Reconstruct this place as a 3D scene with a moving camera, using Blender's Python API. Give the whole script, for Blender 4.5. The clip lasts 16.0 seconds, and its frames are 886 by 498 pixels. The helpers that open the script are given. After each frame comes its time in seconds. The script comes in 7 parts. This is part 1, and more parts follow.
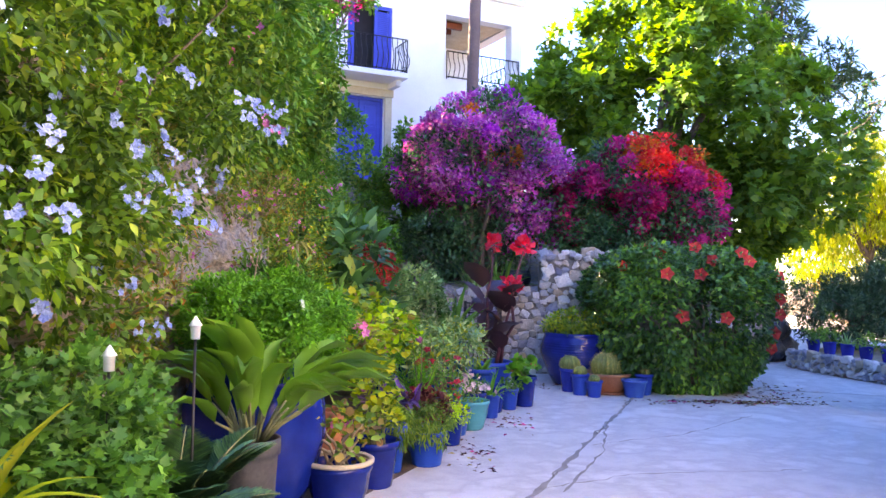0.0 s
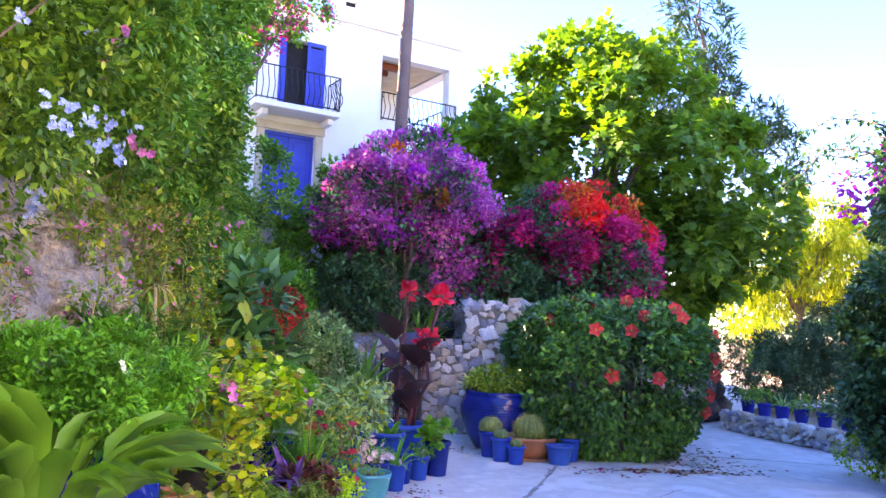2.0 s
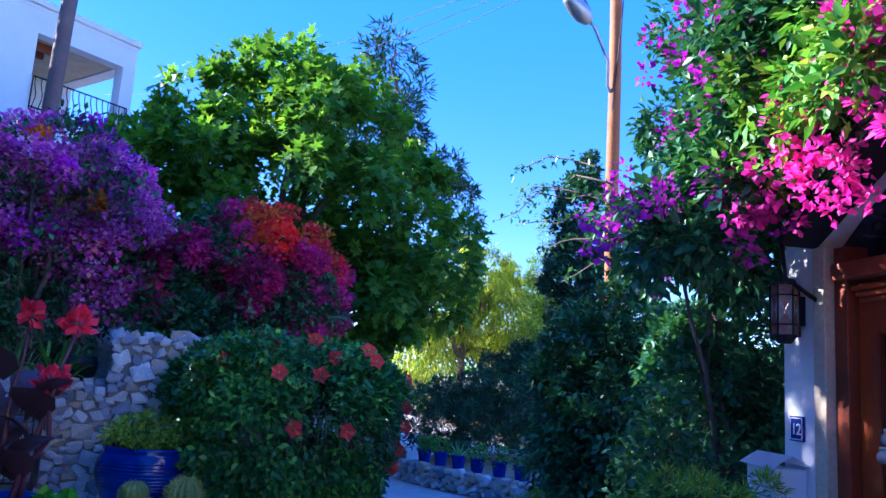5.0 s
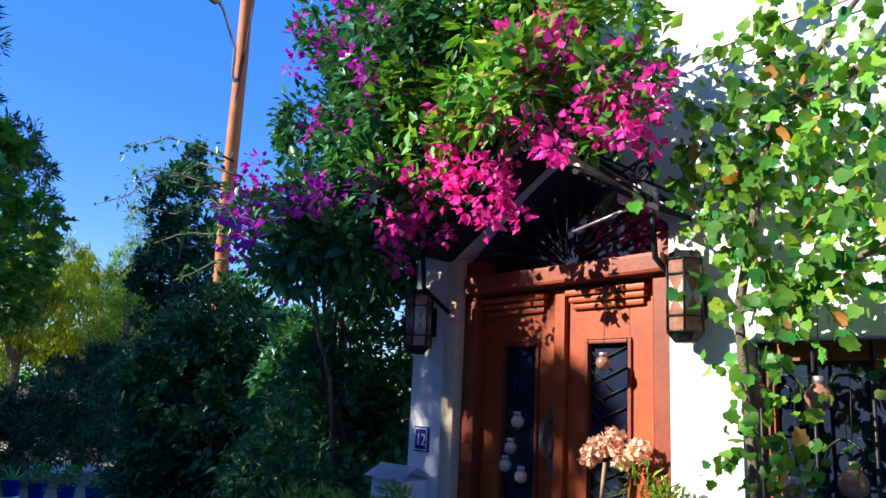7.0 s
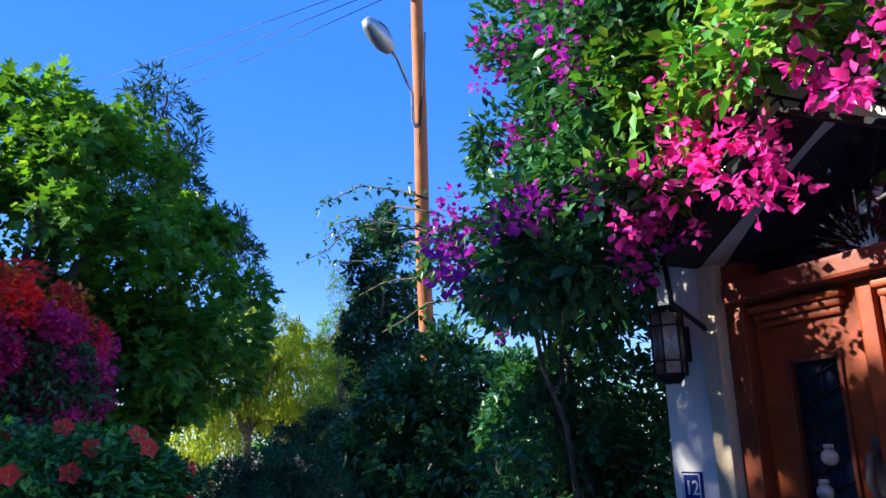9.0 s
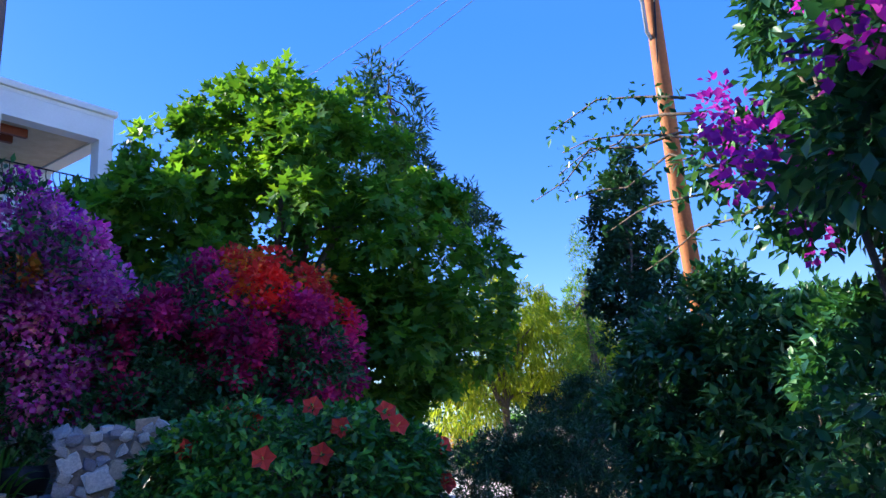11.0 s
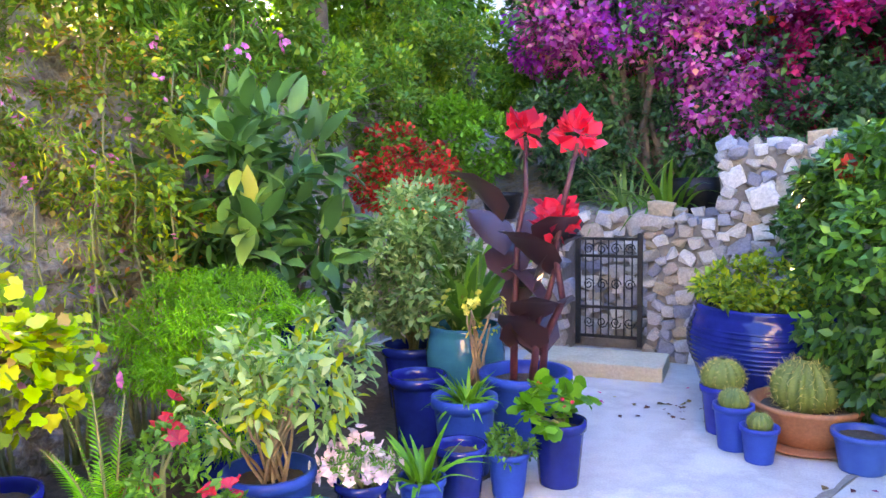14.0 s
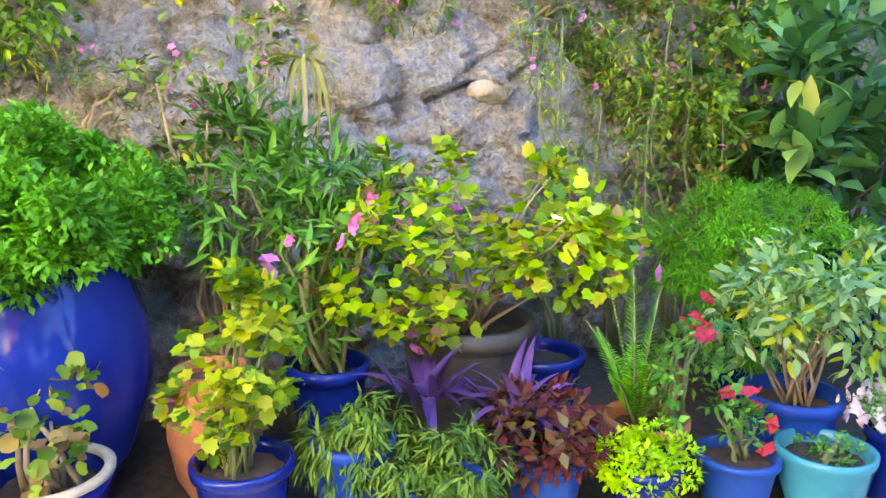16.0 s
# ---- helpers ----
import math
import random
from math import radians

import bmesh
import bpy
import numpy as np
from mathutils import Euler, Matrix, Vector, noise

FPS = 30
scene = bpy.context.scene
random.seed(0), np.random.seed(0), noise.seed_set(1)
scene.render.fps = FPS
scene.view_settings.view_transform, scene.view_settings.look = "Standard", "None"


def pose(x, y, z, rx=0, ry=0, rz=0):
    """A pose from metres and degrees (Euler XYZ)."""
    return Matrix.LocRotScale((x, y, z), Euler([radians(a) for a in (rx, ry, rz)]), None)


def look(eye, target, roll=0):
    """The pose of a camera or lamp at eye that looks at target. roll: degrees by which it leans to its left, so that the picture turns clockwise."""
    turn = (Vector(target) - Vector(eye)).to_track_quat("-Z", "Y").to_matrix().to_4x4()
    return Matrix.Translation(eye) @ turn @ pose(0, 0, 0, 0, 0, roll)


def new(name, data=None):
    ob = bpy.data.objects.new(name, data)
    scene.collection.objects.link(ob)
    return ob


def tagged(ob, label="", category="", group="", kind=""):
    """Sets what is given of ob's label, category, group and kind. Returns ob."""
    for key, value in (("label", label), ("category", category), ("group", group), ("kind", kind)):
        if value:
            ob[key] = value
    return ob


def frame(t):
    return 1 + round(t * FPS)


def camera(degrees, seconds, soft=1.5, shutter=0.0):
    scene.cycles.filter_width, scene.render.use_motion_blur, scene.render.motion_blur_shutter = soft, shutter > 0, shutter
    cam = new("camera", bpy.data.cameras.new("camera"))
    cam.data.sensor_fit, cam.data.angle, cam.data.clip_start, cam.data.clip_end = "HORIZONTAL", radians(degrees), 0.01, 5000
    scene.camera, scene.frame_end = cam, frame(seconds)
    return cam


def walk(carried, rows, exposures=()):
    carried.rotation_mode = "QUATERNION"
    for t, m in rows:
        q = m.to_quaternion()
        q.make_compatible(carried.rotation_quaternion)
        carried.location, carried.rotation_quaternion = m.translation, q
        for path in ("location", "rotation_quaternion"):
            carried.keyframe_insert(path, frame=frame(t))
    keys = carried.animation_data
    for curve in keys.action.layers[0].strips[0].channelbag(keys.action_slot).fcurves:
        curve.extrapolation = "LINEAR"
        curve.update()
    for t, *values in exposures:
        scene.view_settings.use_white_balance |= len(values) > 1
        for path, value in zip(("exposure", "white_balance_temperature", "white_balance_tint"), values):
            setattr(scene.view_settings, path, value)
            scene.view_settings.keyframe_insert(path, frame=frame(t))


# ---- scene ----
cam = camera(60.3, 16.0)
PATH = [
    (0, pose(-0.000, 0.001, 1.408, 91.80, -1.03, 0.65)),
    (0.5, pose(0.100, 0.196, 1.426, 92.51, -1.76, -0.12)),
    (1, pose(0.241, 0.388, 1.444, 93.47, -2.21, -1.05)),
    (1.5, pose(0.305, 0.563, 1.446, 94.44, -2.37, -2.28)),
    (2, pose(0.317, 0.785, 1.466, 95.41, -2.28, -3.78)),
    (2.5, pose(0.333, 0.970, 1.464, 96.47, -2.06, -5.70)),
    (3, pose(0.394, 1.152, 1.477, 97.40, -2.00, -7.41)),
    (3.5, pose(0.418, 1.350, 1.478, 98.38, -2.34, -10.07)),
    (4, pose(0.393, 1.629, 1.484, 99.04, -2.82, -13.95)),
    (4.5, pose(0.418, 1.881, 1.485, 99.59, -3.32, -20.40)),
    (5, pose(0.472, 2.061, 1.495, 99.57, -3.85, -28.51)),
    (5.2, pose(0.495, 2.116, 1.499, 99.53, -4.03, -32.12)),
    (7.3, pose(0.594, 2.628, 1.537, 102.22, -2.32, -60.36)),
    (7.5, pose(0.629, 2.673, 1.536, 102.84, -1.80, -59.75)),
    (8, pose(0.737, 2.795, 1.528, 103.90, -0.78, -55.82)),
    (8.5, pose(0.832, 2.942, 1.540, 104.53, 0.21, -50.15)),
    (9, pose(0.903, 3.039, 1.533, 104.83, 1.35, -43.96)),
    (9.2, pose(0.949, 3.089, 1.537, 104.92, 1.85, -41.46)),
    (11.3, pose(1.487, 3.937, 1.536, 102.13, 3.53, -22.48)),
    (11.5, pose(1.555, 4.028, 1.547, 100.38, 3.42, -20.60)),
    (12, pose(1.683, 4.195, 1.603, 94.43, 2.67, -14.78)),
    (12.5, pose(1.750, 4.392, 1.579, 89.61, 1.69, -7.84)),
    (13, pose(1.793, 4.583, 1.556, 86.47, 0.94, -0.39)),
    (13.5, pose(1.795, 4.674, 1.520, 85.22, 0.79, 10.89)),
    (14, pose(1.841, 4.726, 1.505, 84.64, 0.89, 25.03)),
    (14.5, pose(1.860, 4.739, 1.490, 82.51, 0.08, 36.66)),
    (15, pose(1.868, 4.727, 1.472, 80.30, -0.50, 46.37)),
    (15.5, pose(1.868, 4.687, 1.460, 79.05, -0.66, 55.90)),
    (16, pose(1.871, 4.657, 1.463, 78.71, -0.51, 64.27)),
]
walk(cam, PATH, exposures=[(0, 3.65, 10000, 31), (1.5, 3.8, 9800, 33), (2.5, 3.55, 7800, 31), (3.5, 2.95, 6000, 29), (5.0, 2.3, 5200, 23), (7.5, 1.5, 6200, 10), (9.0, 1.65, 6100, 10), (11.3, 1.9, 6200, 16), (12.0, 2.85, 7400, 25), (12.5, 3.95, 10000, 36), (13.5, 4.5, 12800, 27), (14.5, 4.5, 12200, 18), (16, 4.4, 10600, 9)])

# ---- light ----
SUN_TO = Vector((-0.68, 0.62, 0.50)).normalized()
world = bpy.data.worlds.new("world")
scene.world = world
world.use_nodes = True
wn = world.node_tree
sky = wn.nodes.new("ShaderNodeTexSky")
sky.sky_type = "NISHITA"
sky.sun_disc = False
sky.sun_elevation = math.asin(SUN_TO.z)
sky.sun_rotation = math.atan2(SUN_TO.x, SUN_TO.y)
sky.air_density, sky.dust_density, sky.ozone_density = 1.2, 0.3, 3.0
hue = wn.nodes.new("ShaderNodeHueSaturation")
hue.inputs["Hue"].default_value = 0.542
hue.inputs["Saturation"].default_value = 1.5
wn.links.new(sky.outputs["Color"], hue.inputs["Color"])
even = wn.nodes.new("ShaderNodeMix")
even.data_type = "RGBA"
even.inputs[0].default_value = 0.65
even.inputs[7].default_value = (0.25, 0.83, 2.1, 1.0)
wn.links.new(hue.outputs["Color"], even.inputs[6])
wn.links.new(even.outputs[2], wn.nodes["Background"].inputs["Color"])
wn.nodes["Background"].inputs["Strength"].default_value = 0.15
sun_data = bpy.data.lights.new("sun", "SUN")
sun_data.energy, sun_data.angle, sun_data.color = 4.2, radians(0.5), (1.0, 0.9, 0.74)
sun = new("sun", sun_data)
sun.matrix_world = look(Vector((0, 0, 20)) + SUN_TO * 30, (0, 0, 20))


# ---- materials ----
def make_mat(name):
    m = bpy.data.materials.new(name)
    m.use_nodes = True
    t = m.node_tree
    return m, t, t.nodes["Principled BSDF"]


def rgba(c):
    return (c[0], c[1], c[2], 1.0)


def ramp_node(t, stops, fac):
    r = t.nodes.new("ShaderNodeValToRGB")
    e = r.color_ramp.elements
    while len(e) < len(stops):
        e.new(0.5)
    for k, (p, c) in enumerate(stops):
        e[k].position, e[k].color = p, rgba(c)
    t.links.new(fac, r.inputs["Fac"])
    return r


def noise_node(t, scale, detail=4.0, rough=0.6, source="Object"):
    co = t.nodes.new("ShaderNodeTexCoord")
    n = t.nodes.new("ShaderNodeTexNoise")
    n.inputs["Scale"].default_value, n.inputs["Detail"].default_value, n.inputs["Roughness"].default_value = scale, detail, rough
    t.links.new(co.outputs[source], n.inputs["Vector"])
    return n


def mix_node(t, a, b, fac, kind="MIX"):
    m = t.nodes.new("ShaderNodeMix")
    m.data_type, m.blend_type = "RGBA", kind
    for sock, v in ((m.inputs[6], a), (m.inputs[7], b), (m.inputs[0], fac)):
        if isinstance(v, bpy.types.NodeSocket):
            t.links.new(v, sock)
        elif isinstance(v, tuple):
            sock.default_value = rgba(v)
        else:
            sock.default_value = v
    return m.outputs[2]


def bump_node(t, bsdf, height, strength, dist):
    b = t.nodes.new("ShaderNodeBump")
    b.inputs["Strength"].default_value, b.inputs["Distance"].default_value = strength, dist
    t.links.new(height, b.inputs["Height"])
    t.links.new(b.outputs["Normal"], bsdf.inputs["Normal"])


def surface_mat(name, stops, scale, rough, fine=60.0, bump=0.3, dist=0.01, metal=0.0, spread=0.25, source="Object", coat=0.0):
    """Two noises, one coarse for stains and one fine for grain, with relief."""
    m, t, b = make_mat(name)
    n1 = noise_node(t, scale, 5, 0.6, source)
    n2 = noise_node(t, fine, 3, 0.7, source)
    r = ramp_node(t, stops, n1.outputs["Fac"])
    g = ramp_node(t, [(0.3, (1 - spread,) * 3), (0.7, (1.0, 1.0, 1.0))], n2.outputs["Fac"])
    t.links.new(mix_node(t, r.outputs["Color"], g.outputs["Color"], 1.0, "MULTIPLY"), b.inputs["Base Color"])
    b.inputs["Roughness"].default_value, b.inputs["Metallic"].default_value = rough, metal
    b.inputs["Coat Weight"].default_value = coat
    b.inputs["Coat Roughness"].default_value = 0.08
    bump_node(t, b, n2.outputs["Fac"], bump, dist)
    return m


def leaf_mat(name, stops, rough=0.45, through_light=0.28, warm=(1.25, 1.3, 0.45)):
    """Leaves: one colour a leaf, thin enough to let light through."""
    m, t, b = make_mat(name)
    geo = t.nodes.new("ShaderNodeNewGeometry")
    r = ramp_node(t, stops, geo.outputs["Random Per Island"])
    # coarse tone variation, widened to put shade contrast into the leaf colour
    n = noise_node(t, 1.6, 2, 0.5)
    g = ramp_node(t, [(0.32, (0.5, 0.54, 0.52)), (0.68, (1.22, 1.2, 1.08))], n.outputs["Fac"])
    col = mix_node(t, r.outputs["Color"], g.outputs["Color"], 1.0, "MULTIPLY")
    t.links.new(col, b.inputs["Base Color"])
    b.inputs["Roughness"].default_value = rough
    b.inputs["Specular IOR Level"].default_value = 0.28
    tr = t.nodes.new("ShaderNodeBsdfTranslucent")
    t.links.new(mix_node(t, col, warm, 1.0, "MULTIPLY"), tr.inputs["Color"])
    mx = t.nodes.new("ShaderNodeMixShader")
    mx.inputs["Fac"].default_value = through_light
    t.links.new(b.outputs["BSDF"], mx.inputs[1])
    t.links.new(tr.outputs["BSDF"], mx.inputs[2])
    t.links.new(mx.outputs["Shader"], t.nodes["Material Output"].inputs["Surface"])
    return m


def glaze_mat(name, dark, light, rough=0.12):
    m, t, b = make_mat(name)
    info = t.nodes.new("ShaderNodeObjectInfo")
    n = noise_node(t, 4.0, 4, 0.6)
    r = ramp_node(t, [(0.3, dark), (0.75, light)], n.outputs["Fac"])
    v = ramp_node(t, [(0.0, (0.75, 0.78, 0.85)), (1.0, (1.15, 1.15, 1.1))], info.outputs["Random"])
    t.links.new(mix_node(t, r.outputs["Color"], v.outputs["Color"], 1.0, "MULTIPLY"), b.inputs["Base Color"])
    b.inputs["Roughness"].default_value = rough
    n2 = noise_node(t, 35.0, 3, 0.6)
    bump_node(t, b, n2.outputs["Fac"], 0.12, 0.004)
    return m


G = {}
G["vine"] = leaf_mat("vine_leaf", [(0, (0.084, 0.21, 0.028)), (0.5, (0.154, 0.336, 0.042)), (0.85, (0.28, 0.448, 0.056)), (1, (0.42, 0.504, 0.084))])
G["green"] = leaf_mat("green_leaf", [(0, (0.045, 0.19, 0.032)), (0.6, (0.095, 0.32, 0.05)), (1, (0.2, 0.48, 0.07))])
G["bright"] = leaf_mat("bright_leaf", [(0, (0.05, 0.27, 0.025)), (0.6, (0.1, 0.43, 0.035)), (1, (0.2, 0.57, 0.06))])
G["fern"] = leaf_mat("fern_leaf", [(0, (0.07, 0.4, 0.015)), (0.6, (0.13, 0.55, 0.02)), (1, (0.28, 0.66, 0.05))])
G["dark"] = leaf_mat("dark_leaf", [(0, (0.024, 0.1, 0.055)), (0.6, (0.046, 0.175, 0.08)), (1, (0.11, 0.27, 0.1))], 0.33, 0.22)
G["hedge"] = leaf_mat("hedge_leaf", [(0, (0.02, 0.1, 0.03)), (0.55, (0.042, 0.185, 0.042)), (0.85, (0.1, 0.33, 0.045)), (1, (0.24, 0.5, 0.08))], 0.3, 0.24)
G["fig"] = leaf_mat("fig_leaf", [(0, (0.055, 0.17, 0.03)), (0.6, (0.1, 0.26, 0.04)), (1, (0.2, 0.38, 0.05))], 0.42, 0.45, (1.6, 1.45, 0.4))
G["silver"] = leaf_mat("silver_leaf", [(0, (0.12, 0.3, 0.12)), (0.6, (0.24, 0.46, 0.19)), (1, (0.56, 0.7, 0.36))])
G["lime"] = leaf_mat("lime_leaf", [(0, (0.3, 0.42, 0.02)), (0.5, (0.45, 0.55, 0.03)), (1, (0.6, 0.55, 0.05))])
G["limegreen"] = leaf_mat("limegreen_leaf", [(0, (0.3, 0.55, 0.01)), (1, (0.5, 0.72, 0.03))])
G["loquat"] = leaf_mat("loquat_leaf", [(0, (0.042, 0.168, 0.056)), (0.7, (0.084, 0.28, 0.084)), (0.95, (0.224, 0.476, 0.112)), (1, (0.56, 0.63, 0.112))], 0.35, 0.25)
G["canna"] = leaf_mat("canna_leaf", [(0, (0.045, 0.022, 0.035)), (0.6, (0.085, 0.04, 0.055)), (1, (0.08, 0.1, 0.07))], 0.35, 0.15)
G["purple_heart"] = leaf_mat("purple_heart_leaf", [(0, (0.1, 0.04, 0.22)), (1, (0.22, 0.1, 0.36))])
G["aeonium"] = leaf_mat("aeonium_leaf", [(0, (0.08, 0.01, 0.02)), (0.6, (0.16, 0.03, 0.03)), (1, (0.2, 0.16, 0.05))])
G["plumbago"] = leaf_mat("plumbago_leaf", [(0, (0.05, 0.14, 0.02)), (0.5, (0.1, 0.25, 0.03)), (0.85, (0.22, 0.4, 0.04)), (1, (0.38, 0.48, 0.07))], 0.4, 0.35)
G["willow"] = leaf_mat("willow_leaf", [(0, (0.25, 0.34, 0.03)), (0.6, (0.38, 0.45, 0.04)), (1, (0.52, 0.53, 0.07))], 0.5, 0.5)
G["pine"] = leaf_mat("pine_leaf", [(0, (0.02, 0.08, 0.045)), (1, (0.055, 0.15, 0.07))], 0.5, 0.15)
G["purple"] = leaf_mat("purple_bract", [(0, (0.58, 0.06, 0.44)), (0.5, (0.84, 0.14, 0.6)), (0.86, (0.95, 0.36, 0.74)), (1, (0.88, 0.46, 0.34))], 0.6, 0.45, (1.2, 0.8, 1.1))
G["magenta"] = leaf_mat("magenta_bract", [(0, (0.85, 0.04, 0.45)), (0.7, (0.95, 0.08, 0.54)), (1, (0.97, 0.2, 0.66))], 0.6, 0.45, (1.3, 0.7, 1.1))
G["violet"] = leaf_mat("violet_bract", [(0, (0.4, 0.02, 0.42)), (1, (0.65, 0.05, 0.6))], 0.6, 0.4, (1.2, 0.7, 1.2))
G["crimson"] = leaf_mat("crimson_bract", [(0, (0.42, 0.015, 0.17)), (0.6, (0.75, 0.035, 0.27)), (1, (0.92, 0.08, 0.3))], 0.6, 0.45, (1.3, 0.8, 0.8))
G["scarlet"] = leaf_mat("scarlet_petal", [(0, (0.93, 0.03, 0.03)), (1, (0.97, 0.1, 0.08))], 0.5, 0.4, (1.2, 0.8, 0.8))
G["red"] = leaf_mat("red_petal", [(0, (0.88, 0.02, 0.07)), (1, (0.96, 0.08, 0.15))], 0.5, 0.4, (1.2, 0.8, 0.8))
G["orange"] = leaf_mat("orange_bract", [(0, (0.85, 0.1, 0.03)), (1, (0.9, 0.35, 0.05))], 0.5, 0.4)
G["skyblue"] = leaf_mat("sky_blue_petal", [(0, (0.26, 0.38, 0.85)), (1, (0.44, 0.56, 0.92))], 0.6, 0.3, (1, 1, 1))
G["pink"] = leaf_mat("pink_petal", [(0, (0.85, 0.1, 0.5)), (1, (0.9, 0.3, 0.65))], 0.6, 0.3, (1, 1, 1))
G["palepink"] = leaf_mat("pale_pink_petal", [(0, (0.85, 0.5, 0.68)), (1, (0.92, 0.72, 0.8))], 0.6, 0.3, (1, 1, 1))
G["yellow"] = leaf_mat("yellow_petal", [(0, (0.8, 0.7, 0.08)), (1, (0.9, 0.85, 0.25))], 0.6, 0.3, (1, 1, 1))
G["strap"] = leaf_mat("strap_leaf", [(0, (0.07, 0.22, 0.03)), (0.6, (0.15, 0.36, 0.04)), (1, (0.4, 0.54, 0.09))], 0.3, 0.3)
G["peach"] = leaf_mat("peach_petal", [(0, (0.88, 0.45, 0.3)), (1, (0.95, 0.66, 0.5))], 0.6, 0.3, (1, 1, 1))
G["white"] = leaf_mat("white_petal", [(0, (0.8, 0.8, 0.75)), (1, (0.9, 0.9, 0.88))], 0.6, 0.3, (1, 1, 1))
G["dry"] = leaf_mat("dry_leaf", [(0, (0.2, 0.1, 0.05)), (0.5, (0.34, 0.2, 0.08)), (1, (0.5, 0.36, 0.12))], 0.7, 0.2)
G["fallen"] = leaf_mat("fallen_leaf", [(0, (0.1, 0.02, 0.025)), (0.5, (0.2, 0.04, 0.05)), (1, (0.22, 0.13, 0.06))], 0.8, 0.05)
G["drygrass"] = leaf_mat("dry_grass", [(0, (0.24, 0.24, 0.06)), (0.6, (0.4, 0.36, 0.1)), (1, (0.5, 0.42, 0.16))], 0.7, 0.3)
G["rust"] = leaf_mat("rust_foliage", [(0, (0.5, 0.18, 0.05)), (1, (0.7, 0.35, 0.1))], 0.7, 0.3)
M = {}
M["bark"] = surface_mat("bark", [(0.3, (0.1, 0.075, 0.055)), (0.7, (0.22, 0.17, 0.13))], 8, 0.9, 50, 0.8, 0.02)
M["greybark"] = surface_mat("grey_bark", [(0.3, (0.26, 0.25, 0.23)), (0.7, (0.42, 0.4, 0.37))], 8, 0.9, 50, 0.6, 0.01)
M["stem"] = surface_mat("green_stem", [(0.3, (0.16, 0.2, 0.07)), (0.7, (0.3, 0.28, 0.12))], 10, 0.7)
M["drystem"] = surface_mat("dry_stem", [(0.3, (0.3, 0.2, 0.11)), (0.7, (0.48, 0.36, 0.22))], 12, 0.8)
M["darkstem"] = surface_mat("maroon_stem", [(0.3, (0.08, 0.02, 0.03)), (0.7, (0.16, 0.04, 0.05))], 10, 0.5)
M["cane"] = surface_mat("cane", [(0.3, (0.45, 0.34, 0.18)), (0.7, (0.62, 0.5, 0.3))], 12, 0.6)
M["concrete"] = surface_mat("concrete", [(0.25, (0.46, 0.43, 0.39)), (0.42, (0.6, 0.57, 0.52)), (0.52, (0.5, 0.47, 0.43)), (0.6, (0.64, 0.61, 0.56)), (0.75, (0.72, 0.69, 0.64))], 1.6, 0.85, 90, 0.5, 0.008)
M["joint"] = surface_mat("joint_dirt", [(0.3, (0.22, 0.19, 0.15)), (0.7, (0.36, 0.32, 0.27))], 4, 0.95)
M["earth"] = surface_mat("earth", [(0.3, (0.16, 0.12, 0.07)), (0.5, (0.26, 0.2, 0.12)), (0.7, (0.2, 0.19, 0.08))], 1.5, 0.95, 14, 0.9, 0.05)
M["rock"] = surface_mat("rock_bank", [(0.3, (0.2, 0.16, 0.12)), (0.42, (0.42, 0.34, 0.26)), (0.5, (0.4, 0.39, 0.4)), (0.58, (0.56, 0.45, 0.33)), (0.68, (0.3, 0.25, 0.2))], 3.5, 0.95, 30, 1.0, 0.05, 0.0, 0.5)
M["tanrock"] = surface_mat("tan_limestone", [(0.3, (0.42, 0.3, 0.2)), (0.55, (0.56, 0.43, 0.32)), (0.7, (0.66, 0.58, 0.5))], 6, 0.95, 40, 0.9, 0.02, 0.0, 0.4)
M["soil"] = surface_mat("potting_soil", [(0.3, (0.05, 0.035, 0.025)), (0.7, (0.13, 0.09, 0.06))], 20, 0.95, 90, 0.8, 0.01)
M["whitewash"] = surface_mat("whitewash", [(0.25, (0.72, 0.72, 0.7)), (0.6, (0.82, 0.82, 0.8))], 0.8, 0.85, 22, 0.25, 0.01, 0.0, 0.06)
M["cream"] = surface_mat("cream_stone", [(0.3, (0.52, 0.42, 0.28)), (0.7, (0.66, 0.56, 0.4))], 3, 0.85, 40, 0.3)
M["blue_paint"] = surface_mat("blue_paint", [(0.3, (0.006, 0.04, 0.36)), (0.7, (0.01, 0.07, 0.5))], 2, 0.65, 30, 0.15, 0.004, 0, 0.15)
M["iron"] = surface_mat("black_iron", [(0.3, (0.015, 0.016, 0.018)), (0.7, (0.035, 0.035, 0.035))], 10, 0.5, 80, 0.3, 0.003, 0.6)
M["pole"] = surface_mat("pole_timber", [(0.3, (0.32, 0.085, 0.02)), (0.7, (0.55, 0.19, 0.045))], 2, 0.75, 40, 0.4, 0.01)
M["polegrey"] = surface_mat("dark_pole_timber", [(0.3, (0.14, 0.09, 0.08)), (0.7, (0.22, 0.15, 0.13))], 2, 0.8, 40, 0.4, 0.01)
M["galv"] = surface_mat("galvanised_metal", [(0.3, (0.42, 0.43, 0.44)), (0.7, (0.6, 0.6, 0.6))], 10, 0.45, 60, 0.1, 0.002, 0.8)
M["timber"] = surface_mat("door_timber", [(0.3, (0.27, 0.034, 0.004)), (0.7, (0.43, 0.08, 0.008))], 2.5, 0.5, 30, 0.25, 0.004, 0, 0.3)
# door timber darkened, the frame's shade is put into the colour
M["darktimber"] = surface_mat("shaded_door_timber", [(0.3, (0.16, 0.026, 0.008)), (0.7, (0.28, 0.05, 0.014))], 2.5, 0.5, 30, 0.25, 0.004, 0, 0.3)
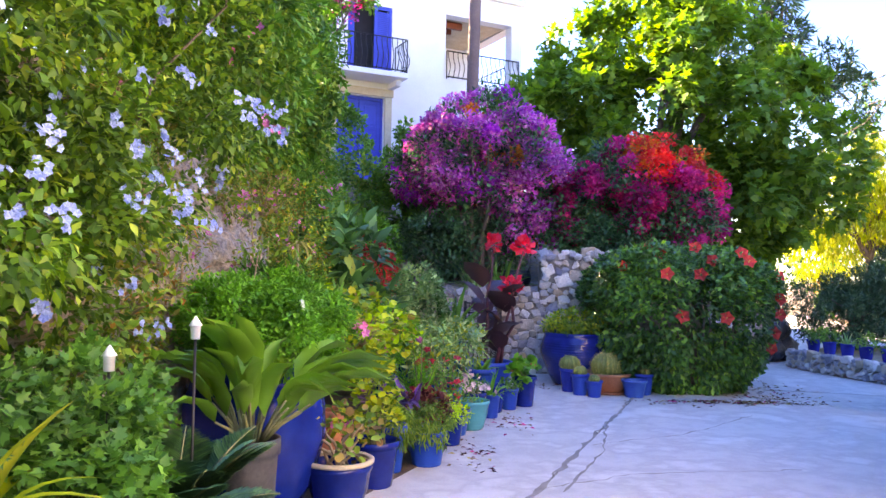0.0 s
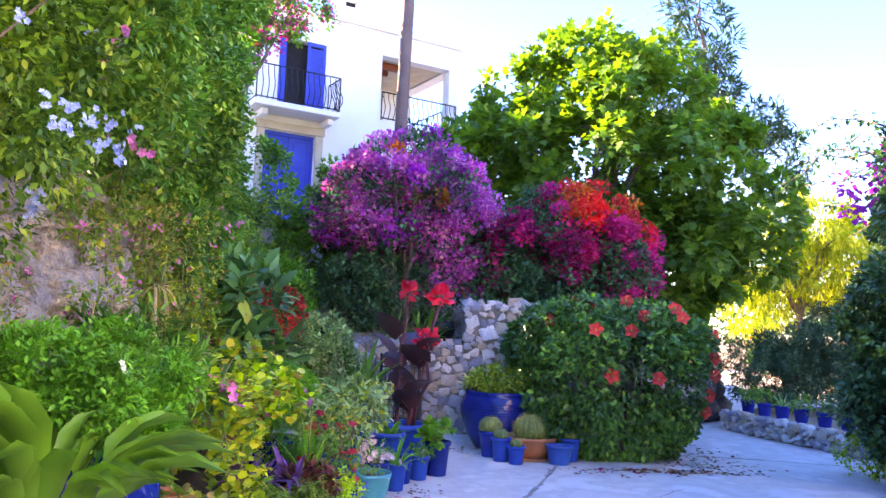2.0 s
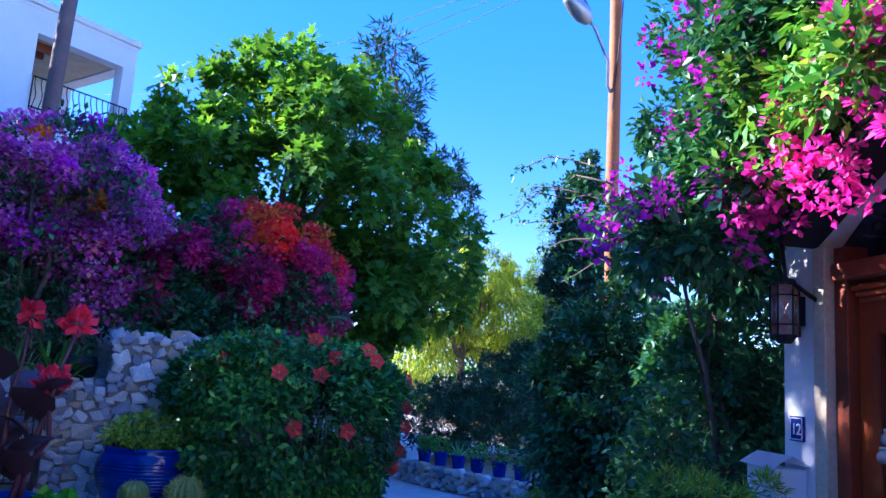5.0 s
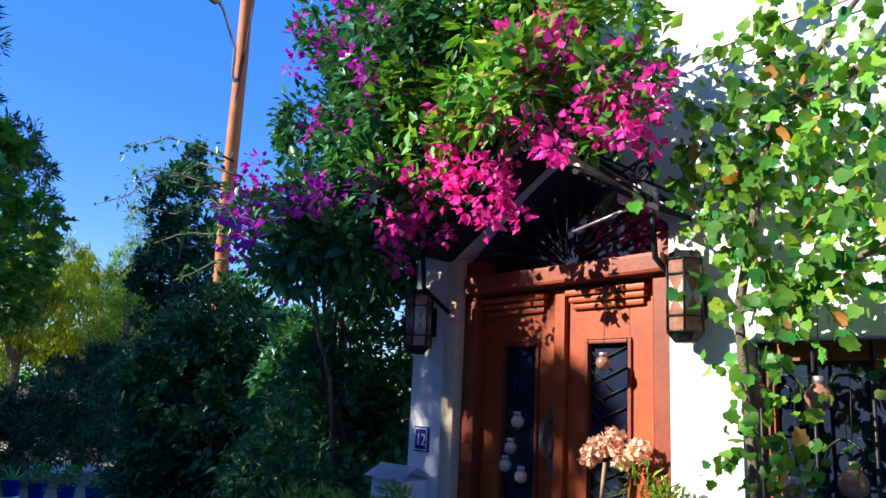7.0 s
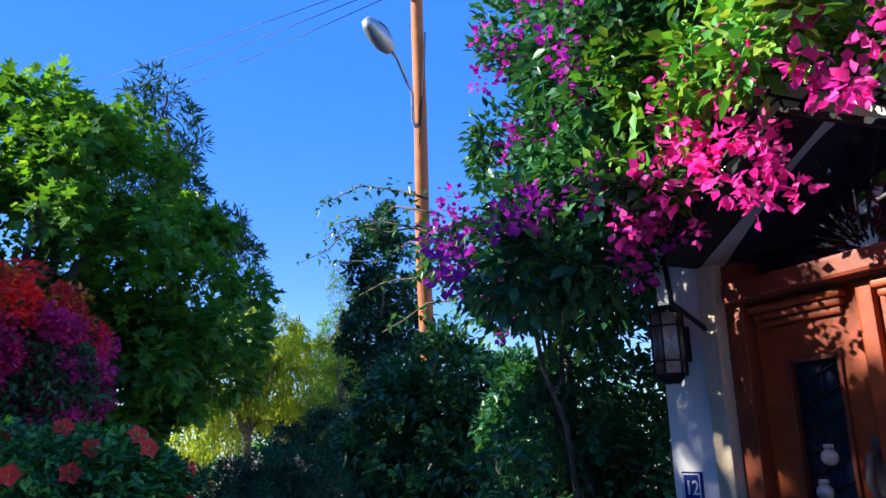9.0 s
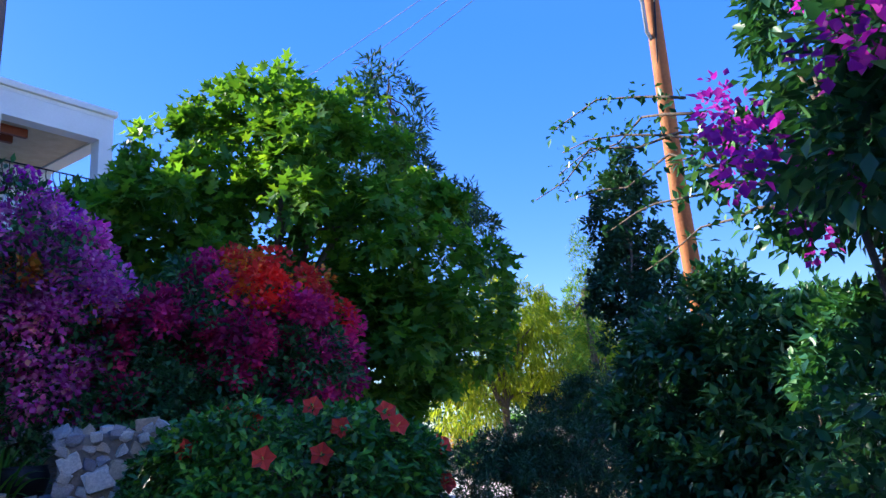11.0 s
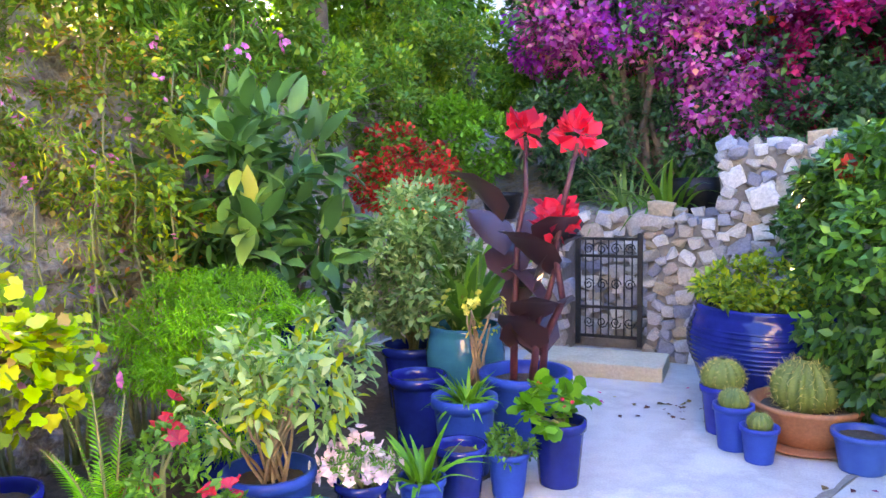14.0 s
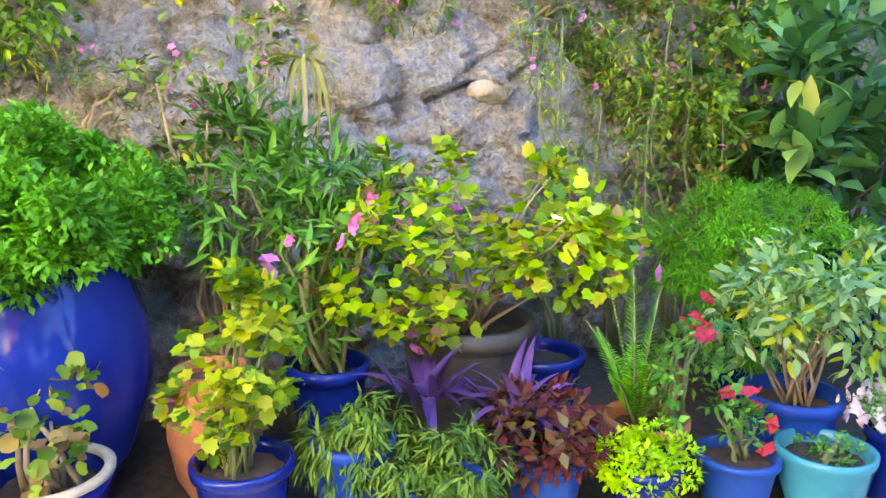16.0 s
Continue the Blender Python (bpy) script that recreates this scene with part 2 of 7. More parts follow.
M["terracotta"] = surface_mat("terracotta", [(0.3, (0.42, 0.14, 0.06)), (0.7, (0.56, 0.23, 0.11))], 5, 0.85, 60, 0.2, 0.004)
M["metalpot"] = surface_mat("weathered_metal", [(0.3, (0.07, 0.07, 0.07)), (0.7, (0.16, 0.15, 0.14))], 4, 0.6, 50, 0.3, 0.004, 0.4)
M["blueplastic"] = surface_mat("blue_plastic", [(0.3, (0.001, 0.045, 0.3)), (0.7, (0.002, 0.075, 0.42))], 4, 0.4, 60, 0.1, 0.002, 0, 0.1)
M["bluedark"] = glaze_mat("dark_blue_glaze", (0.001, 0.01, 0.12), (0.003, 0.028, 0.27))
M["blueglaze"] = glaze_mat("blue_glaze", (0.001, 0.015, 0.2), (0.002, 0.035, 0.34))
M["turq"] = glaze_mat("turquoise_glaze", (0.005, 0.14, 0.22), (0.01, 0.24, 0.32))
M["teal"] = glaze_mat("teal_glaze", (0.02, 0.3, 0.32), (0.04, 0.42, 0.42))
M["wash"] = glaze_mat("pale_blue_glaze", (0.003, 0.06, 0.3), (0.015, 0.12, 0.42), 0.3)
for key, level in (("blueplastic", 0.22), ("bluedark", 0.4), ("blueglaze", 0.4), ("wash", 0.3)):
    next(n for n in M[key].node_tree.nodes if n.type == "BSDF_PRINCIPLED").inputs["Specular IOR Level"].default_value = level
M["cactus"] = surface_mat("cactus_skin", [(0.3, (0.1, 0.16, 0.03)), (0.7, (0.2, 0.26, 0.05))], 12, 0.6)
M["spine"] = surface_mat("cactus_spine", [(0.3, (0.6, 0.46, 0.1)), (0.7, (0.78, 0.66, 0.25))], 12, 0.6)
M["darkglass"] = surface_mat("dark_glass", [(0.3, (0.01, 0.014, 0.03)), (0.7, (0.02, 0.028, 0.06))], 3, 0.06, 20, 0.02, 0.001)
M["black"] = surface_mat("dark_room", [(0.3, (0.012, 0.012, 0.014)), (0.7, (0.02, 0.02, 0.024))], 3, 0.9)
M["sack"] = surface_mat("black_plastic_sack", [(0.3, (0.02, 0.02, 0.025)), (0.7, (0.05, 0.05, 0.06))], 6, 0.3, 25, 0.6, 0.03)
M["mortar"] = surface_mat("mortar", [(0.3, (0.2, 0.17, 0.14)), (0.7, (0.34, 0.3, 0.26))], 4, 0.95, 40, 0.8, 0.02)


def stone_mat(name, stops):
    m, t, b = make_mat(name)
    info = t.nodes.new("ShaderNodeObjectInfo")
    r = ramp_node(t, stops, info.outputs["Random"])
    n1 = noise_node(t, 9, 5, 0.65)
    n2 = noise_node(t, 60, 4, 0.7)
    g = ramp_node(t, [(0.3, (0.62, 0.62, 0.63)), (0.7, (1.15, 1.13, 1.1))], n1.outputs["Fac"])
    t.links.new(mix_node(t, r.outputs["Color"], g.outputs["Color"], 1.0, "MULTIPLY"), b.inputs["Base Color"])
    b.inputs["Roughness"].default_value = 0.9
    bump_node(t, b, n2.outputs["Fac"], 0.6, 0.012)
    return m


M["stone"] = stone_mat("field_stone", [(0, (0.22, 0.23, 0.27)), (0.25, (0.4, 0.4, 0.43)), (0.5, (0.58, 0.53, 0.47)), (0.7, (0.5, 0.37, 0.24)), (0.85, (0.7, 0.67, 0.62)), (1, (0.78, 0.76, 0.72))])


# ---- mesh helpers ----
def link_mesh(name, me, mat, parent=None, label=""):
    for m in mat if isinstance(mat, (list, tuple)) else [mat]:
        me.materials.append(m)
    ob = new(name, me)
    if parent:
        ob.parent = parent
    if label:
        ob["label"] = label
    return ob


def part(name, bm, mat, parent=None, label="", smooth=False):
    me = bpy.data.meshes.new(name)
    bm.to_mesh(me)
    bm.free()
    if smooth:
        me.polygons.foreach_set("use_smooth", [True] * len(me.polygons))
    return link_mesh(name, me, mat, parent, label)


def thing(name, label, category, m=None, group="", kind=""):
    ob = new(name)
    ob.empty_display_size = 0.1
    if m is not None:
        ob.matrix_basis = m
    return tagged(ob, label, category, group, kind)


def np_mesh(name, verts, faces, mat_idx=None, smooth=False):
    """A mesh from arrays; all the faces have the same number of corners."""
    me = bpy.data.meshes.new(name)
    nf, k = faces.shape
    me.vertices.add(len(verts))
    me.vertices.foreach_set("co", np.ascontiguousarray(verts, np.float32).ravel())
    me.loops.add(nf * k)
    me.loops.foreach_set("vertex_index", np.ascontiguousarray(faces, np.int32).ravel())
    me.polygons.add(nf)
    me.polygons.foreach_set("loop_start", np.arange(0, nf * k, k, dtype=np.int32))
    if mat_idx is not None:
        me.polygons.foreach_set("material_index", np.ascontiguousarray(mat_idx, np.int32))
    if smooth:
        me.polygons.foreach_set("use_smooth", np.ones(nf, bool))
    me.update(calc_edges=True)
    return me


def box_bm(bm, lo, hi, bevel=0.0):
    g = bmesh.ops.create_cube(bm, size=1.0)
    c = [(a + b) / 2 for a, b in zip(lo, hi)]
    s = [b - a for a, b in zip(lo, hi)]
    bmesh.ops.scale(bm, vec=s, verts=g["verts"])
    bmesh.ops.translate(bm, vec=c, verts=g["verts"])
    if bevel:
        es = list({e for v in g["verts"] for e in v.link_edges})
        bmesh.ops.bevel(bm, geom=es, offset=bevel, segments=2, affect="EDGES", profile=0.6)


def box(name, lo, hi, mat, parent=None, bevel=0.0, label=""):
    bm = bmesh.new()
    box_bm(bm, lo, hi, bevel)
    return part(name, bm, mat, parent, label)


def tube_bm(bm, pts, radii, sides=8, cap=True):
    """A swept round bar through the points; radii: one or one a point."""
    pts = [Vector(p) for p in pts]
    if not isinstance(radii, (list, tuple)):
        radii = [radii] * len(pts)
    rings = []
    for k, p in enumerate(pts):
        d = (pts[min(k + 1, len(pts) - 1)] - pts[max(k - 1, 0)]).normalized()
        a = d.orthogonal().normalized() if not rings else (prev - d * prev.dot(d)).normalized()
        prev = a
        b = d.cross(a)
        rings.append([bm.verts.new(p + (a * math.cos(q) + b * math.sin(q)) * radii[k]) for q in [2 * math.pi * j / sides for j in range(sides)]])
    for r0, r1 in zip(rings, rings[1:]):
        for j in range(sides):
            f = bm.faces.new((r0[j], r0[(j + 1) % sides], r1[(j + 1) % sides], r1[j]))
            f.smooth = True
    if cap:
        bm.faces.new(rings[0][::-1])
        bm.faces.new(rings[-1])


def tube(name, pts, radii, mat, parent=None, sides=8, label=""):
    bm = bmesh.new()
    tube_bm(bm, pts, radii, sides)
    return part(name, bm, mat, parent, label)


def lathe(name, profile, mat, parent=None, seg=40, label="", wobble=0.0):
    """A turned body from (radius, height) pairs; radius 0 closes it."""
    bm = bmesh.new()
    rings = []
    for r, z in profile:
        if r < 1e-5:
            rings.append([bm.verts.new((0, 0, z))])
        else:
            rings.append([bm.verts.new((r * math.cos(a) * (1 + wobble * math.sin(3 * a + z * 9)), r * math.sin(a), z)) for a in [2 * math.pi * j / seg for j in range(seg)]])
    for a, b in zip(rings, rings[1:]):
        for j in range(seg):
            k = (j + 1) % seg
            if len(a) == 1 and len(b) == 1:
                continue
            if len(a) == 1:
                bm.faces.new((a[0], b[k], b[j]))
            elif len(b) == 1:
                bm.faces.new((a[j], a[k], b[0]))
            else:
                bm.faces.new((a[j], a[k], b[k], b[j]))
    bmesh.ops.recalc_face_normals(bm, faces=bm.faces)
    return part(name, bm, mat, parent, label, True)


# ---- foliage helpers ----
def unit(a):
    return a / np.maximum(np.linalg.norm(a, axis=-1, keepdims=True), 1e-6)


def tri_fan(outline):
    n = len(outline)
    v = np.array([(0, 0, 0)] + list(outline), float)
    return v, np.array([(0, k, k + 1) for k in range(1, n)])


LEAF = (np.array([(0, 0, 0), (-0.27, 0.45, 0.09), (0, 1, -0.06), (0.27, 0.45, 0.09)], float), np.array([(0, 2, 1), (0, 3, 2)]))
NARROW = (np.array([(0, 0, 0), (-0.1, 0.45, 0.04), (0, 1, -0.1), (0.1, 0.45, 0.04)], float), np.array([(0, 2, 1), (0, 3, 2)]))
BRACT = (np.array([(0, 0, 0), (-0.42, 0.5, 0.14), (0, 1, 0.02), (0.42, 0.5, 0.14)], float), np.array([(0, 2, 1), (0, 3, 2)]))
BROAD = (
    np.array([(0, 0, 0), (-0.22, 0.22, 0.05), (-0.27, 0.5, 0.05), (-0.15, 0.8, 0.0), (0, 1, -0.12), (0.15, 0.8, 0.0), (0.27, 0.5, 0.05), (0.22, 0.22, 0.05), (0, 0.25, -0.01), (0, 0.55, 0.0), (0, 0.8, -0.05)], float),
    np.array([(0, 8, 1), (1, 8, 9), (1, 9, 2), (2, 9, 10), (2, 10, 3), (3, 10, 4), (0, 7, 8), (7, 9, 8), (7, 6, 9), (6, 10, 9), (6, 5, 10), (5, 4, 10)]),
)
SLIM = (BROAD[0] * np.array([0.72, 1, 1]), BROAD[1])
LOBED = (
    np.array([(0, 0, 0), (-0.38, 0.18, 0.05), (-0.2, 0.4, 0), (-0.45, 0.68, 0.06), (-0.14, 0.64, 0), (0, 1, -0.08), (0.14, 0.64, 0), (0.45, 0.68, 0.06), (0.2, 0.4, 0), (0.38, 0.18, 0.05), (0, 0.42, -0.05)], float),
    np.array([(10, 1, 0), (10, 2, 1), (10, 3, 2), (10, 4, 3), (10, 5, 4), (10, 6, 5), (10, 7, 6), (10, 8, 7), (10, 9, 8), (10, 0, 9)]),
)
VINE_LEAF = (
    np.array([(0, 0.05, 0), (-0.3, 0.0, 0.05), (-0.5, 0.3, 0.04), (-0.38, 0.5, 0.0), (-0.4, 0.75, 0.04), (-0.18, 0.78, 0.0), (0, 1, -0.1), (0.18, 0.78, 0.0), (0.4, 0.75, 0.04), (0.38, 0.5, 0.0), (0.5, 0.3, 0.04), (0.3, 0.0, 0.05), (0, 0.42, -0.06)], float),
    np.array([(12, k + 1, k) for k in range(11)] + [(12, 0, 11)]),
)
ROUND = (
    np.array([(0, 0, 0)] + [(0.5 * math.sin(a) * (1 + 0.12 * math.cos(5 * a)), 0.5 - 0.5 * math.cos(a), 0.08 * math.sin(2.5 * a) ** 2) for a in [0.5 + k * 0.66 for k in range(9)]] + [(0, 0.45, -0.06)], float),
    np.array([(10, k + 1, k) for k in range(9)] + [(10, 0, 9)]),
)


def strap_template(bend, width=0.06, n=6):
    v, f = [], []
    for k in range(n + 1):
        s = k / n
        w = width * (1 - s ** 2.2) * (0.6 + 0.4 * min(1, s * 4)) + 0.002
        y, z = s * (1 - 0.35 * bend * s), -bend * s * s * 0.75
        v += [(-w, y, z + w * 0.5), (0, y, z), (w, y, z + w * 0.5)]
    for k in range(n):
        a, b = 3 * k, 3 * k + 3
        f += [(a, a + 1, b), (a + 1, b + 1, b), (a + 1, a + 2, b + 1), (a + 2, b + 2, b + 1)]
    return np.array(v, float), np.array(f)


def leaves(name, P, D, U, S, template, mat, parent=None, label="", idx=None, kind=""):
    """One mesh of many leaves: base P, axis D, upper side U, length S."""
    tv, tf = template
    n, k = len(P), len(tv)
    D = unit(D)
    X = unit(np.cross(D, U))
    Z = np.cross(X, D)
    S = np.broadcast_to(np.asarray(S, float), (n,))[:, None, None]
    V = P[:, None, :] + S * (tv[None, :, 0:1] * X[:, None, :] + tv[None, :, 1:2] * D[:, None, :] + tv[None, :, 2:3] * Z[:, None, :])
    F = (tf[None, :, :] + (np.arange(n) * k)[:, None, None]).reshape(-1, 3)
    me = np_mesh(name, V.reshape(-1, 3), F, None if idx is None else np.repeat(idx, len(tf)))
    ob = link_mesh(name, me, mat, parent, label)
    if kind:
        ob["kind"] = kind
    return ob


def sphere_dirs(rng, n):
    return unit(rng.normal(size=(n, 3)))


def clumps(rng, blobs, n_clump, clump_r, n_leaf, inner=0.25, up=0.25, droop=0.0, low=-1.0):
    """Leaf places on many small clumps that sit on the skin of blobs (cx, cy, cz, rx, ry, rz)."""
    B = np.array(blobs, float)
    area = (B[:, 3] * B[:, 4] * B[:, 5]) ** (2 / 3)
    which = rng.choice(len(B), n_clump, p=area / area.sum())
    d = sphere_dirs(rng, n_clump)
    d[:, 2] = np.where(d[:, 2] < low, -d[:, 2], d[:, 2])
    rad = np.where(rng.random(n_clump) < inner, rng.uniform(0.35, 0.8, n_clump), rng.uniform(0.82, 1.06, n_clump))
    C = B[which, :3] + d * B[which, 3:] * rad[:, None]
    cr = clump_r * rng.uniform(0.55, 1.35, n_clump)
    own = rng.integers(0, n_clump, n_leaf)
    e = unit(sphere_dirs(rng, n_leaf) + 0.7 * d[own] + np.array([0, 0, 0.2]))
    P = C[own] + e * cr[own, None] * rng.uniform(0.45, 1.05, (n_leaf, 1))
    D = unit(e * 0.8 + rng.normal(size=(n_leaf, 3)) * 0.55 + np.array([0, 0, -droop]))
    U = unit(e * 0.5 + np.array([0, 0, up + 0.6]) + rng.normal(size=(n_leaf, 3)) * 0.35)
    return P, D, U, C, d, own


def limb_bm(bm, rng, a, b, r0, r1, sag=0.12, sides=7):
    a, b = Vector(a), Vector(b)
    n = 5
    pts, rad = [], []
    L = (b - a).length
    for k in range(n + 1):
        s = k / n
        p = a.lerp(b, s) + Vector(rng.normal(size=3)) * L * 0.035 * math.sin(math.pi * s) + Vector((0, 0, L * sag * math.sin(math.pi * s)))
        pts.append(p)
        rad.append(r0 + (r1 - r0) * s)
    tube_bm(bm, pts, rad, sides)


# ---- ground ----
def hill(x, y):
    """Height of the garden slope beside and behind the drive."""
    edge = np.interp(y, [-6, 2.0, 4.5, 6.5, 9.0, 11.0], [-2.8, -2.2, -2.1, -2.1, -2.2, -1.6])
    left = np.clip((edge - x) / 0.8, 0, 1) * 2.3 + np.clip((edge - 0.8 - x) / 3.0, 0, 1) * 1.6
    back_line = 11.35 + np.clip((x - 3.5) * 0.9, 0, 60)
    back = np.clip((y - back_line) / 0.3, 0, 1) * 1.1 + np.clip((y - back_line - 0.3) / 9.0, 0, 1) * 2.5
    h = np.maximum(left, back * np.clip((6.6 - x) / 1.6, 0, 1))
    return h


def build_ground():
    v = np.array([(-300, -300, -0.06), (300, -300, -0.06), (300, 300, -0.06), (-300, 300, -0.06)], float)
    tagged(link_mesh("ground", np_mesh("ground", v, np.array([(0, 1, 2, 3)])), M["earth"]), "dry brown earth around the drive", "ground", kind="structure")
    xs, ys = np.arange(-12, 14.01, 0.2), np.arange(-6, 30.01, 0.2)
    X, Y = np.meshgrid(xs, ys)
    H = hill(X, Y)
    rough = np.array([[noise.noise(Vector((x * 1.3, y * 1.3, 3))) * 0.22 + noise.noise(Vector((x * 3.7, y * 3.7, 9))) * 0.1 for x in xs] for y in ys])
    Z = np.where(H > 0.02, H + rough * np.clip(H, 0, 1), -0.2)
    V = np.stack([X, Y, Z], -1).reshape(-1, 3)
    w = len(xs)
    i = (np.arange(len(ys) - 1)[:, None] * w + np.arange(w - 1)[None, :]).ravel()
    F = np.stack([i, i + 1, i + w + 1, i + w], 1)
    keep = (Z.reshape(-1)[F] > -0.15).any(1)
    tagged(link_mesh("hillside", np_mesh("hillside", V, F[keep], smooth=True), M["rock"]), "rocky earth bank rising beside the drive", "hillside", kind="structure")


def build_rock_face():
    """The bare cut face of the bank behind the pots, with ledges and split blocks."""
    us, vs = np.arange(0, 1.0001, 1 / 420), np.arange(0, 1.0001, 1 / 150)
    V = []
    for v in vs:
        for u in us:
            y = 2.0 + 8.2 * u
            x0 = float(np.interp(y, [2.0, 4.5, 6.5, 9.0, 10.2], [-1.8, -1.66, -1.62, -1.78, -1.6]))
            z = -0.05 + 2.5 * v
            warp = noise.noise(Vector((y * 2, z * 2, 11))) * 0.35
            w, pt = noise.voronoi(Vector((y * 2.6 + warp, z * 4.2 + warp, 0.5)))[:2]
            blocky = min(0.035, (w[1] - w[0]) * 0.2) + noise.cell(pt[0] * 5.3) * 0.06
            w2, pt2 = noise.voronoi(Vector((y * 7.1 + warp, z * 9.0, 4.5)))[:2]
            blocky += min(0.012, (w2[1] - w2[0]) * 0.12) + noise.cell(pt2[0] * 5.3) * 0.022
            big = noise.noise(Vector((y * 0.8, z * 0.9, 7))) * 0.22
            crumb = noise.fractal(Vector((y * 3.1, z * 3.4, 2)), 0.8, 2.1, 6) * 0.055
            x = x0 - 0.35 * v - 0.35 * max(0, v - 0.6) + blocky + big * 0.8 + crumb
            V.append((x, y, z))
    V = np.array(V)
    w = len(us)
    k = (np.arange(len(vs) - 1)[:, None] * w + np.arange(w - 1)[None, :]).ravel()
    F = np.stack([k, k + w, k + w + 1, k + 1], 1)
    tagged(link_mesh("rock_face", np_mesh("rock_face", V, F), M["rock"]), "ochre and grey split rock face behind the pots", "rock face", kind="structure")


def slab(name, corners, mat, z0=-0.1, z1=0.0, parent=None):
    bm = bmesh.new()
    lo = [bm.verts.new((x, y, z0)) for x, y in corners]
    hi = [bm.verts.new((x, y, z1)) for x, y in corners]
    bm.faces.new(hi)
    n = len(corners)
    for k in range(n):
        bm.faces.new((lo[k], lo[(k + 1) % n], hi[(k + 1) % n], hi[k]))
    bmesh.ops.recalc_face_normals(bm, faces=bm.faces)
    return part(name, bm, mat, parent)


def build_drive():
    d = thing("driveway", "pale grey concrete drive with cracked joints", "driveway", kind="structure")
    slab("bed", [(-3, -8), (9, -8), (9, 9.6), (14, 30), (8, 30), (4.6, 12.6), (3.4, 11.4), (-3, 11.4)], M["joint"], -0.12, -0.012, d)
    # joint A runs along the drive, joint B across it
    slab("slab", [(-4.6, -8), (0.515, 4.855), (1.69, 7.825), (2.57, 10.01), (2.92, 11.4), (-3, 11.4)], M["concrete"], -0.1, 0.0, d)
    slab("slab", [(-4.57, -8), (9, -8), (9, 8.3), (4.75, 9.59), (2.58, 10.0), (1.71, 7.82), (0.53, 4.85)], M["concrete"], -0.1, 0.0, d)
    slab("slab", [(2.58, 10.03), (4.75, 9.62), (9, 8.33), (14, 30), (8, 30), (4.6, 12.6), (3.4, 11.4), (2.93, 11.4)], M["concrete"], -0.1, 0.0, d)
    crack(d, [(-0.2, 3.0), (0.52, 4.85), (1.1, 6.35), (1.7, 7.82), (2.2, 9.1)], 0.03, 901)
    crack(d, [(0.75, 5.0), (1.25, 6.2), (1.5, 7.35)], 0.014, 902)
    crack(d, [(1.2, 6.4), (2.1, 6.9), (3.1, 7.9)], 0.01, 903)
    crack(d, [(0.55, 5.0), (1.3, 5.5), (2.6, 5.7)], 0.009, 904)
    crack(d, [(2.58, 10.02), (3.6, 9.82), (4.75, 9.6)], 0.02, 905)


def crack(d, pts, width, seed):
    """Ragged ribbon of dirt lying in a crack of the concrete."""
    rng = np.random.default_rng(seed)
    P = [np.array(pts[0], float)]
    for a, b in zip(pts, pts[1:]):
        a, b = np.array(a, float), np.array(b, float)
        n = max(4, int(np.linalg.norm(b - a) / 0.09))
        P += [a + (b - a) * q / n + rng.normal(size=2) * 0.014 for q in range(1, n + 1)]
    bm = bmesh.new()
    rows = []
    for k, p in enumerate(P):
        t = unit(P[min(k + 1, len(P) - 1)] - P[max(k - 1, 0)])
        w = width * rng.uniform(0.15, 1.0)
        rows.append([bm.verts.new((p[0] + sgn * w * -t[1], p[1] + sgn * w * t[0], 0.004)) for sgn in (-1, 1)])
    for a, b in zip(rows, rows[1:]):
        bm.faces.new((a[0], a[1], b[1], b[0]))
    bmesh.ops.recalc_face_normals(bm, faces=bm.faces)
    part("crack", bm, M["joint"], d)


def build_bed():
    corners = [(-2.2, 1.0), (-1.0, 1.6), (-0.75, 3.6), (-0.62, 4.6), (-0.3, 5.4), (-0.05, 6.0), (0.08, 6.8), (0.3, 7.6), (0.5, 8.3), (0.3, 9.2), (-0.3, 9.9), (-0.6, 10.5), (-1.9, 10.6)]
    tagged(slab("planting_bed", corners, M["soil"], -0.05, 0.005), "dark soil strip along the foot of the bank", "garden bed", kind="structure")


def boulder(x, y, z, r, seed):
    bm = bmesh.new()
    bmesh.ops.create_icosphere(bm, subdivisions=4, radius=r)
    for v in bm.verts:
        q = v.co.normalized() * 1.6 + Vector((seed, 0, 0))
        v.co *= 1 + 0.25 * noise.noise(q) + 0.1 * noise.noise(q * 3) + 0.03 * noise.noise(q * 9)
        v.co.x *= 0.6
        v.co.z *= 0.55
    o = part("boulder", bm, M["tanrock"], None, "", True)
    o.location = (x, y, z)
    tagged(o, "pale weathered limestone boulder bedded in the bank", "rock")


boulder(-1.82, 3.25, 1.22, 0.24, 3)
boulder(-1.74, 6.68, 1.5, 0.13, 8)
build_ground()
build_rock_face()
build_bed()
build_drive()


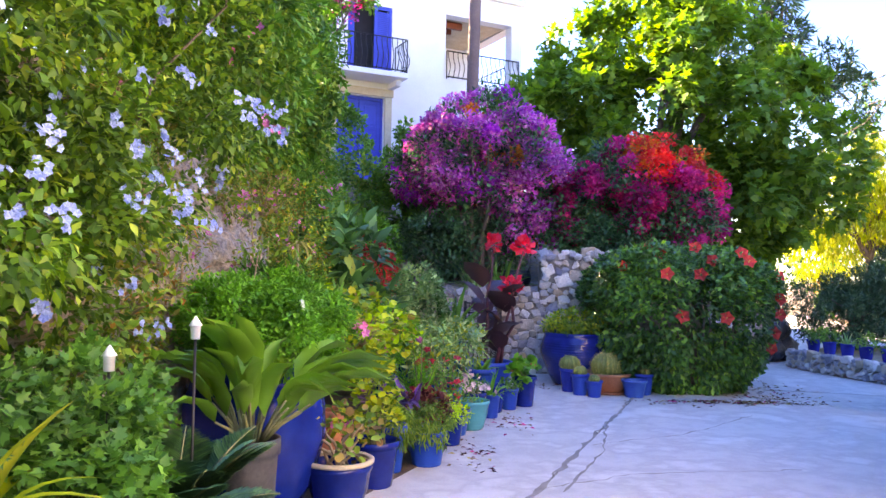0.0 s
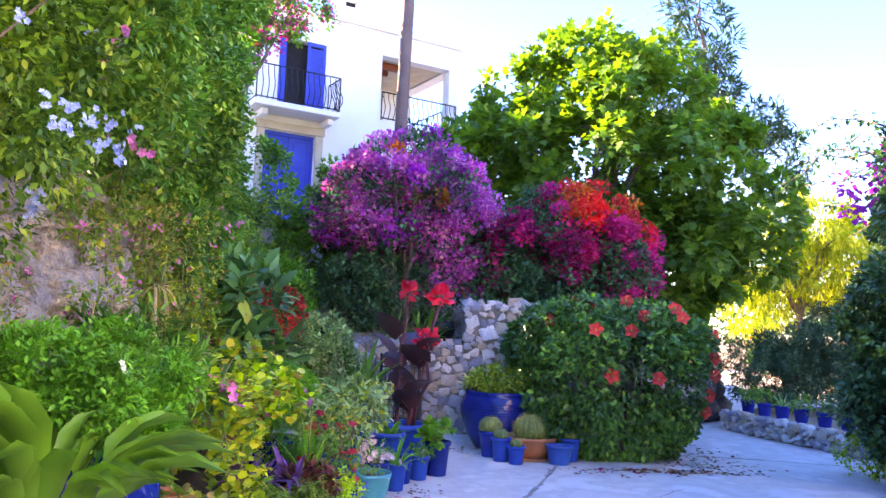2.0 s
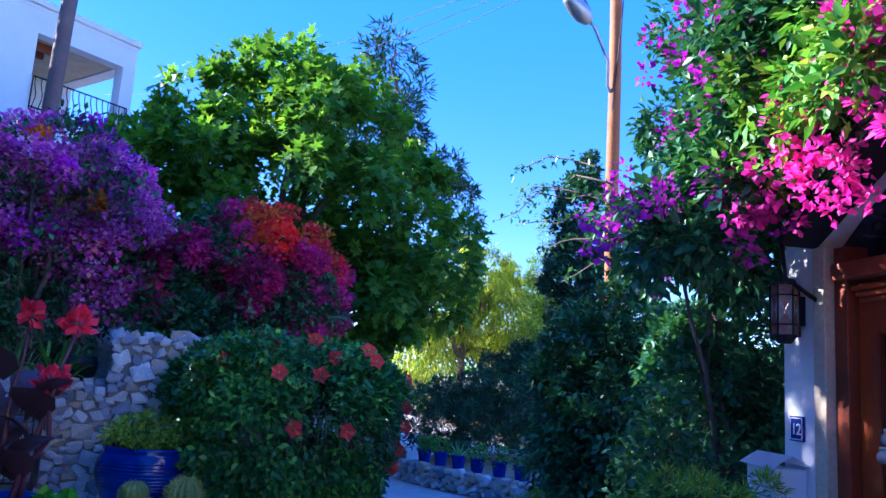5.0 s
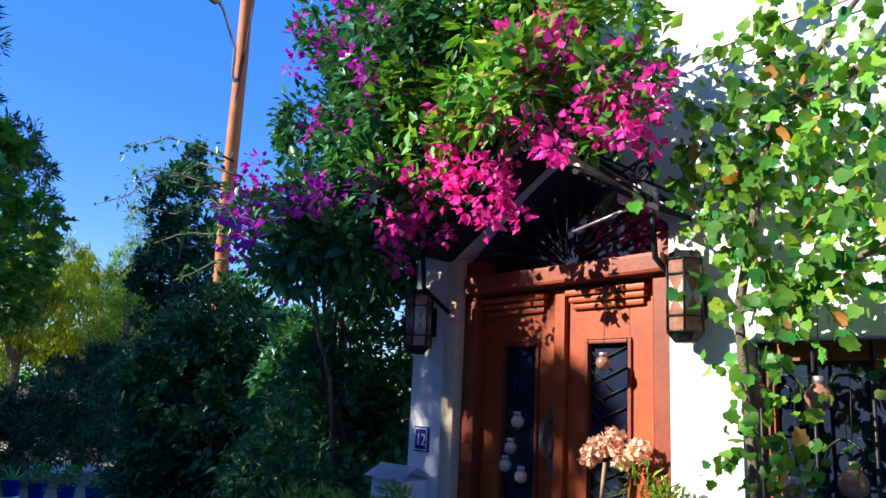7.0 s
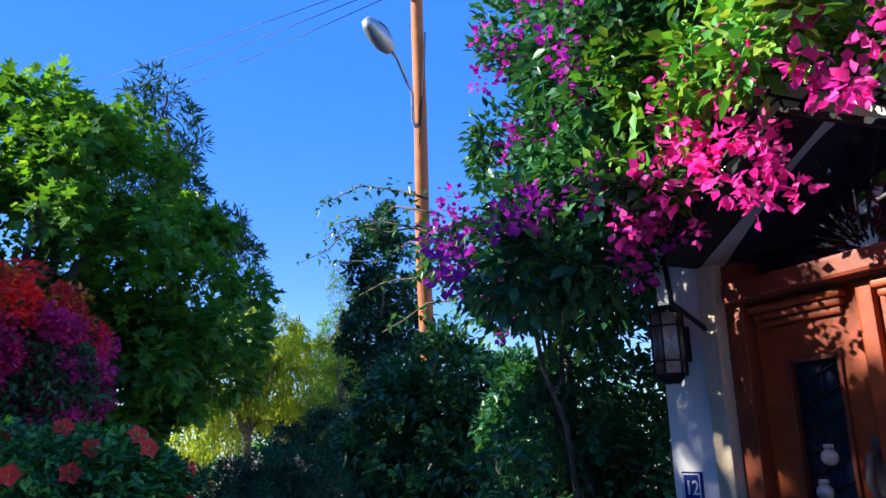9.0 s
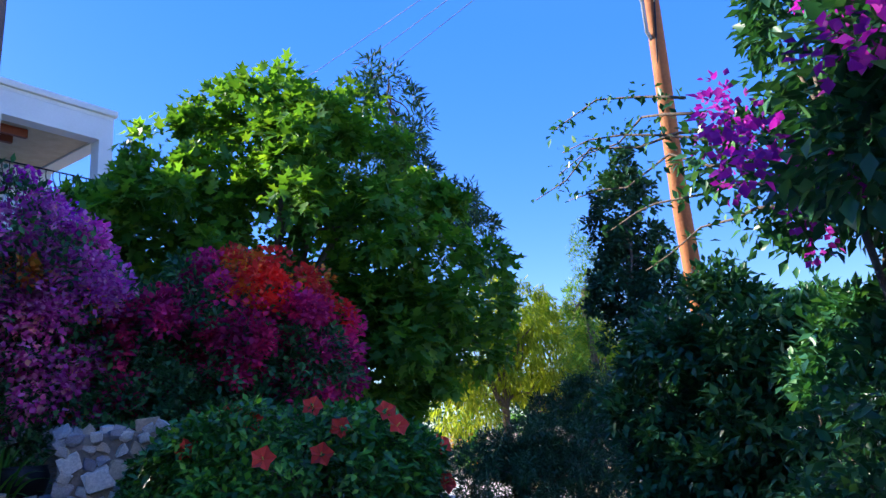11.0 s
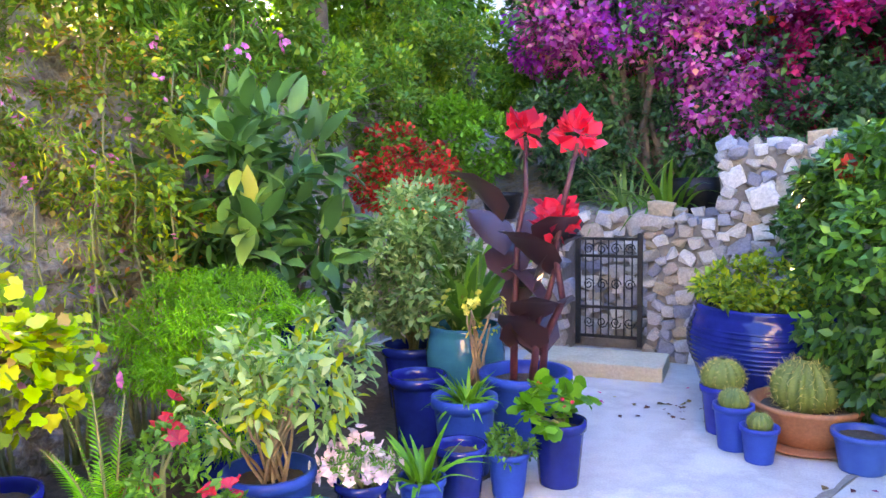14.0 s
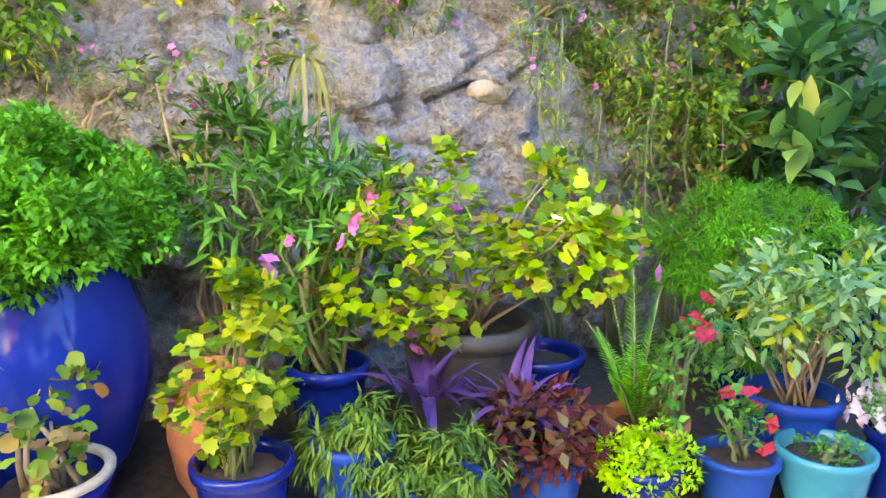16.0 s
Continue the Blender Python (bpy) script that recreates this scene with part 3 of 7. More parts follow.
# ---- plants and trees ----
def tree(name, label, base, trunk_top, r0, blobs, n_clump, clump_r, n_leaf, size, template, mat, seed, limbs=9, droop=0.1, inner=0.3, bark="bark", up=0.25, category="tree", low=-1.0):
    rng = np.random.default_rng(seed)
    t = thing(name, label, category)
    bm = bmesh.new()
    b0, b1 = Vector(base), Vector(trunk_top)
    limb_bm(bm, rng, b0, b1, r0, r0 * 0.6, 0.0, 10)
    P, D, U, C, d, own = clumps(rng, blobs, n_clump, clump_r, n_leaf, inner, up, droop, low)
    for k in range(limbs):
        c = C[rng.integers(0, len(C))]
        start = b0.lerp(b1, rng.uniform(0.6, 1.0))
        end = Vector(c)
        limb_bm(bm, rng, start, end, r0 * 0.42, r0 * 0.08)
        for q in range(2):
            mid = start.lerp(end, rng.uniform(0.4, 0.8))
            limb_bm(bm, rng, mid, Vector(C[np.argmin(np.linalg.norm(C - np.array(mid) + rng.normal(size=3) * 0.4, axis=1))]), r0 * 0.15, r0 * 0.04, 0.05, 5)
    part("trunk", bm, M[bark], t)
    mats = mat if isinstance(mat, list) else [mat]
    idx = None
    if len(mats) > 1:
        idx = rng.choice(len(mats), n_leaf, p=[0.8] + [0.2 / (len(mats) - 1)] * (len(mats) - 1))
    leaves("crown", P, D, U, size * rng.uniform(0.6, 1.25, n_leaf), template, mats, t, idx=idx)
    return t


tree("fig_tree", "spreading fig tree with large lobed green leaves", (5.0, 17.0, 1.0), (4.7, 16.6, 3.6), 0.22,
     [(4.5, 16.4, 4.9, 2.8, 2.5, 2.3), (2.2, 16.2, 4.6, 1.5, 1.5, 1.1), (6.3, 16.2, 3.8, 2.0, 2.0, 1.9), (6.7, 16.0, 3.15, 0.85, 1.1, 0.85), (4.2, 16.5, 6.6, 1.3, 1.4, 0.8), (5.0, 16.5, 3.0, 2.0, 1.6, 1.2)],
     330, 0.45, 30000, 0.22, LOBED, G["fig"], 11, 14, 0.25, 0.3)


def bougainvillea(name, label, blobs, n_clump, clump_r, n_leaf, n_bract, seed, bracts, share, base, leafmat="green", bract_size=0.075, crown=None):
    rng = np.random.default_rng(seed)
    t = thing(name, label, "bougainvillea")
    P, D, U, C, d, own = clumps(rng, blobs, n_clump, clump_r, n_leaf, 0.4)
    leaves("foliage", P, D, U, 0.09 * rng.uniform(0.6, 1.3, n_leaf), LEAF, G[leafmat], t)
    P, D, U, C, d, own = clumps(rng, blobs, n_clump, clump_r, n_bract, 0.12)
    pick = rng.choice(len(bracts), len(C), p=share)
    # sunlight on the top right is put into the bract colour
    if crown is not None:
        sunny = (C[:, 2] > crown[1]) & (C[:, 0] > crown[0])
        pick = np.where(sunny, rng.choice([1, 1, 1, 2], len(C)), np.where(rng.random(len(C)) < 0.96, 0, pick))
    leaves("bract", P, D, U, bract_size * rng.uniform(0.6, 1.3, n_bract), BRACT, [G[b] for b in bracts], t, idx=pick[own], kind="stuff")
    bm = bmesh.new()
    for k in range(10):
        limb_bm(bm, rng, Vector(base) + Vector(rng.normal(size=3) * (0.12, 0.12, 0)), Vector(C[rng.integers(0, len(C))]), 0.05, 0.01, 0.08, 6)
    part("stem", bm, M["bark"], t)["kind"] = "stuff"
    return t


bougainvillea("bougainvillea", "large bougainvillea covered in purple bracts above a stone wall",
              [(0.45, 12.6, 3.3, 1.1, 0.95, 0.92), (-0.2, 12.5, 3.15, 0.65, 0.7, 0.55), (1.2, 12.4, 2.8, 0.6, 0.65, 0.85)], 230, 0.24, 12000, 30000, 21, ["purple", "violet", "orange"], [0.84, 0.1, 0.06], (0.6, 12.4, 1.2), "dark", 0.065)
bougainvillea("bougainvillea", "rounded crimson bougainvillea, sunlight on its top put into scarlet bracts",
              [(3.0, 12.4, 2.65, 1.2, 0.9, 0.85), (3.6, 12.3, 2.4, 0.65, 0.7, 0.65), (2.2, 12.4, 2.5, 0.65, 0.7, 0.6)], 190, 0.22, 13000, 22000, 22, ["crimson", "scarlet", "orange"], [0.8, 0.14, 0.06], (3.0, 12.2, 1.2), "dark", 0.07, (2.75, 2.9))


def flower_5(bm, c, nrm, r, rng):
    n = Vector(nrm).normalized()
    a = n.orthogonal().normalized()
    b = n.cross(a)
    c = Vector(c)
    core = bm.verts.new(c - n * r * 0.35)
    w0 = rng.uniform(0, 6.28)
    for k in range(5):
        w = w0 + k * 2 * math.pi / 5
        def at(ang, rad, h):
            return bm.verts.new(c + (a * math.cos(ang) + b * math.sin(ang)) * rad * r + n * h * r)
        l, m, rr = at(w - 0.62, 0.75, 0.12), at(w, 1.05, 0.0), at(w + 0.62, 0.75, 0.2)
        bm.faces.new((core, l, m))
        bm.faces.new((core, m, rr))


def hibiscus_hedge():
    rng = np.random.default_rng(31)
    t = thing("hibiscus_hedge", "clipped dark green hibiscus hedge with red flowers", "hedge")
    c, R = np.array([2.9, 10.0, 0.84]), np.array([1.06, 1.15, 0.92])
    n = 44000
    d = sphere_dirs(rng, n)
    q = np.sign(d) * np.abs(d) ** 0.62
    q = q / np.maximum((np.abs(q) ** 3.2).sum(1, keepdims=True) ** (1 / 3.2), 1e-6)
    bumps = np.array([noise.noise(Vector(v * 2.6)) + 0.6 * noise.noise(Vector(v * 7.0)) for v in q])
    rad = (1 + 0.1 * bumps) * np.where(rng.random(n) < 0.25, rng.uniform(0.7, 0.92, n), rng.uniform(0.93, 1.03, n))
    P = c + q * R * rad[:, None]
    P[:, :2] = c[:2] + (P[:, :2] - c[:2]) * (0.82 + 0.22 * np.clip(P[:, 2:3] / 1.1, 0, 1))
    P[:, 2] = np.maximum(P[:, 2], 0.02)
    nn = unit(q / R)
    D = unit(nn * 0.5 + rng.normal(size=(n, 3)) * 0.5 + np.array([0, 0, -0.35]))
    U = unit(nn + np.array([0, 0, 0.5]) + rng.normal(size=(n, 3)) * 0.3)
    leaves("foliage", P, D, U, 0.078 * rng.uniform(0.55, 1.3, n), LEAF, G["hedge"], t)
    bm = bmesh.new()
    for k in range(14):
        a = rng.uniform(0, 6.28)
        limb_bm(bm, rng, (3.15 + 0.5 * math.cos(a), 9.95 + 0.5 * math.sin(a), 0.0), c + np.array([math.cos(a), math.sin(a), 0.4]) * R * 0.8, 0.025, 0.008, 0.05, 5)
    part("stem", bm, M["bark"], t)["kind"] = "stuff"
    return t, c, R


hedge, HC, HR = hibiscus_hedge()
BLOOMS = [(2.54, 9.31, 1.66), (2.52, 8.94, 1.42), (2.88, 8.88, 1.42), (3.06, 9.02, 1.58), (2.66, 8.8, 0.95), (3.14, 8.78, 0.94), (3.48, 9.03, 1.58), (2.1, 9.25, 1.5), (3.46, 9.2, 1.68), (3.88, 9.2, 1.42), (3.9, 9.2, 1.15), (3.88, 9.15, 0.97), (3.84, 9.2, 0.75), (3.8, 9.2, 0.58), (2.4, 9.4, 1.72), (2.95, 9.3, 1.74)]
rng_b = np.random.default_rng(32)
for p in BLOOMS:
    bm = bmesh.new()
    out = (Vector(p) - Vector(HC)) * 0.5 + Vector((-0.3, -0.9, 0.25))
    flower_5(bm, Vector(p) + out.normalized() * 0.07, out, 0.085, rng_b)
    fl = part("flower", bm, G["scarlet"], hedge)
    tube("stamen", [Vector(p), Vector(p) + out.normalized() * 0.1], 0.004, G["yellow"], fl, 5)


def shrub(name, label, category, base, blobs, n_clump, clump_r, n_leaf, size, template, mat, seed, flowers=None, n_flower=0, f_size=0.03, stems=6, stem="stem", droop=0.0, up=0.25, inner=0.3, stem_r=0.012, idxp=None, face=None):
    rng = np.random.default_rng(seed)
    t = thing(name, label, category)
    P, D, U, C, d, own = clumps(rng, blobs, n_clump, clump_r, n_leaf, inner, up, droop)
    mats = mat if isinstance(mat, list) else [mat]
    idx = rng.choice(len(mats), n_leaf, p=idxp) if len(mats) > 1 else None
    leaves("foliage", P, D, U, size * rng.uniform(0.6, 1.25, n_leaf), template, mats, t, idx=idx)
    bm = bmesh.new()
    for k in range(stems):
        limb_bm(bm, rng, Vector(base) + Vector(rng.normal(size=3) * (0.03, 0.03, 0)), Vector(C[rng.integers(0, len(C))]), stem_r, stem_r * 0.4, 0.05, 5)
    part("stem", bm, M[stem], t)["kind"] = "stuff"
    if flowers:
        for k in range(n_flower):
            c = C[rng.integers(0, len(C))]
            if face is not None:
                c = max((C[j] for j in rng.integers(0, len(C), 6)), key=lambda q: float(q[0]))
            dd = unit(c - B_center(blobs))
            if face is not None:
                dd = unit(np.array(face, float) + rng.normal(size=3) * 0.25)
            p = c + dd * clump_r * (1.6 if face is not None else 0.95)
            fb = bmesh.new()
            for q in range(rng.integers(2, 5) if face is None else rng.integers(5, 9)):
                flower_5(fb, Vector(p) + Vector(rng.normal(size=3)) * f_size * 1.1, Vector(dd) + Vector(rng.normal(size=3)) * 0.4, f_size, rng)
            part("flower_head", fb, G[flowers], t)["kind"] = "stuff"
    return t


def B_center(blobs):
    return np.array(blobs, float)[:, :3].mean(0)


# tall climber over the bank
shrub("plumbago_climber", "dense plumbago climber with pale blue flowers over a bank", "climber", (-2.0, 4.0, 1.2),
      [(-1.95, 2.6, 2.3, 0.7, 1.1, 1.1), (-2.0, 4.2, 2.7, 0.75, 1.2, 1.0), (-2.0, 1.0, 2.6, 0.8, 1.2, 1.5), (-2.1, 4.4, 3.7, 0.9, 1.4, 0.8), (-2.1, 2.4, 3.8, 0.9, 1.4, 0.9), (-1.7, 3.2, 1.5, 0.35, 0.7, 0.5)], 620, 0.24, 100000, 0.06, LEAF, G["plumbago"], 41, "skyblue", 210, 0.0165, 14, "bark", 0.2, face=(1.0, -0.5, 0.15))
shrub("climber", "tall green creeper with pink flowers along the slope", "climber", (-2.2, 7.0, 2.0),
      [(-2.2, 6.4, 3.3, 0.8, 1.2, 1.0), (-2.2, 8.2, 3.5, 0.8, 1.3, 1.0), (-2.4, 7.0, 4.4, 0.9, 1.6, 0.8), (-2.3, 9.6, 3.0, 0.7, 0.8, 0.8)], 420, 0.24, 44000, 0.085, LEAF, [G["vine"], G["green"]], 42, "pink", 22, 0.04, 12, "bark", 0.2, idxp=[0.5, 0.5])
tree("olive_tree", "round dark green clipped tree beside the lane", (5.85, 7.9, 0.0), (5.85, 7.9, 1.0), 0.09,
     [(5.9, 7.9, 1.5, 0.98, 0.95, 0.92), (5.9, 7.9, 0.8, 0.98, 0.95, 0.75), (5.9, 7.9, 1.15, 0.75, 0.75, 0.85)], 380, 0.2, 60000, 0.085, LEAF, G["dark"], 51, 8, 0.05)


# ---- white house on the slope ----
def bar_run(parent, xs, y_of, z0, z1, belly, mat, axis="x"):
    """Upright bars that swell outwards like an old balcony rail."""
    for x in xs:
        pts = []
        for k in range(7):
            s = k / 6
            out = belly * math.sin(math.pi * min(1, s * 1.25)) ** 1.5 if s < 0.8 else 0
            p = (x, y_of - out, z0 + (z1 - z0) * s) if axis == "x" else (y_of + out, x, z0 + (z1 - z0) * s)
            pts.append(p)
        tube("bar", pts, 0.012, mat, parent, 5)


def paneled_leaf(name, w, h, th, mat, parent, x0, z0, y0, rows=3, glass=None, louvre=False):
    """A door leaf or shutter: stiles, rails and sunk panels; glass: (z0, z1) of a pane."""
    bm = bmesh.new()
    sw = 0.16 * w if w < 0.7 else 0.1
    box_bm(bm, (x0, y0, z0), (x0 + sw, y0 + th, z0 + h), 0.004)
    box_bm(bm, (x0 + w - sw, y0, z0), (x0 + w, y0 + th, z0 + h), 0.004)
    for k in range(rows + 1):
        zz = z0 + (h - 0.1) * k / rows
        box_bm(bm, (x0 + sw, y0 + 0.002, zz), (x0 + w - sw, y0 + th - 0.002, zz + 0.1), 0.004)
    leaf = part(name, bm, mat, parent)
    for k in range(rows):
        za, zb = z0 + (h - 0.1) * k / rows + 0.1, z0 + (h - 0.1) * (k + 1) / rows
        if louvre:
            for q in range(int((zb - za) / 0.05)):
                bm = bmesh.new()
                box_bm(bm, (x0 + sw, y0 + 0.008, za + q * 0.05 + 0.006), (x0 + w - sw, y0 + th - 0.008, za + q * 0.05 + 0.044))
                part("slat", bm, mat, leaf)
        elif glass and glass[0] <= k < glass[1]:
            box("pane", (x0 + sw, y0 + th * 0.4, za), (x0 + w - sw, y0 + th * 0.6, zb), M["darkglass"], leaf)
        else:
            bm = bmesh.new()
            box_bm(bm, (x0 + sw, y0 + 0.014, za), (x0 + w - sw, y0 + th - 0.014, zb))
            box_bm(bm, (x0 + sw + 0.05, y0 + 0.004, za + 0.05), (x0 + w - sw - 0.05, y0 + th - 0.004, zb - 0.05), 0.008)
            part("panel", bm, mat, leaf)
    return leaf


def build_house():
    h = thing("house", "two-storey whitewashed house with blue door and shutters", "house", pose(-2, 20.3, 0, 0, 0, 27))
    T = 0.35
    for lo, hi in (
        ((-5.0, 0, 3.0), (-1.22, T, 9.2)), ((-1.22, 0, 6.08), (-0.95, T, 9.2)), ((-0.95, 0, 8.55), (0.28, T, 9.2)), ((-0.95, 0, 6.08), (-0.0, T, 6.5)),
        ((0.12, 0, 3.0), (0.28, T, 6.5)), ((0.0, 0, 6.08), (0.12, T, 6.5)), ((0.28, 0, 3.0), (1.93, T, 9.2)), ((1.93, 0, 3.0), (4.42, T, 6.82)), ((1.93, 0, 8.66), (4.42, T, 9.2)), ((4.08, 0, 6.82), (4.42, T, 8.66)),
        ((4.07, T, 3.0), (4.42, 7.0, 6.82)), ((4.07, T, 8.66), (4.42, 7.0, 9.2)), ((4.07, 3.0, 6.82), (4.42, 7.0, 8.66)), ((-5.0, T, 3.0), (-4.65, 7.0, 9.2)), ((-4.65, 6.65, 3.0), (4.07, 7.0, 9.2)),
    ):
        box("wall", lo, hi, M["whitewash"], h)
    box("roof", (-5.0, 0.0, 9.204), (4.42, 7.0, 9.3), M["whitewash"], h)
    bm = bmesh.new()
    box_bm(bm, (-5.06, -0.07, 9.304), (4.5, 0.28, 9.46), 0.03)
    box_bm(bm, (4.2, 0.284, 9.304), (4.5, 7.05, 9.46), 0.03)
    part("parapet", bm, M["whitewash"], h)
    bm = bmesh.new()
    box_bm(bm, (0.9, 0.5, 9.304), (1.4, 1.0, 10.0), 0.02)
    box_bm(bm, (0.86, 0.46, 10.16), (1.44, 1.04, 10.24), 0.02)
    for x, y in ((0.9, 0.5), (1.32, 0.5), (0.9, 0.92), (1.32, 0.92)):
        box_bm(bm, (x, y, 10.004), (x + 0.08, y + 0.08, 10.156))
    part("chimney", bm, M["whitewash"], h)
    box("chimney_flue", (0.99, 0.59, 10.003), (1.31, 0.91, 10.15), M["black"], h)
    # ground-floor door
    part("door_surround", _surround(), M["cream"], h)
    paneled_leaf("door", 0.6, 2.15, 0.06, M["blue_paint"], h, -1.16, 3.84, 0.14, 3)
    paneled_leaf("door", 0.6, 2.15, 0.06, M["blue_paint"], h, -0.54, 3.84, 0.14, 3)
    box("door_frame", (-1.215, 0.1, 5.995), (0.115, 0.3, 6.075), M["blue_paint"], h)
    box("door_frame", (0.065, 0.1, 3.84), (0.115, 0.3, 5.99), M["blue_paint"], h)
    # balcony
    bm = bmesh.new()
    box_bm(bm, (-1.75, -0.85, 6.46), (0.45, 0.0, 6.6), 0.02)
    for x in (-1.5, 0.2):
        box_bm(bm, (x, -0.6, 6.3), (x + 0.16, 0.0, 6.455), 0.03)
    part("balcony_slab", bm, M["whitewash"], h)
    r = part("balcony_rail", _rail([(-1.72, 0.0), (-1.72, -0.8), (0.42, -0.8), (0.42, 0.0)], 6.66, 7.48), M["iron"], h)
    bar_run(r, [-1.6 + 0.145 * k for k in range(14)], -0.8, 6.62, 7.46, 0.13, M["iron"])
    bar_run(r, [-0.68 + 0.13 * k for k in range(5)], 0.42, 6.62, 7.46, 0.13, M["iron"], "y")
    box("room_dark", (-0.95, 0.3, 6.5), (0.28, 0.34, 8.55), M["black"], h)
    paneled_leaf("shutter", 0.5, 2.0, 0.045, M["blue_paint"], h, -0.22, 6.53, -0.05, 2, None, True)
    paneled_leaf("shutter", 0.16, 2.0, 0.045, M["blue_paint"], h, -0.95, 6.53, -0.05, 2)
    # loggia
    box("loggia_floor", (1.93, T, 6.6), (4.07, 2.996, 6.82), M["whitewash"], h)
    box("loggia_back", (1.93, 3.0, 6.6), (4.066, 3.3, 8.9), M["whitewash"], h)
    box("loggia_side", (1.63, 0.354, 6.6), (1.926, 3.3, 8.9), M["whitewash"], h)
    box("loggia_ceiling", (1.93, T + 0.004, 8.7), (4.066, 2.996, 8.85), M["cream"], h)
    for k in range(5):
        box("beam", (1.94, T + 0.25 + k * 0.5, 8.5), (2.75 - 0.1 * k, T + 0.35 + k * 0.5, 8.696), M["darktimber"], h)
    box("loggia_door", (1.93, 0.6, 6.83), (1.96, 2.7, 8.45), M["black"], h)
    r = part("loggia_rail", _rail([(1.95, -0.05), (4.3, -0.05)], 6.9, 7.62), M["iron"], h)
    bar_run(r, [2.0 + 0.15 * k for k in range(16)], -0.05, 6.86, 7.6, 0.13, M["iron"])
    r = part("loggia_rail", _rail([(4.25, 0.4), (4.25, 2.9)], 6.9, 7.62), M["iron"], h)
    bar_run(r, [0.5 + 0.2 * k for k in range(12)], 4.25, 6.86, 7.6, 0.1, M["iron"], "y")
    # wall lamp by the door
    lamp = tube("wall_lamp", [(0.62, -0.02, 5.3), (0.62, -0.18, 5.36), (0.62, -0.2, 5.25)], 0.015, M["iron"], h, 6)
    box("lantern", (0.55, -0.27, 4.98), (0.69, -0.13, 5.24), M["iron"], lamp, 0.03)
    return h


def _surround():
    bm = bmesh.new()
    box_bm(bm, (-1.42, -0.06, 3.84), (-1.225, 0.2, 6.09), 0.01)
    box_bm(bm, (0.125, -0.06, 3.84), (0.32, 0.2, 6.09), 0.01)
    box_bm(bm, (-1.46, -0.08, 6.095), (0.36, 0.2, 6.3), 0.015)
    return bm


def _rail(path, z0, z1):
    bm = bmesh.new()
    for z in (z0, z1):
        tube_bm(bm, [(x, y, z) for x, y in path], 0.018, 6)
    for x, y in path:
        tube_bm(bm, [(x, y, z0 - 0.06), (x, y, z1)], 0.016, 6)
    return bm


build_house()


# ---- stairs, stone walls, gate ----
STONES = []
for k in range(8):
    rng_s = np.random.default_rng(700 + k)
    bm = bmesh.new()
    for q in sphere_dirs(rng_s, 22):
        q = np.sign(q) * np.abs(q) ** 0.5
        bm.verts.new(Vector(q / np.abs(q).max() * 0.5 * rng_s.uniform(0.82, 1.0)))
    hull = bmesh.ops.convex_hull(bm, input=bm.verts[:])
    loose = [v for v in bm.verts if not v.link_faces]
    bmesh.ops.delete(bm, geom=loose, context="VERTS")
    me = bpy.data.meshes.new("stone")
    bm.to_mesh(me)
    bm.free()
    me.materials.append(M["stone"])
    STONES.append(me)


def stone_face(wall, a, b, z0, z1, seed, size=0.125, out=None):
    """Rubble: single stones packed at random on the face from a to b."""
    rng = np.random.default_rng(seed)
    a, b = np.array(a, float), np.array(b, float)
    L = float(np.linalg.norm(b - a))
    t = (b - a) / L
    n = np.array([t[1], -t[0]]) if out is None else np.array(out)
    ang = math.atan2(t[1], t[0])
    pts = []
    for tries in range(5000):
        rad = size * (0.34 + 0.5 * rng.random() ** 2)
        if tries > 1800:
            rad = size * 0.3
        s, z = rng.uniform(0.02, L - 0.02), rng.uniform(z0 + 0.03, z1 - 0.02)
        if all(((s - q[0]) / 1.2) ** 2 + (z - q[1]) ** 2 > ((rad + q[2]) * 0.86) ** 2 for q in pts):
            pts.append((s, z, rad))
    for s, z, rad in pts:
        p = a + t * s + n * rng.uniform(-0.03, 0.0)
        o = new("stone", STONES[rng.integers(0, 8)])
        o.parent = wall
        o.matrix_basis = Matrix.LocRotScale((p[0], p[1], z), Euler((rng.normal() * 0.06, rng.normal() * 0.35, ang + rng.normal() * 0.06 + (math.pi if rng.random() < 0.5 else 0))), (rad * 2.6, 0.14, rad * 2.1))


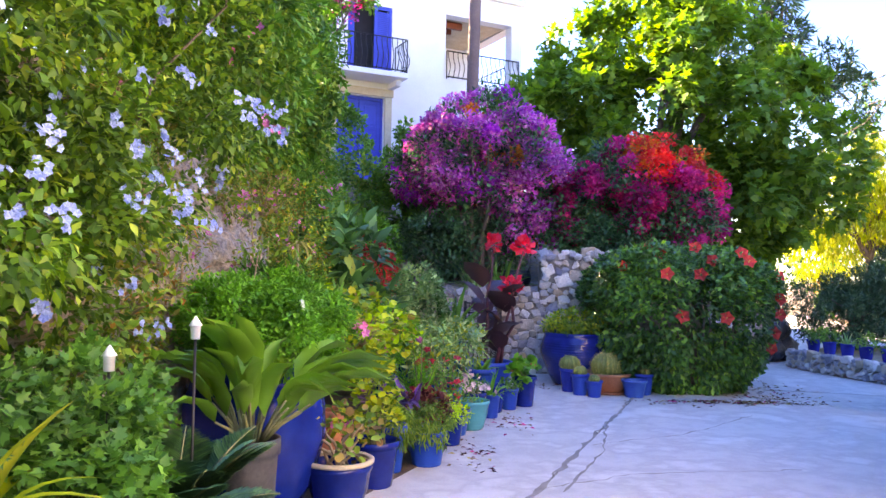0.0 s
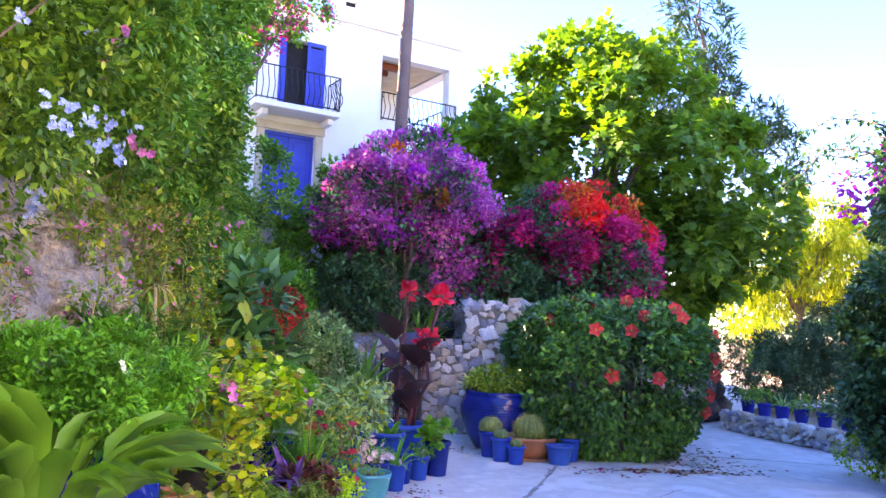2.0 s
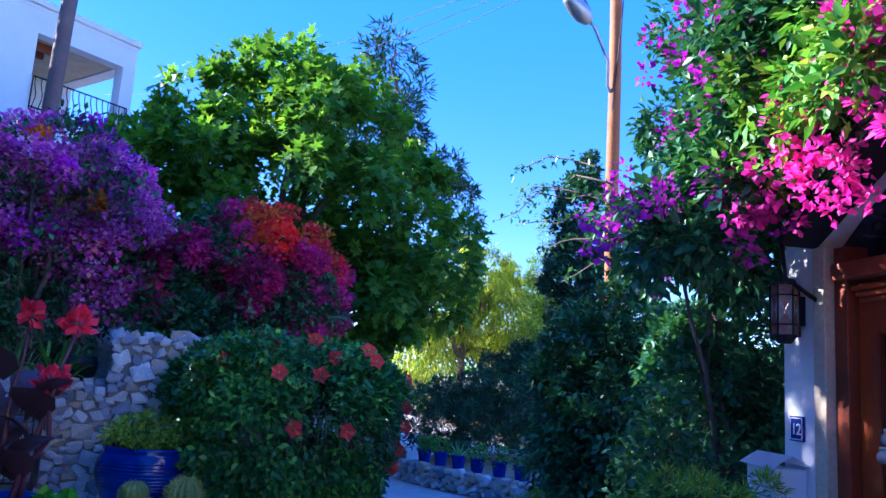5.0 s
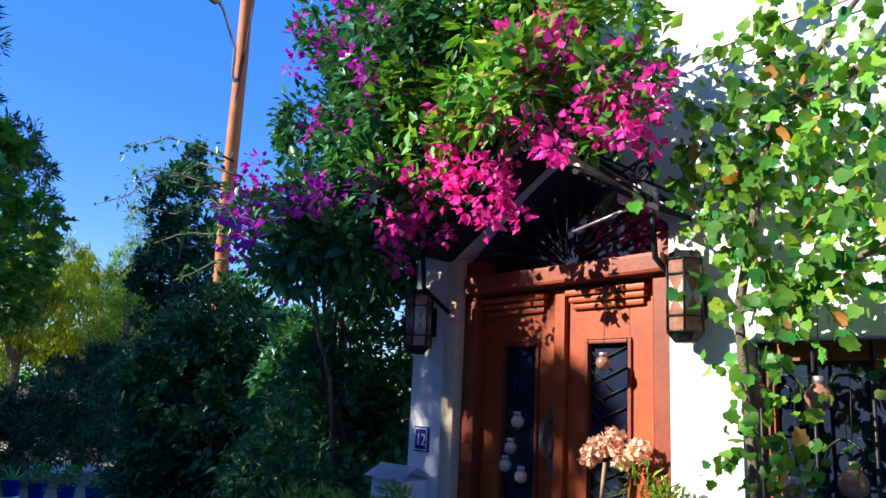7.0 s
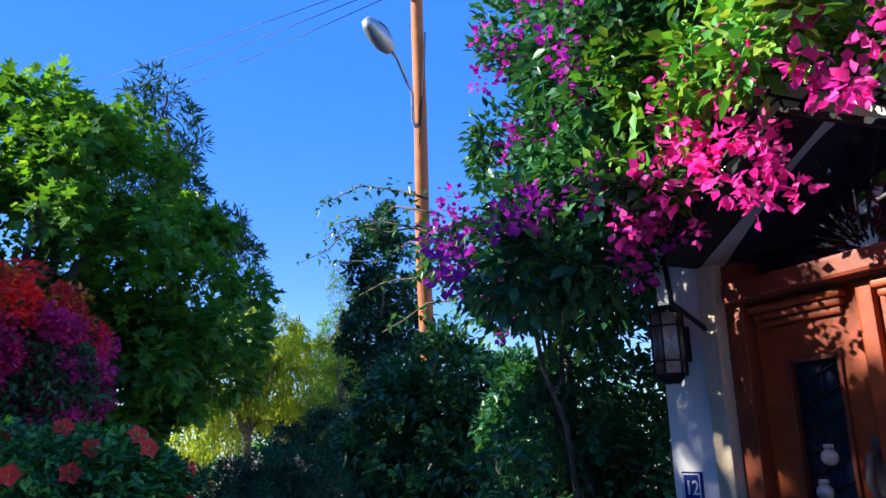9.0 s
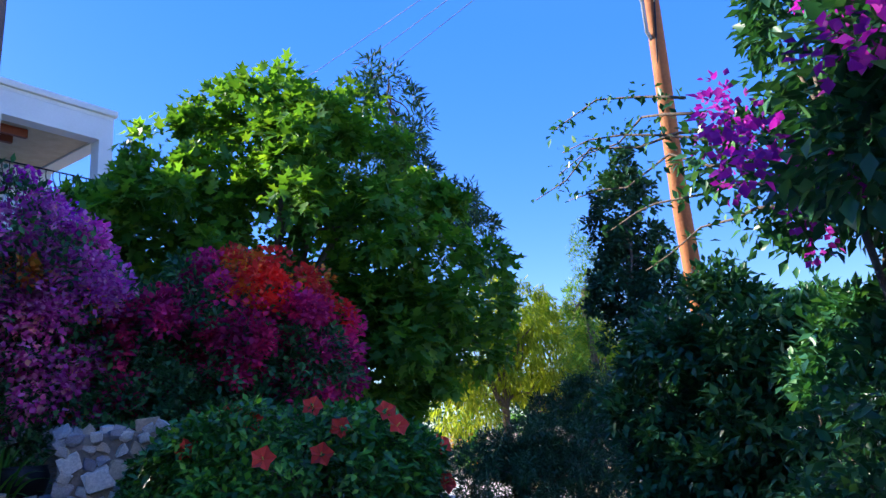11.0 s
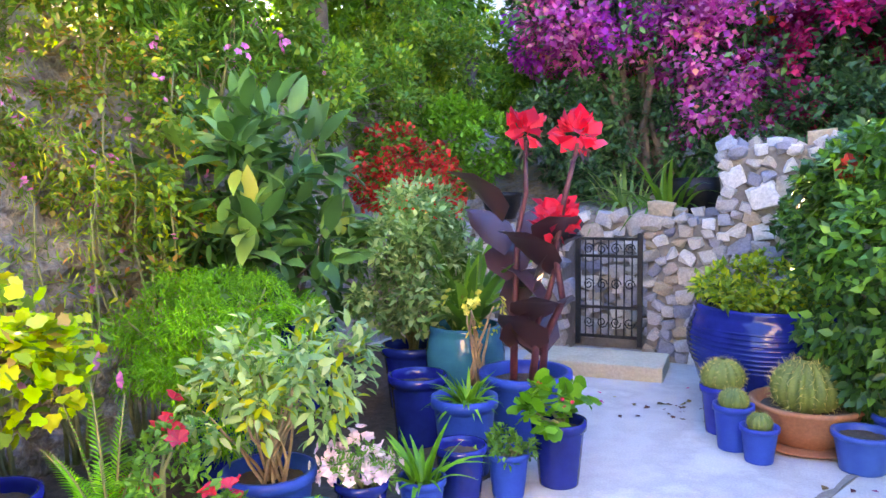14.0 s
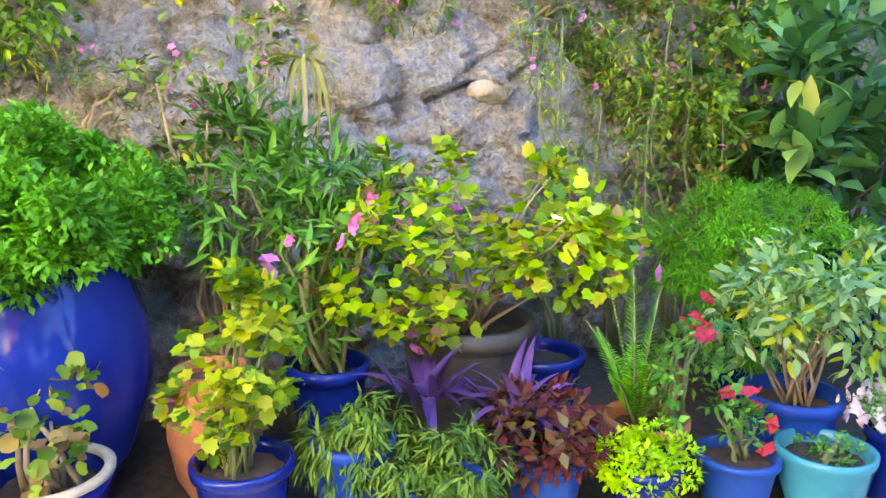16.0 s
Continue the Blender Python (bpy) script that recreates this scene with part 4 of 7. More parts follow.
def build_walls():
    w = thing("stone_wall", "grey rubble stone retaining wall beside the gate", "wall", kind="structure")
    bm = bmesh.new()
    box_bm(bm, (0.74, 10.93, -0.05), (1.28, 11.35, 1.16), 0.03)
    box_bm(bm, (1.284, 10.93, -0.05), (3.6, 11.35, 1.7), 0.03)
    box_bm(bm, (0.1, 11.3, -0.05), (0.736, 11.6, 1.16), 0.03)
    part("mortar", bm, M["mortar"], w)
    stone_face(w, (0.74, 10.93), (1.3, 10.93), 0.0, 1.19, 801)
    stone_face(w, (1.27, 10.93), (2.3, 10.93), 0.0, 1.74, 802)
    stone_face(w, (0.78, 11.15), (1.26, 11.15), 1.04, 1.22, 803)
    stone_face(w, (1.31, 11.15), (2.3, 11.15), 1.58, 1.76, 804)
    stone_face(w, (0.1, 11.3), (0.74, 11.3), 0.12, 1.2, 806)
    w2 = thing("stone_wall", "low grey stone wall beside the garden steps", "wall", kind="structure")
    bm = bmesh.new()
    box_bm(bm, (-1.5, 11.0, -0.05), (0.05, 11.35, 1.0), 0.03)
    part("mortar", bm, M["mortar"], w2)
    stone_face(w2, (-1.4, 11.0), (0.06, 11.0), 0.0, 1.06, 805)
    w3 = thing("garden_wall", "low pale dry-stone wall along the lane with blue pots", "wall", kind="structure")
    bm = bmesh.new()
    pts = [(5.45, 12.4), (5.55, 11.6), (5.85, 10.6), (6.15, 9.7), (6.45, 8.9)]
    for (x0, y0), (x1, y1) in zip(pts, pts[1:]):
        d = Vector((x1 - x0, y1 - y0, 0)).normalized()
        o = Vector((-d.y, d.x, 0)) * 0.34
        q = [bm.verts.new((x0 + a.x, y0 + a.y, z)) for z in (-0.05, 0.27) for a in (Vector((0.03, 0.02, 0)), o)]
        r = [bm.verts.new((x1 + a.x, y1 + a.y, z)) for z in (-0.05, 0.27) for a in (Vector((0.03, 0.02, 0)), o)]
        for i, j in ((0, 1), (1, 3), (3, 2), (2, 0)):
            bm.faces.new((q[i], q[j], r[j], r[i]))
    bmesh.ops.recalc_face_normals(bm, faces=bm.faces)
    part("mortar", bm, M["mortar"], w3)
    for k, (a, b) in enumerate(zip(pts, pts[1:])):
        d = np.array(b) - np.array(a)
        d = d / np.linalg.norm(d)
        stone_face(w3, a, b, 0.0, 0.29, 810 + k, 0.095)
    bed = slab("planting_bed", [(5.8, 12.5), (5.9, 11.6), (6.2, 10.7), (6.5, 9.8), (6.8, 9.0), (10, 9.5), (11, 13), (7, 14)], M["earth"], -0.05, 0.24)
    tagged(bed, "raised earth bed behind the low stone wall", "garden bed", kind="structure")


def build_stairs():
    s = thing("garden_steps", "worn stone garden steps climbing to the blue door", "stairs", kind="structure")
    a, b = Vector((-0.45, 11.4, 0.12)), Vector((-2.5, 19.6, 3.75))
    n = 21
    d = (b - a) / n
    ang = math.atan2(d.y, d.x) - math.pi / 2
    box("step", (-0.55, -0.5, -0.05), (0.5, 0.0, 0.11), M["cream"], s, 0.015).matrix_basis = pose(0.45, 10.75, 0, 0, 0, 3)
    for k in range(n):
        p = a + d * k
        o = box("step", (-0.62, 0, -0.25), (0.62, 0.52, 0.178), M["mortar"], s, 0.018)
        o.matrix_basis = Matrix.Translation(p) @ Matrix.Rotation(ang, 4, "Z")


def build_gate():
    g = thing("iron_gate", "small black wrought iron gate with scroll work", "gate", pose(0.2, 10.84, 0.12, 0, 0, 2))
    for x in (0.0, 0.5):
        box("post", (x - 0.02, -0.02, 0.0), (x + 0.02, 0.02, 0.92 if x else 0.9), M["iron"], g, 0.004)
    for z in (0.06, 0.3, 0.72, 0.86):
        box("rail", (0.02, -0.012, z), (0.48, 0.012, z + 0.022), M["iron"], g)
    for k in range(1, 8):
        tube("bar", [(0.0625 * k, 0, 0.08), (0.0625 * k, 0, 0.87)], 0.006, M["iron"], g, 6)
    for k in range(4):
        for z, m in ((0.5, 1), (0.19, -1), (0.79, 1)):
            pts = [(0.09 + 0.11 * k + 0.045 * (1 - q / 16) * math.cos(q * 0.75), -0.014, z + m * 0.05 * (1 - q / 16) * math.sin(q * 0.75)) for q in range(14)]
            tube("scroll", pts, 0.005, M["iron"], g, 5)


build_walls()
build_stairs()
build_gate()


# ---- white cottage with the timber door ----
COT = pose(4.0, 4.5, 0, 0, 0, -109.3)
COT_I = COT.inverted()


def cot(x, y, z):
    return COT @ Vector((x, y, z))


def build_cottage():
    h = thing("cottage", "white cottage wall with arched timber double door", "house", COT)
    T = 0.32
    bm = bmesh.new()
    box("wall", (-0.42, 0, -0.1), (-0.13, T, 5.2), M["whitewash"], h)
    box("wall", (1.225, 0, -0.1), (1.52, T, 5.2), M["whitewash"], h)
    box("wall", (1.524, 0, -0.1), (2.55, T, 0.85), M["whitewash"], h)
    box("wall", (1.524, 0, 1.82), (2.55, T, 5.2), M["whitewash"], h)
    box("wall", (2.554, 0, -0.1), (7.0, T, 5.2), M["whitewash"], h)
    box("wall", (-0.42, T + 0.002, -0.1), (-0.1, 6.0, 5.2), M["whitewash"], h)
    box("wall", (6.7, T + 0.002, -0.1), (7.0, 6.0, 5.2), M["whitewash"], h)
    # wall over the arch
    n = 14
    xs = [-0.13 + 1.355 * k / n for k in range(n + 1)]
    zs = [2.3 + 0.44 * (1 - abs(2 * k / n - 1) ** 1.25) for k in range(n + 1)]
    for k in range(n):
        q = [bm.verts.new((xs[j], y, z)) for y in (0, T) for j, z in ((k, zs[k]), (k + 1, zs[k + 1]), (k + 1, 5.2), (k, 5.2))]
        for f in ((0, 1, 2, 3), (7, 6, 5, 4), (0, 4, 5, 1), (3, 2, 6, 7)):
            bm.faces.new([q[i] for i in f])
    bmesh.ops.remove_doubles(bm, verts=bm.verts[:], dist=0.0005)
    part("wall", bm, M["whitewash"], h)
    box("roof", (-0.6, -0.2, 5.204), (7.1, 6.1, 5.4), M["whitewash"], h)
    box("window_room", (1.5, 0.3, 0.8), (2.6, 0.34, 1.9), M["black"], h)
    # stone border and sill step
    bm = bmesh.new()
    box_bm(bm, (-0.126, -0.03, 0.25), (-0.03, 0.2, 2.29), 0.008)
    part("stone_border", bm, M["cream"], h)
    box("threshold", (-0.3, -0.5, -0.05), (1.4, 0.1, 0.245), M["cream"], h, 0.02)
    # frame and leaves
    for lo, hi in (((-0.026, 0.02, 0.25), (0.07, 0.2, 2.28)), ((1.13, 0.02, 0.25), (1.222, 0.2, 2.28)), ((0.074, 0.02, 2.1), (1.126, 0.2, 2.2))):
        box("door_frame", lo, hi, M["darktimber"], h, 0.008)
    for x0 in (0.076, 0.606):
        w = 0.518
        leaf = part("door", _framed_plate([x0, x0 + 0.134, x0 + w - 0.134, x0 + w], [0.255, 0.455, 0.875, 1.02, 1.855, 2.095], 0.08, 0.135, ((1, 1), (1, 3))), M["timber"], h)
        bm = bmesh.new()
        box_bm(bm, (x0 + 0.134, 0.1, 0.46), (x0 + w - 0.134, 0.12, 0.87))
        box_bm(bm, (x0 + 0.17, 0.085, 0.5), (x0 + w - 0.17, 0.125, 0.83), 0.012)
        part("panel", bm, M["timber"], leaf)
        box("pane", (x0 + 0.134, 0.102, 1.02), (x0 + w - 0.134, 0.112, 1.85), M["darkglass"], leaf)
        bm = bmesh.new()
        for lo, hi in (((0.134, 1.02), (0.152, 1.85)), ((w - 0.152, 1.02), (w - 0.134, 1.85)), ((0.156, 1.834), (w - 0.156, 1.85))):
            box_bm(bm, (x0 + lo[0], 0.066, lo[1]), (x0 + hi[0], 0.1, hi[1]), 0.004)
        part("bead", bm, M["darktimber"], leaf)
        bm = bmesh.new()
        for q in range(9):
            z = 1.06 + q * 0.085
            tube_bm(bm, [(x0 + 0.15, 0.094, z), (x0 + w - 0.15, 0.094, z + 0.09)], 0.004, 5)
            tube_bm(bm, [(x0 + 0.16, 0.09, z + 0.06), (x0 + 0.26, 0.09, z - 0.02)], 0.004, 5)
        part("grille", bm, M["iron"], leaf)
    part("astragal", _one_box((0.57, 0.05, 0.26), (0.635, 0.09, 2.09), 0.01), M["timber"], h)
    bm = bmesh.new()
    tube_bm(bm, [(0.55, 0.08, 1.5), (0.55, 0.02, 1.48), (0.55, 0.0, 1.4), (0.55, 0.03, 1.34), (0.55, 0.08, 1.33)], 0.014, 8)
    box_bm(bm, (0.525, 0.07, 1.24), (0.575, 0.08, 1.55), 0.004)
    part("door_handle", bm, M["metalpot"], h)
    for x0 in (0.076, 0.64):
        for k, (z, out) in enumerate(((1.99, 0.04), (2.02, 0.025), (2.05, 0.01))):
            box("lintel_moulding", (x0 + 0.03 - 0.012 * k, out + 0.02, z), (x0 + 0.42 + 0.012 * k, 0.078, z + 0.028), M["timber"], h, 0.01)
    box("transom", (0.0, -0.02, 2.104), (1.2, 0.018, 2.19), M["darktimber"], h, 0.015)
    # added pitched hood boards, black standing in for shade under the arch
    for sgn, xa in ((1, -0.13), (-1, 1.33)):
        bm = bmesh.new()
        x1, za, zb = 0.6, 2.29, 2.7
        vs = [bm.verts.new((x, y, z + dz)) for dz in (0.0, 0.025) for x, z in ((xa, za), (x1, zb)) for y in (-0.22, 0.0)]
        for f in ((0, 1, 3, 2), (4, 6, 7, 5), (0, 2, 6, 4), (1, 5, 7, 3), (0, 4, 5, 1), (2, 3, 7, 6)):
            bm.faces.new([vs[i] for i in f])
        bmesh.ops.recalc_face_normals(bm, faces=bm.faces)
        part("hood_shade_board", bm, M["black"], h)
    arm = tube("floodlight_arm", [(1.2, -0.02, 2.4), (1.14, -0.12, 2.36), (0.86, -0.16, 2.29)], 0.006, M["galv"], h, 8)
    box("floodlight", (1.12, -0.2, 2.36), (1.24, -0.08, 2.43), M["galv"], arm, 0.012, "grey metal floodlight")
    # fanlight
    bm = bmesh.new()
    base = [bm.verts.new((x, 0.14, 2.21)) for x in xs]
    top = [bm.verts.new((x, 0.14, z)) for x, z in zip(xs, zs)]
    for k in range(n):
        bm.faces.new((base[k], base[k + 1], top[k + 1], top[k]))
    fan = part("fanlight", bm, M["darkglass"], h)
    bm = bmesh.new()
    for k in range(1, 12):
        a = math.pi * k / 12
        tube_bm(bm, [(0.6 + 0.08 * math.cos(a), 0.1, 2.23 + 0.05 * math.sin(a)), (0.6 + 0.52 * math.cos(a), 0.1, 2.23 + 0.4 * math.sin(a))], 0.006, 5)
    part("fanlight_grille", bm, M["iron"], fan)
    # iron scroll work on the canopy
    bm = bmesh.new()
    for y in (-0.22, -0.02):
        pts = [(-0.1 + 1.4 * k / 16, y, 2.34 + 0.5 * (1 - abs(k - 8) / 8)) for k in range(17)]
        tube_bm(bm, pts, 0.012, 6)
    for k in range(1, 16):
        x, z = -0.1 + 1.4 * k / 16, 2.34 + 0.5 * (1 - abs(k - 8) / 8)
        tube_bm(bm, [(x, -0.22, z), (x + 0.09 * (-1) ** k, -0.12, z + 0.1), (x + 0.04, -0.02, z + 0.02)], 0.007, 5)
    for x, z in ((-0.06, 2.46), (0.1, 2.58), (0.26, 2.7), (0.94, 2.7), (1.1, 2.58), (1.26, 2.46)):
        tube_bm(bm, [(x + 0.055 * (1 - q / 18) * math.cos(q * 0.7), -0.22, z + 0.055 * (1 - q / 18) * math.sin(q * 0.7)) for q in range(16)], 0.007, 5)
    for x in (-0.1, 1.3):
        tube_bm(bm, [(x, 0.0, 2.0), (x, -0.2, 2.12), (x, -0.22, 2.3)], 0.012, 6)
    part("canopy", bm, M["iron"], h, "black wrought iron canopy frame")
    # number plate
    box("number_plate", (-0.36, -0.012, 1.29), (-0.24, 0.0, 1.42), M["plate"], h, 0.003, "blue enamel plate with white number 12")
    bm = bmesh.new()
    for lo, hi in (((-0.352, 1.298), (-0.248, 1.303)), ((-0.352, 1.407), (-0.248, 1.412)), ((-0.352, 1.3035), (-0.347, 1.4065)), ((-0.253, 1.3035), (-0.248, 1.4065))):
        box_bm(bm, (lo[0], -0.015, lo[1]), (hi[0], -0.0125, hi[1]))
    part("plate_border", bm, M["whitepaint"], h)
    for text, x, z, size, mat in (("12", -0.337, 1.325, 0.085, "whitepaint"), ("12", 1.3, 1.2, 0.09, "ink")):
        cu = bpy.data.curves.new("number", "FONT")
        cu.body, cu.size, cu.extrude = text, size, 0.002
        o = new("number", cu)
        o.parent = h
        o.matrix_basis = pose(x, -0.0165 if x < 0 else -0.003, z, 90, 0, 0)
        cu.materials.append(M[mat])
    # second window with scroll grille
    win = part("window", _frame((1.53, 0.1, 0.86), (2.54, 0.16, 1.81), 0.06), M["darktimber"], h)
    box("pane", (1.59, 0.125, 0.92), (2.48, 0.135, 1.75), M["darkglass"], win)
    bm = bmesh.new()
    for i in range(5):
        for j in range(4):
            cx, cz, m = 1.66 + 0.19 * i, 1.0 + 0.21 * j, (-1) ** (i + j)
            tube_bm(bm, [(cx + m * 0.07 * (1 - q / 20) * math.cos(q * 0.6), 0.05, cz + 0.08 * (1 - q / 20) * math.sin(q * 0.6)) for q in range(16)], 0.006, 5)
    for i in range(6):
        tube_bm(bm, [(1.56 + 0.19 * i, 0.06, 0.86), (1.56 + 0.19 * i, 0.06, 1.81)], 0.007, 5)
    part("window_grille", bm, M["iron"], win)
    return h


def _framed_plate(xs, zs, y0, y1, holes):
    """One board with square openings through it."""
    bm = bmesh.new()
    grid = [[bm.verts.new((x, y0, z)) for z in zs] for x in xs]
    faces = [bm.faces.new((grid[i][j], grid[i + 1][j], grid[i + 1][j + 1], grid[i][j + 1])) for i in range(len(xs) - 1) for j in range(len(zs) - 1) if (i, j) not in holes]
    out = bmesh.ops.extrude_face_region(bm, geom=faces)["geom"]
    for v in out:
        if isinstance(v, bmesh.types.BMVert):
            v.co.y = y1
    bmesh.ops.recalc_face_normals(bm, faces=bm.faces)
    return bm


def _one_box(lo, hi, bevel=0.0):
    bm = bmesh.new()
    box_bm(bm, lo, hi, bevel)
    return bm


def _frame(lo, hi, w):
    bm = bmesh.new()
    box_bm(bm, lo, (lo[0] + w, hi[1], hi[2]))
    box_bm(bm, (hi[0] - w, lo[1], lo[2]), hi)
    box_bm(bm, (lo[0] + w + 0.001, lo[1], lo[2]), (hi[0] - w - 0.001, hi[1], lo[2] + w))
    box_bm(bm, (lo[0] + w + 0.001, lo[1], hi[2] - w), (hi[0] - w - 0.001, hi[1], hi[2]))
    return bm


M["plate"] = surface_mat("blue_enamel", [(0.3, (0.015, 0.03, 0.2)), (0.7, (0.025, 0.05, 0.28))], 10, 0.2, 60, 0.05, 0.001)
M["whitepaint"] = surface_mat("white_enamel", [(0.3, (0.75, 0.76, 0.78)), (0.7, (0.85, 0.85, 0.85))], 10, 0.3, 60, 0.05, 0.001, 0, 0.05)
M["ink"] = surface_mat("grey_ink", [(0.3, (0.1, 0.1, 0.1)), (0.7, (0.18, 0.18, 0.18))], 10, 0.7)
M["lampglass"] = surface_mat("patterned_glass", [(0.3, (0.3, 0.26, 0.24)), (0.7, (0.5, 0.46, 0.42))], 30, 0.2, 80, 0.2, 0.003)
M["amberglass"] = surface_mat("amber_glass", [(0.3, (0.22, 0.1, 0.07)), (0.7, (0.36, 0.18, 0.12))], 30, 0.2, 80, 0.2, 0.003)
build_cottage()


def wall_lantern(x, z):
    t = thing("wall_lantern", "faceted iron wall lantern with patterned glass panes", "lantern", COT @ pose(x, -0.1, z) @ Matrix.Scale(0.78, 4), "lanterns beside the timber door")
    for nm, r1, r2, dep, zz in (("base", 0.05, 0.09, 0.05, -0.2), ("cap", 0.09, 0.07, 0.04, 0.195)):
        bm = bmesh.new()
        bmesh.ops.create_cone(bm, cap_ends=True, segments=6, radius1=r1, radius2=r2, depth=dep, matrix=Matrix.Translation((0, 0, zz)))
        part(nm, bm, M["iron"], t)
    for k in range(6):
        a = math.pi * k / 3
        tube("corner_bar", [(0.092 * math.cos(a), 0.092 * math.sin(a), -0.175), (0.092 * math.cos(a), 0.092 * math.sin(a), 0.175)], 0.006, M["iron"], t, 5)
    for zz in (-0.175, -0.1, 0.1, 0.175):
        tube("band", [(0.092 * math.cos(math.pi * k / 3), 0.092 * math.sin(math.pi * k / 3), zz) for k in range(7)], 0.006, M["iron"], t, 5)
    box("wall_plate", (-0.04, 0.085, -0.1), (0.04, 0.128, 0.1), M["iron"], t)
    for k in range(6):
        a0, a1 = math.pi * k / 3, math.pi * (k + 1) / 3
        p0, p1 = Vector((0.088 * math.cos(a0), 0.088 * math.sin(a0), 0)), Vector((0.088 * math.cos(a1), 0.088 * math.sin(a1), 0))
        for z0, z1, mat in ((-0.172, -0.104, "amberglass"), (0.104, 0.172, "amberglass")):
            bm = bmesh.new()
            bm.faces.new([bm.verts.new(p + Vector((0, 0, z))) for p, z in ((p0, z0), (p1, z0), (p1, z1), (p0, z1))])
            part("pane", bm, M[mat], t)
        m = (p0 + p1) / 2
        for tri, mat in (((p0 + Vector((0, 0, -0.096)), m, p0 + Vector((0, 0, 0.096))), "lampglass"), ((p1 + Vector((0, 0, -0.096)), p1 + Vector((0, 0, 0.096)), m), "lampglass"), ((p0 + Vector((0, 0, 0.098)), m + Vector((0, 0, 0.004)), p1 + Vector((0, 0, 0.098))), "amberglass"), ((p0 + Vector((0, 0, -0.098)), p1 + Vector((0, 0, -0.098)), m - Vector((0, 0, 0.004))), "amberglass")):
            bm = bmesh.new()
            bm.faces.new([bm.verts.new(v) for v in tri])
            part("pane", bm, M[mat], t)


wall_lantern(-0.26, 1.97)
wall_lantern(1.36, 1.98)


def mailbox():
    t = thing("mailbox", "small white metal mailbox with scalloped roof", "mailbox", COT @ pose(-0.36, -0.1, 0.95))
    box("body", (-0.13, -0.08, 0), (0.13, 0.098, 0.2), M["whitepaint"], t, 0.006)
    bm = bmesh.new()
    for s in (-1, 1):
        vs = [bm.verts.new(v) for v in ((-0.16, -0.11, 0.205), (0.16, -0.11, 0.205), (0.16, 0.0, 0.27), (-0.16, 0.0, 0.27))] if s < 0 else [bm.verts.new(v) for v in ((-0.16, 0.0, 0.27), (0.16, 0.0, 0.27), (0.16, 0.098, 0.22), (-0.16, 0.098, 0.22))]
        bm.faces.new(vs)
    g = bmesh.ops.solidify(bm, geom=bm.faces[:], thickness=0.008)
    part("lid", bm, M["whitepaint"], t)
    for k in range(3):
        box("slot", (-0.1, -0.083, 0.05 + k * 0.045), (0.1, -0.0805, 0.062 + k * 0.045), M["galv"], t)


mailbox()


# ---- poles and wires ----
def utility_pole(x, y, top, r, mat, label, lamp, tilt=(0, 0)):
    t = thing("utility_pole", label, "pole", pose(x, y, 0, *tilt))
    n = 10
    tube("shaft", [(0.02 * math.sin(k), 0.015 * math.cos(k * 1.7), -0.1 + (top + 0.1) * k / n) for k in range(n + 1)], [r * (1 - 0.25 * k / n) for k in range(n + 1)], M[mat], t, 14)
    if lamp:
        z = 5.15
        tube("lamp_arm", [(0, 0, z - 0.45), (-0.12, -0.02, z - 0.3), (-0.12, -0.02, z), (-0.34, -0.05, z + 0.32), (-0.44, -0.06, z + 0.38)], 0.018, M["galv"], t, 8)
        head = lathe("lamp_head", [(0.0, 0.24), (0.05, 0.235), (0.085, 0.17), (0.11, 0.03), (0.11, -0.08), (0.07, -0.18), (0.05, -0.2)], M["galv"], t, 20)
        head.matrix_basis = pose(-0.6, -0.08, z + 0.46, 0, -60, 5) @ Matrix.Scale(0.95, 4)
        lens = lathe("lens", [(0.0, 0.045), (0.06, 0.035), (0.09, 0.0)], M["lampglass"], head, 16)
        lens.matrix_basis = pose(0.095, 0, 0.02, 0, 90, 0) @ Matrix.Diagonal((1.5, 0.9, 1, 1))
        tube("cross_arm", [(-0.35, 0.12, 6.35), (0.2, -0.06, 6.42)], 0.03, M["galv"], t, 6)
        for s in (-0.32, -0.18, -0.05):
            o = lathe("insulator", [(0.0, 0.0), (0.035, 0.005), (0.045, 0.04), (0.03, 0.06), (0.04, 0.085), (0.0, 0.11)], M["iron"], t, 12)
            o.matrix_basis = pose(s, 0.12 - 0.1 * (s + 0.35), 6.38)
        bm = bmesh.new()
        tube_bm(bm, [(r * 0.9 * math.cos(k * 0.4), r * 0.9 * math.sin(k * 0.4) - 0.02, 2.0 + k * 0.3) for k in range(14)], 0.008, 5)
        part("cable", bm, M["iron"], t)
    return t


utility_pole(5.98, 8.42, 8.5, 0.082, "pole", "reddish brown timber utility pole carrying a street lamp", True, (-0.6, -0.7))
utility_pole(0.33, 13.3, 9.5, 0.12, "polegrey", "weathered dark timber utility pole on the slope", False)


def wires():
    runs = [((5.92, 8.5, 6.9), (5.2, 3.6, 4.6)), ((0.33, 13.3, 8.6), (-3.0, 19.6, 9.0)), ((-1.1, 20.9, 9.7), (0.33, 13.3, 8.2))] + [((5.62 + 0.14 * k, 8.5 - 0.05 * k, 6.5), (2.0 + 1.2 * k, 40.0, 13.5 - 0.6 * k)) for k in range(3)]
    for a, b in runs:
        a, b = Vector(a), Vector(b)
        pts = [a.lerp(b, k / 12) - Vector((0, 0, 0.02 * (b - a).length * math.sin(math.pi * k / 12))) for k in range(13)]
        tagged(tube("cable", pts, 0.005, M["iron"], None, 5), "thin black overhead service cable", "cable", "overhead cables")


wires()


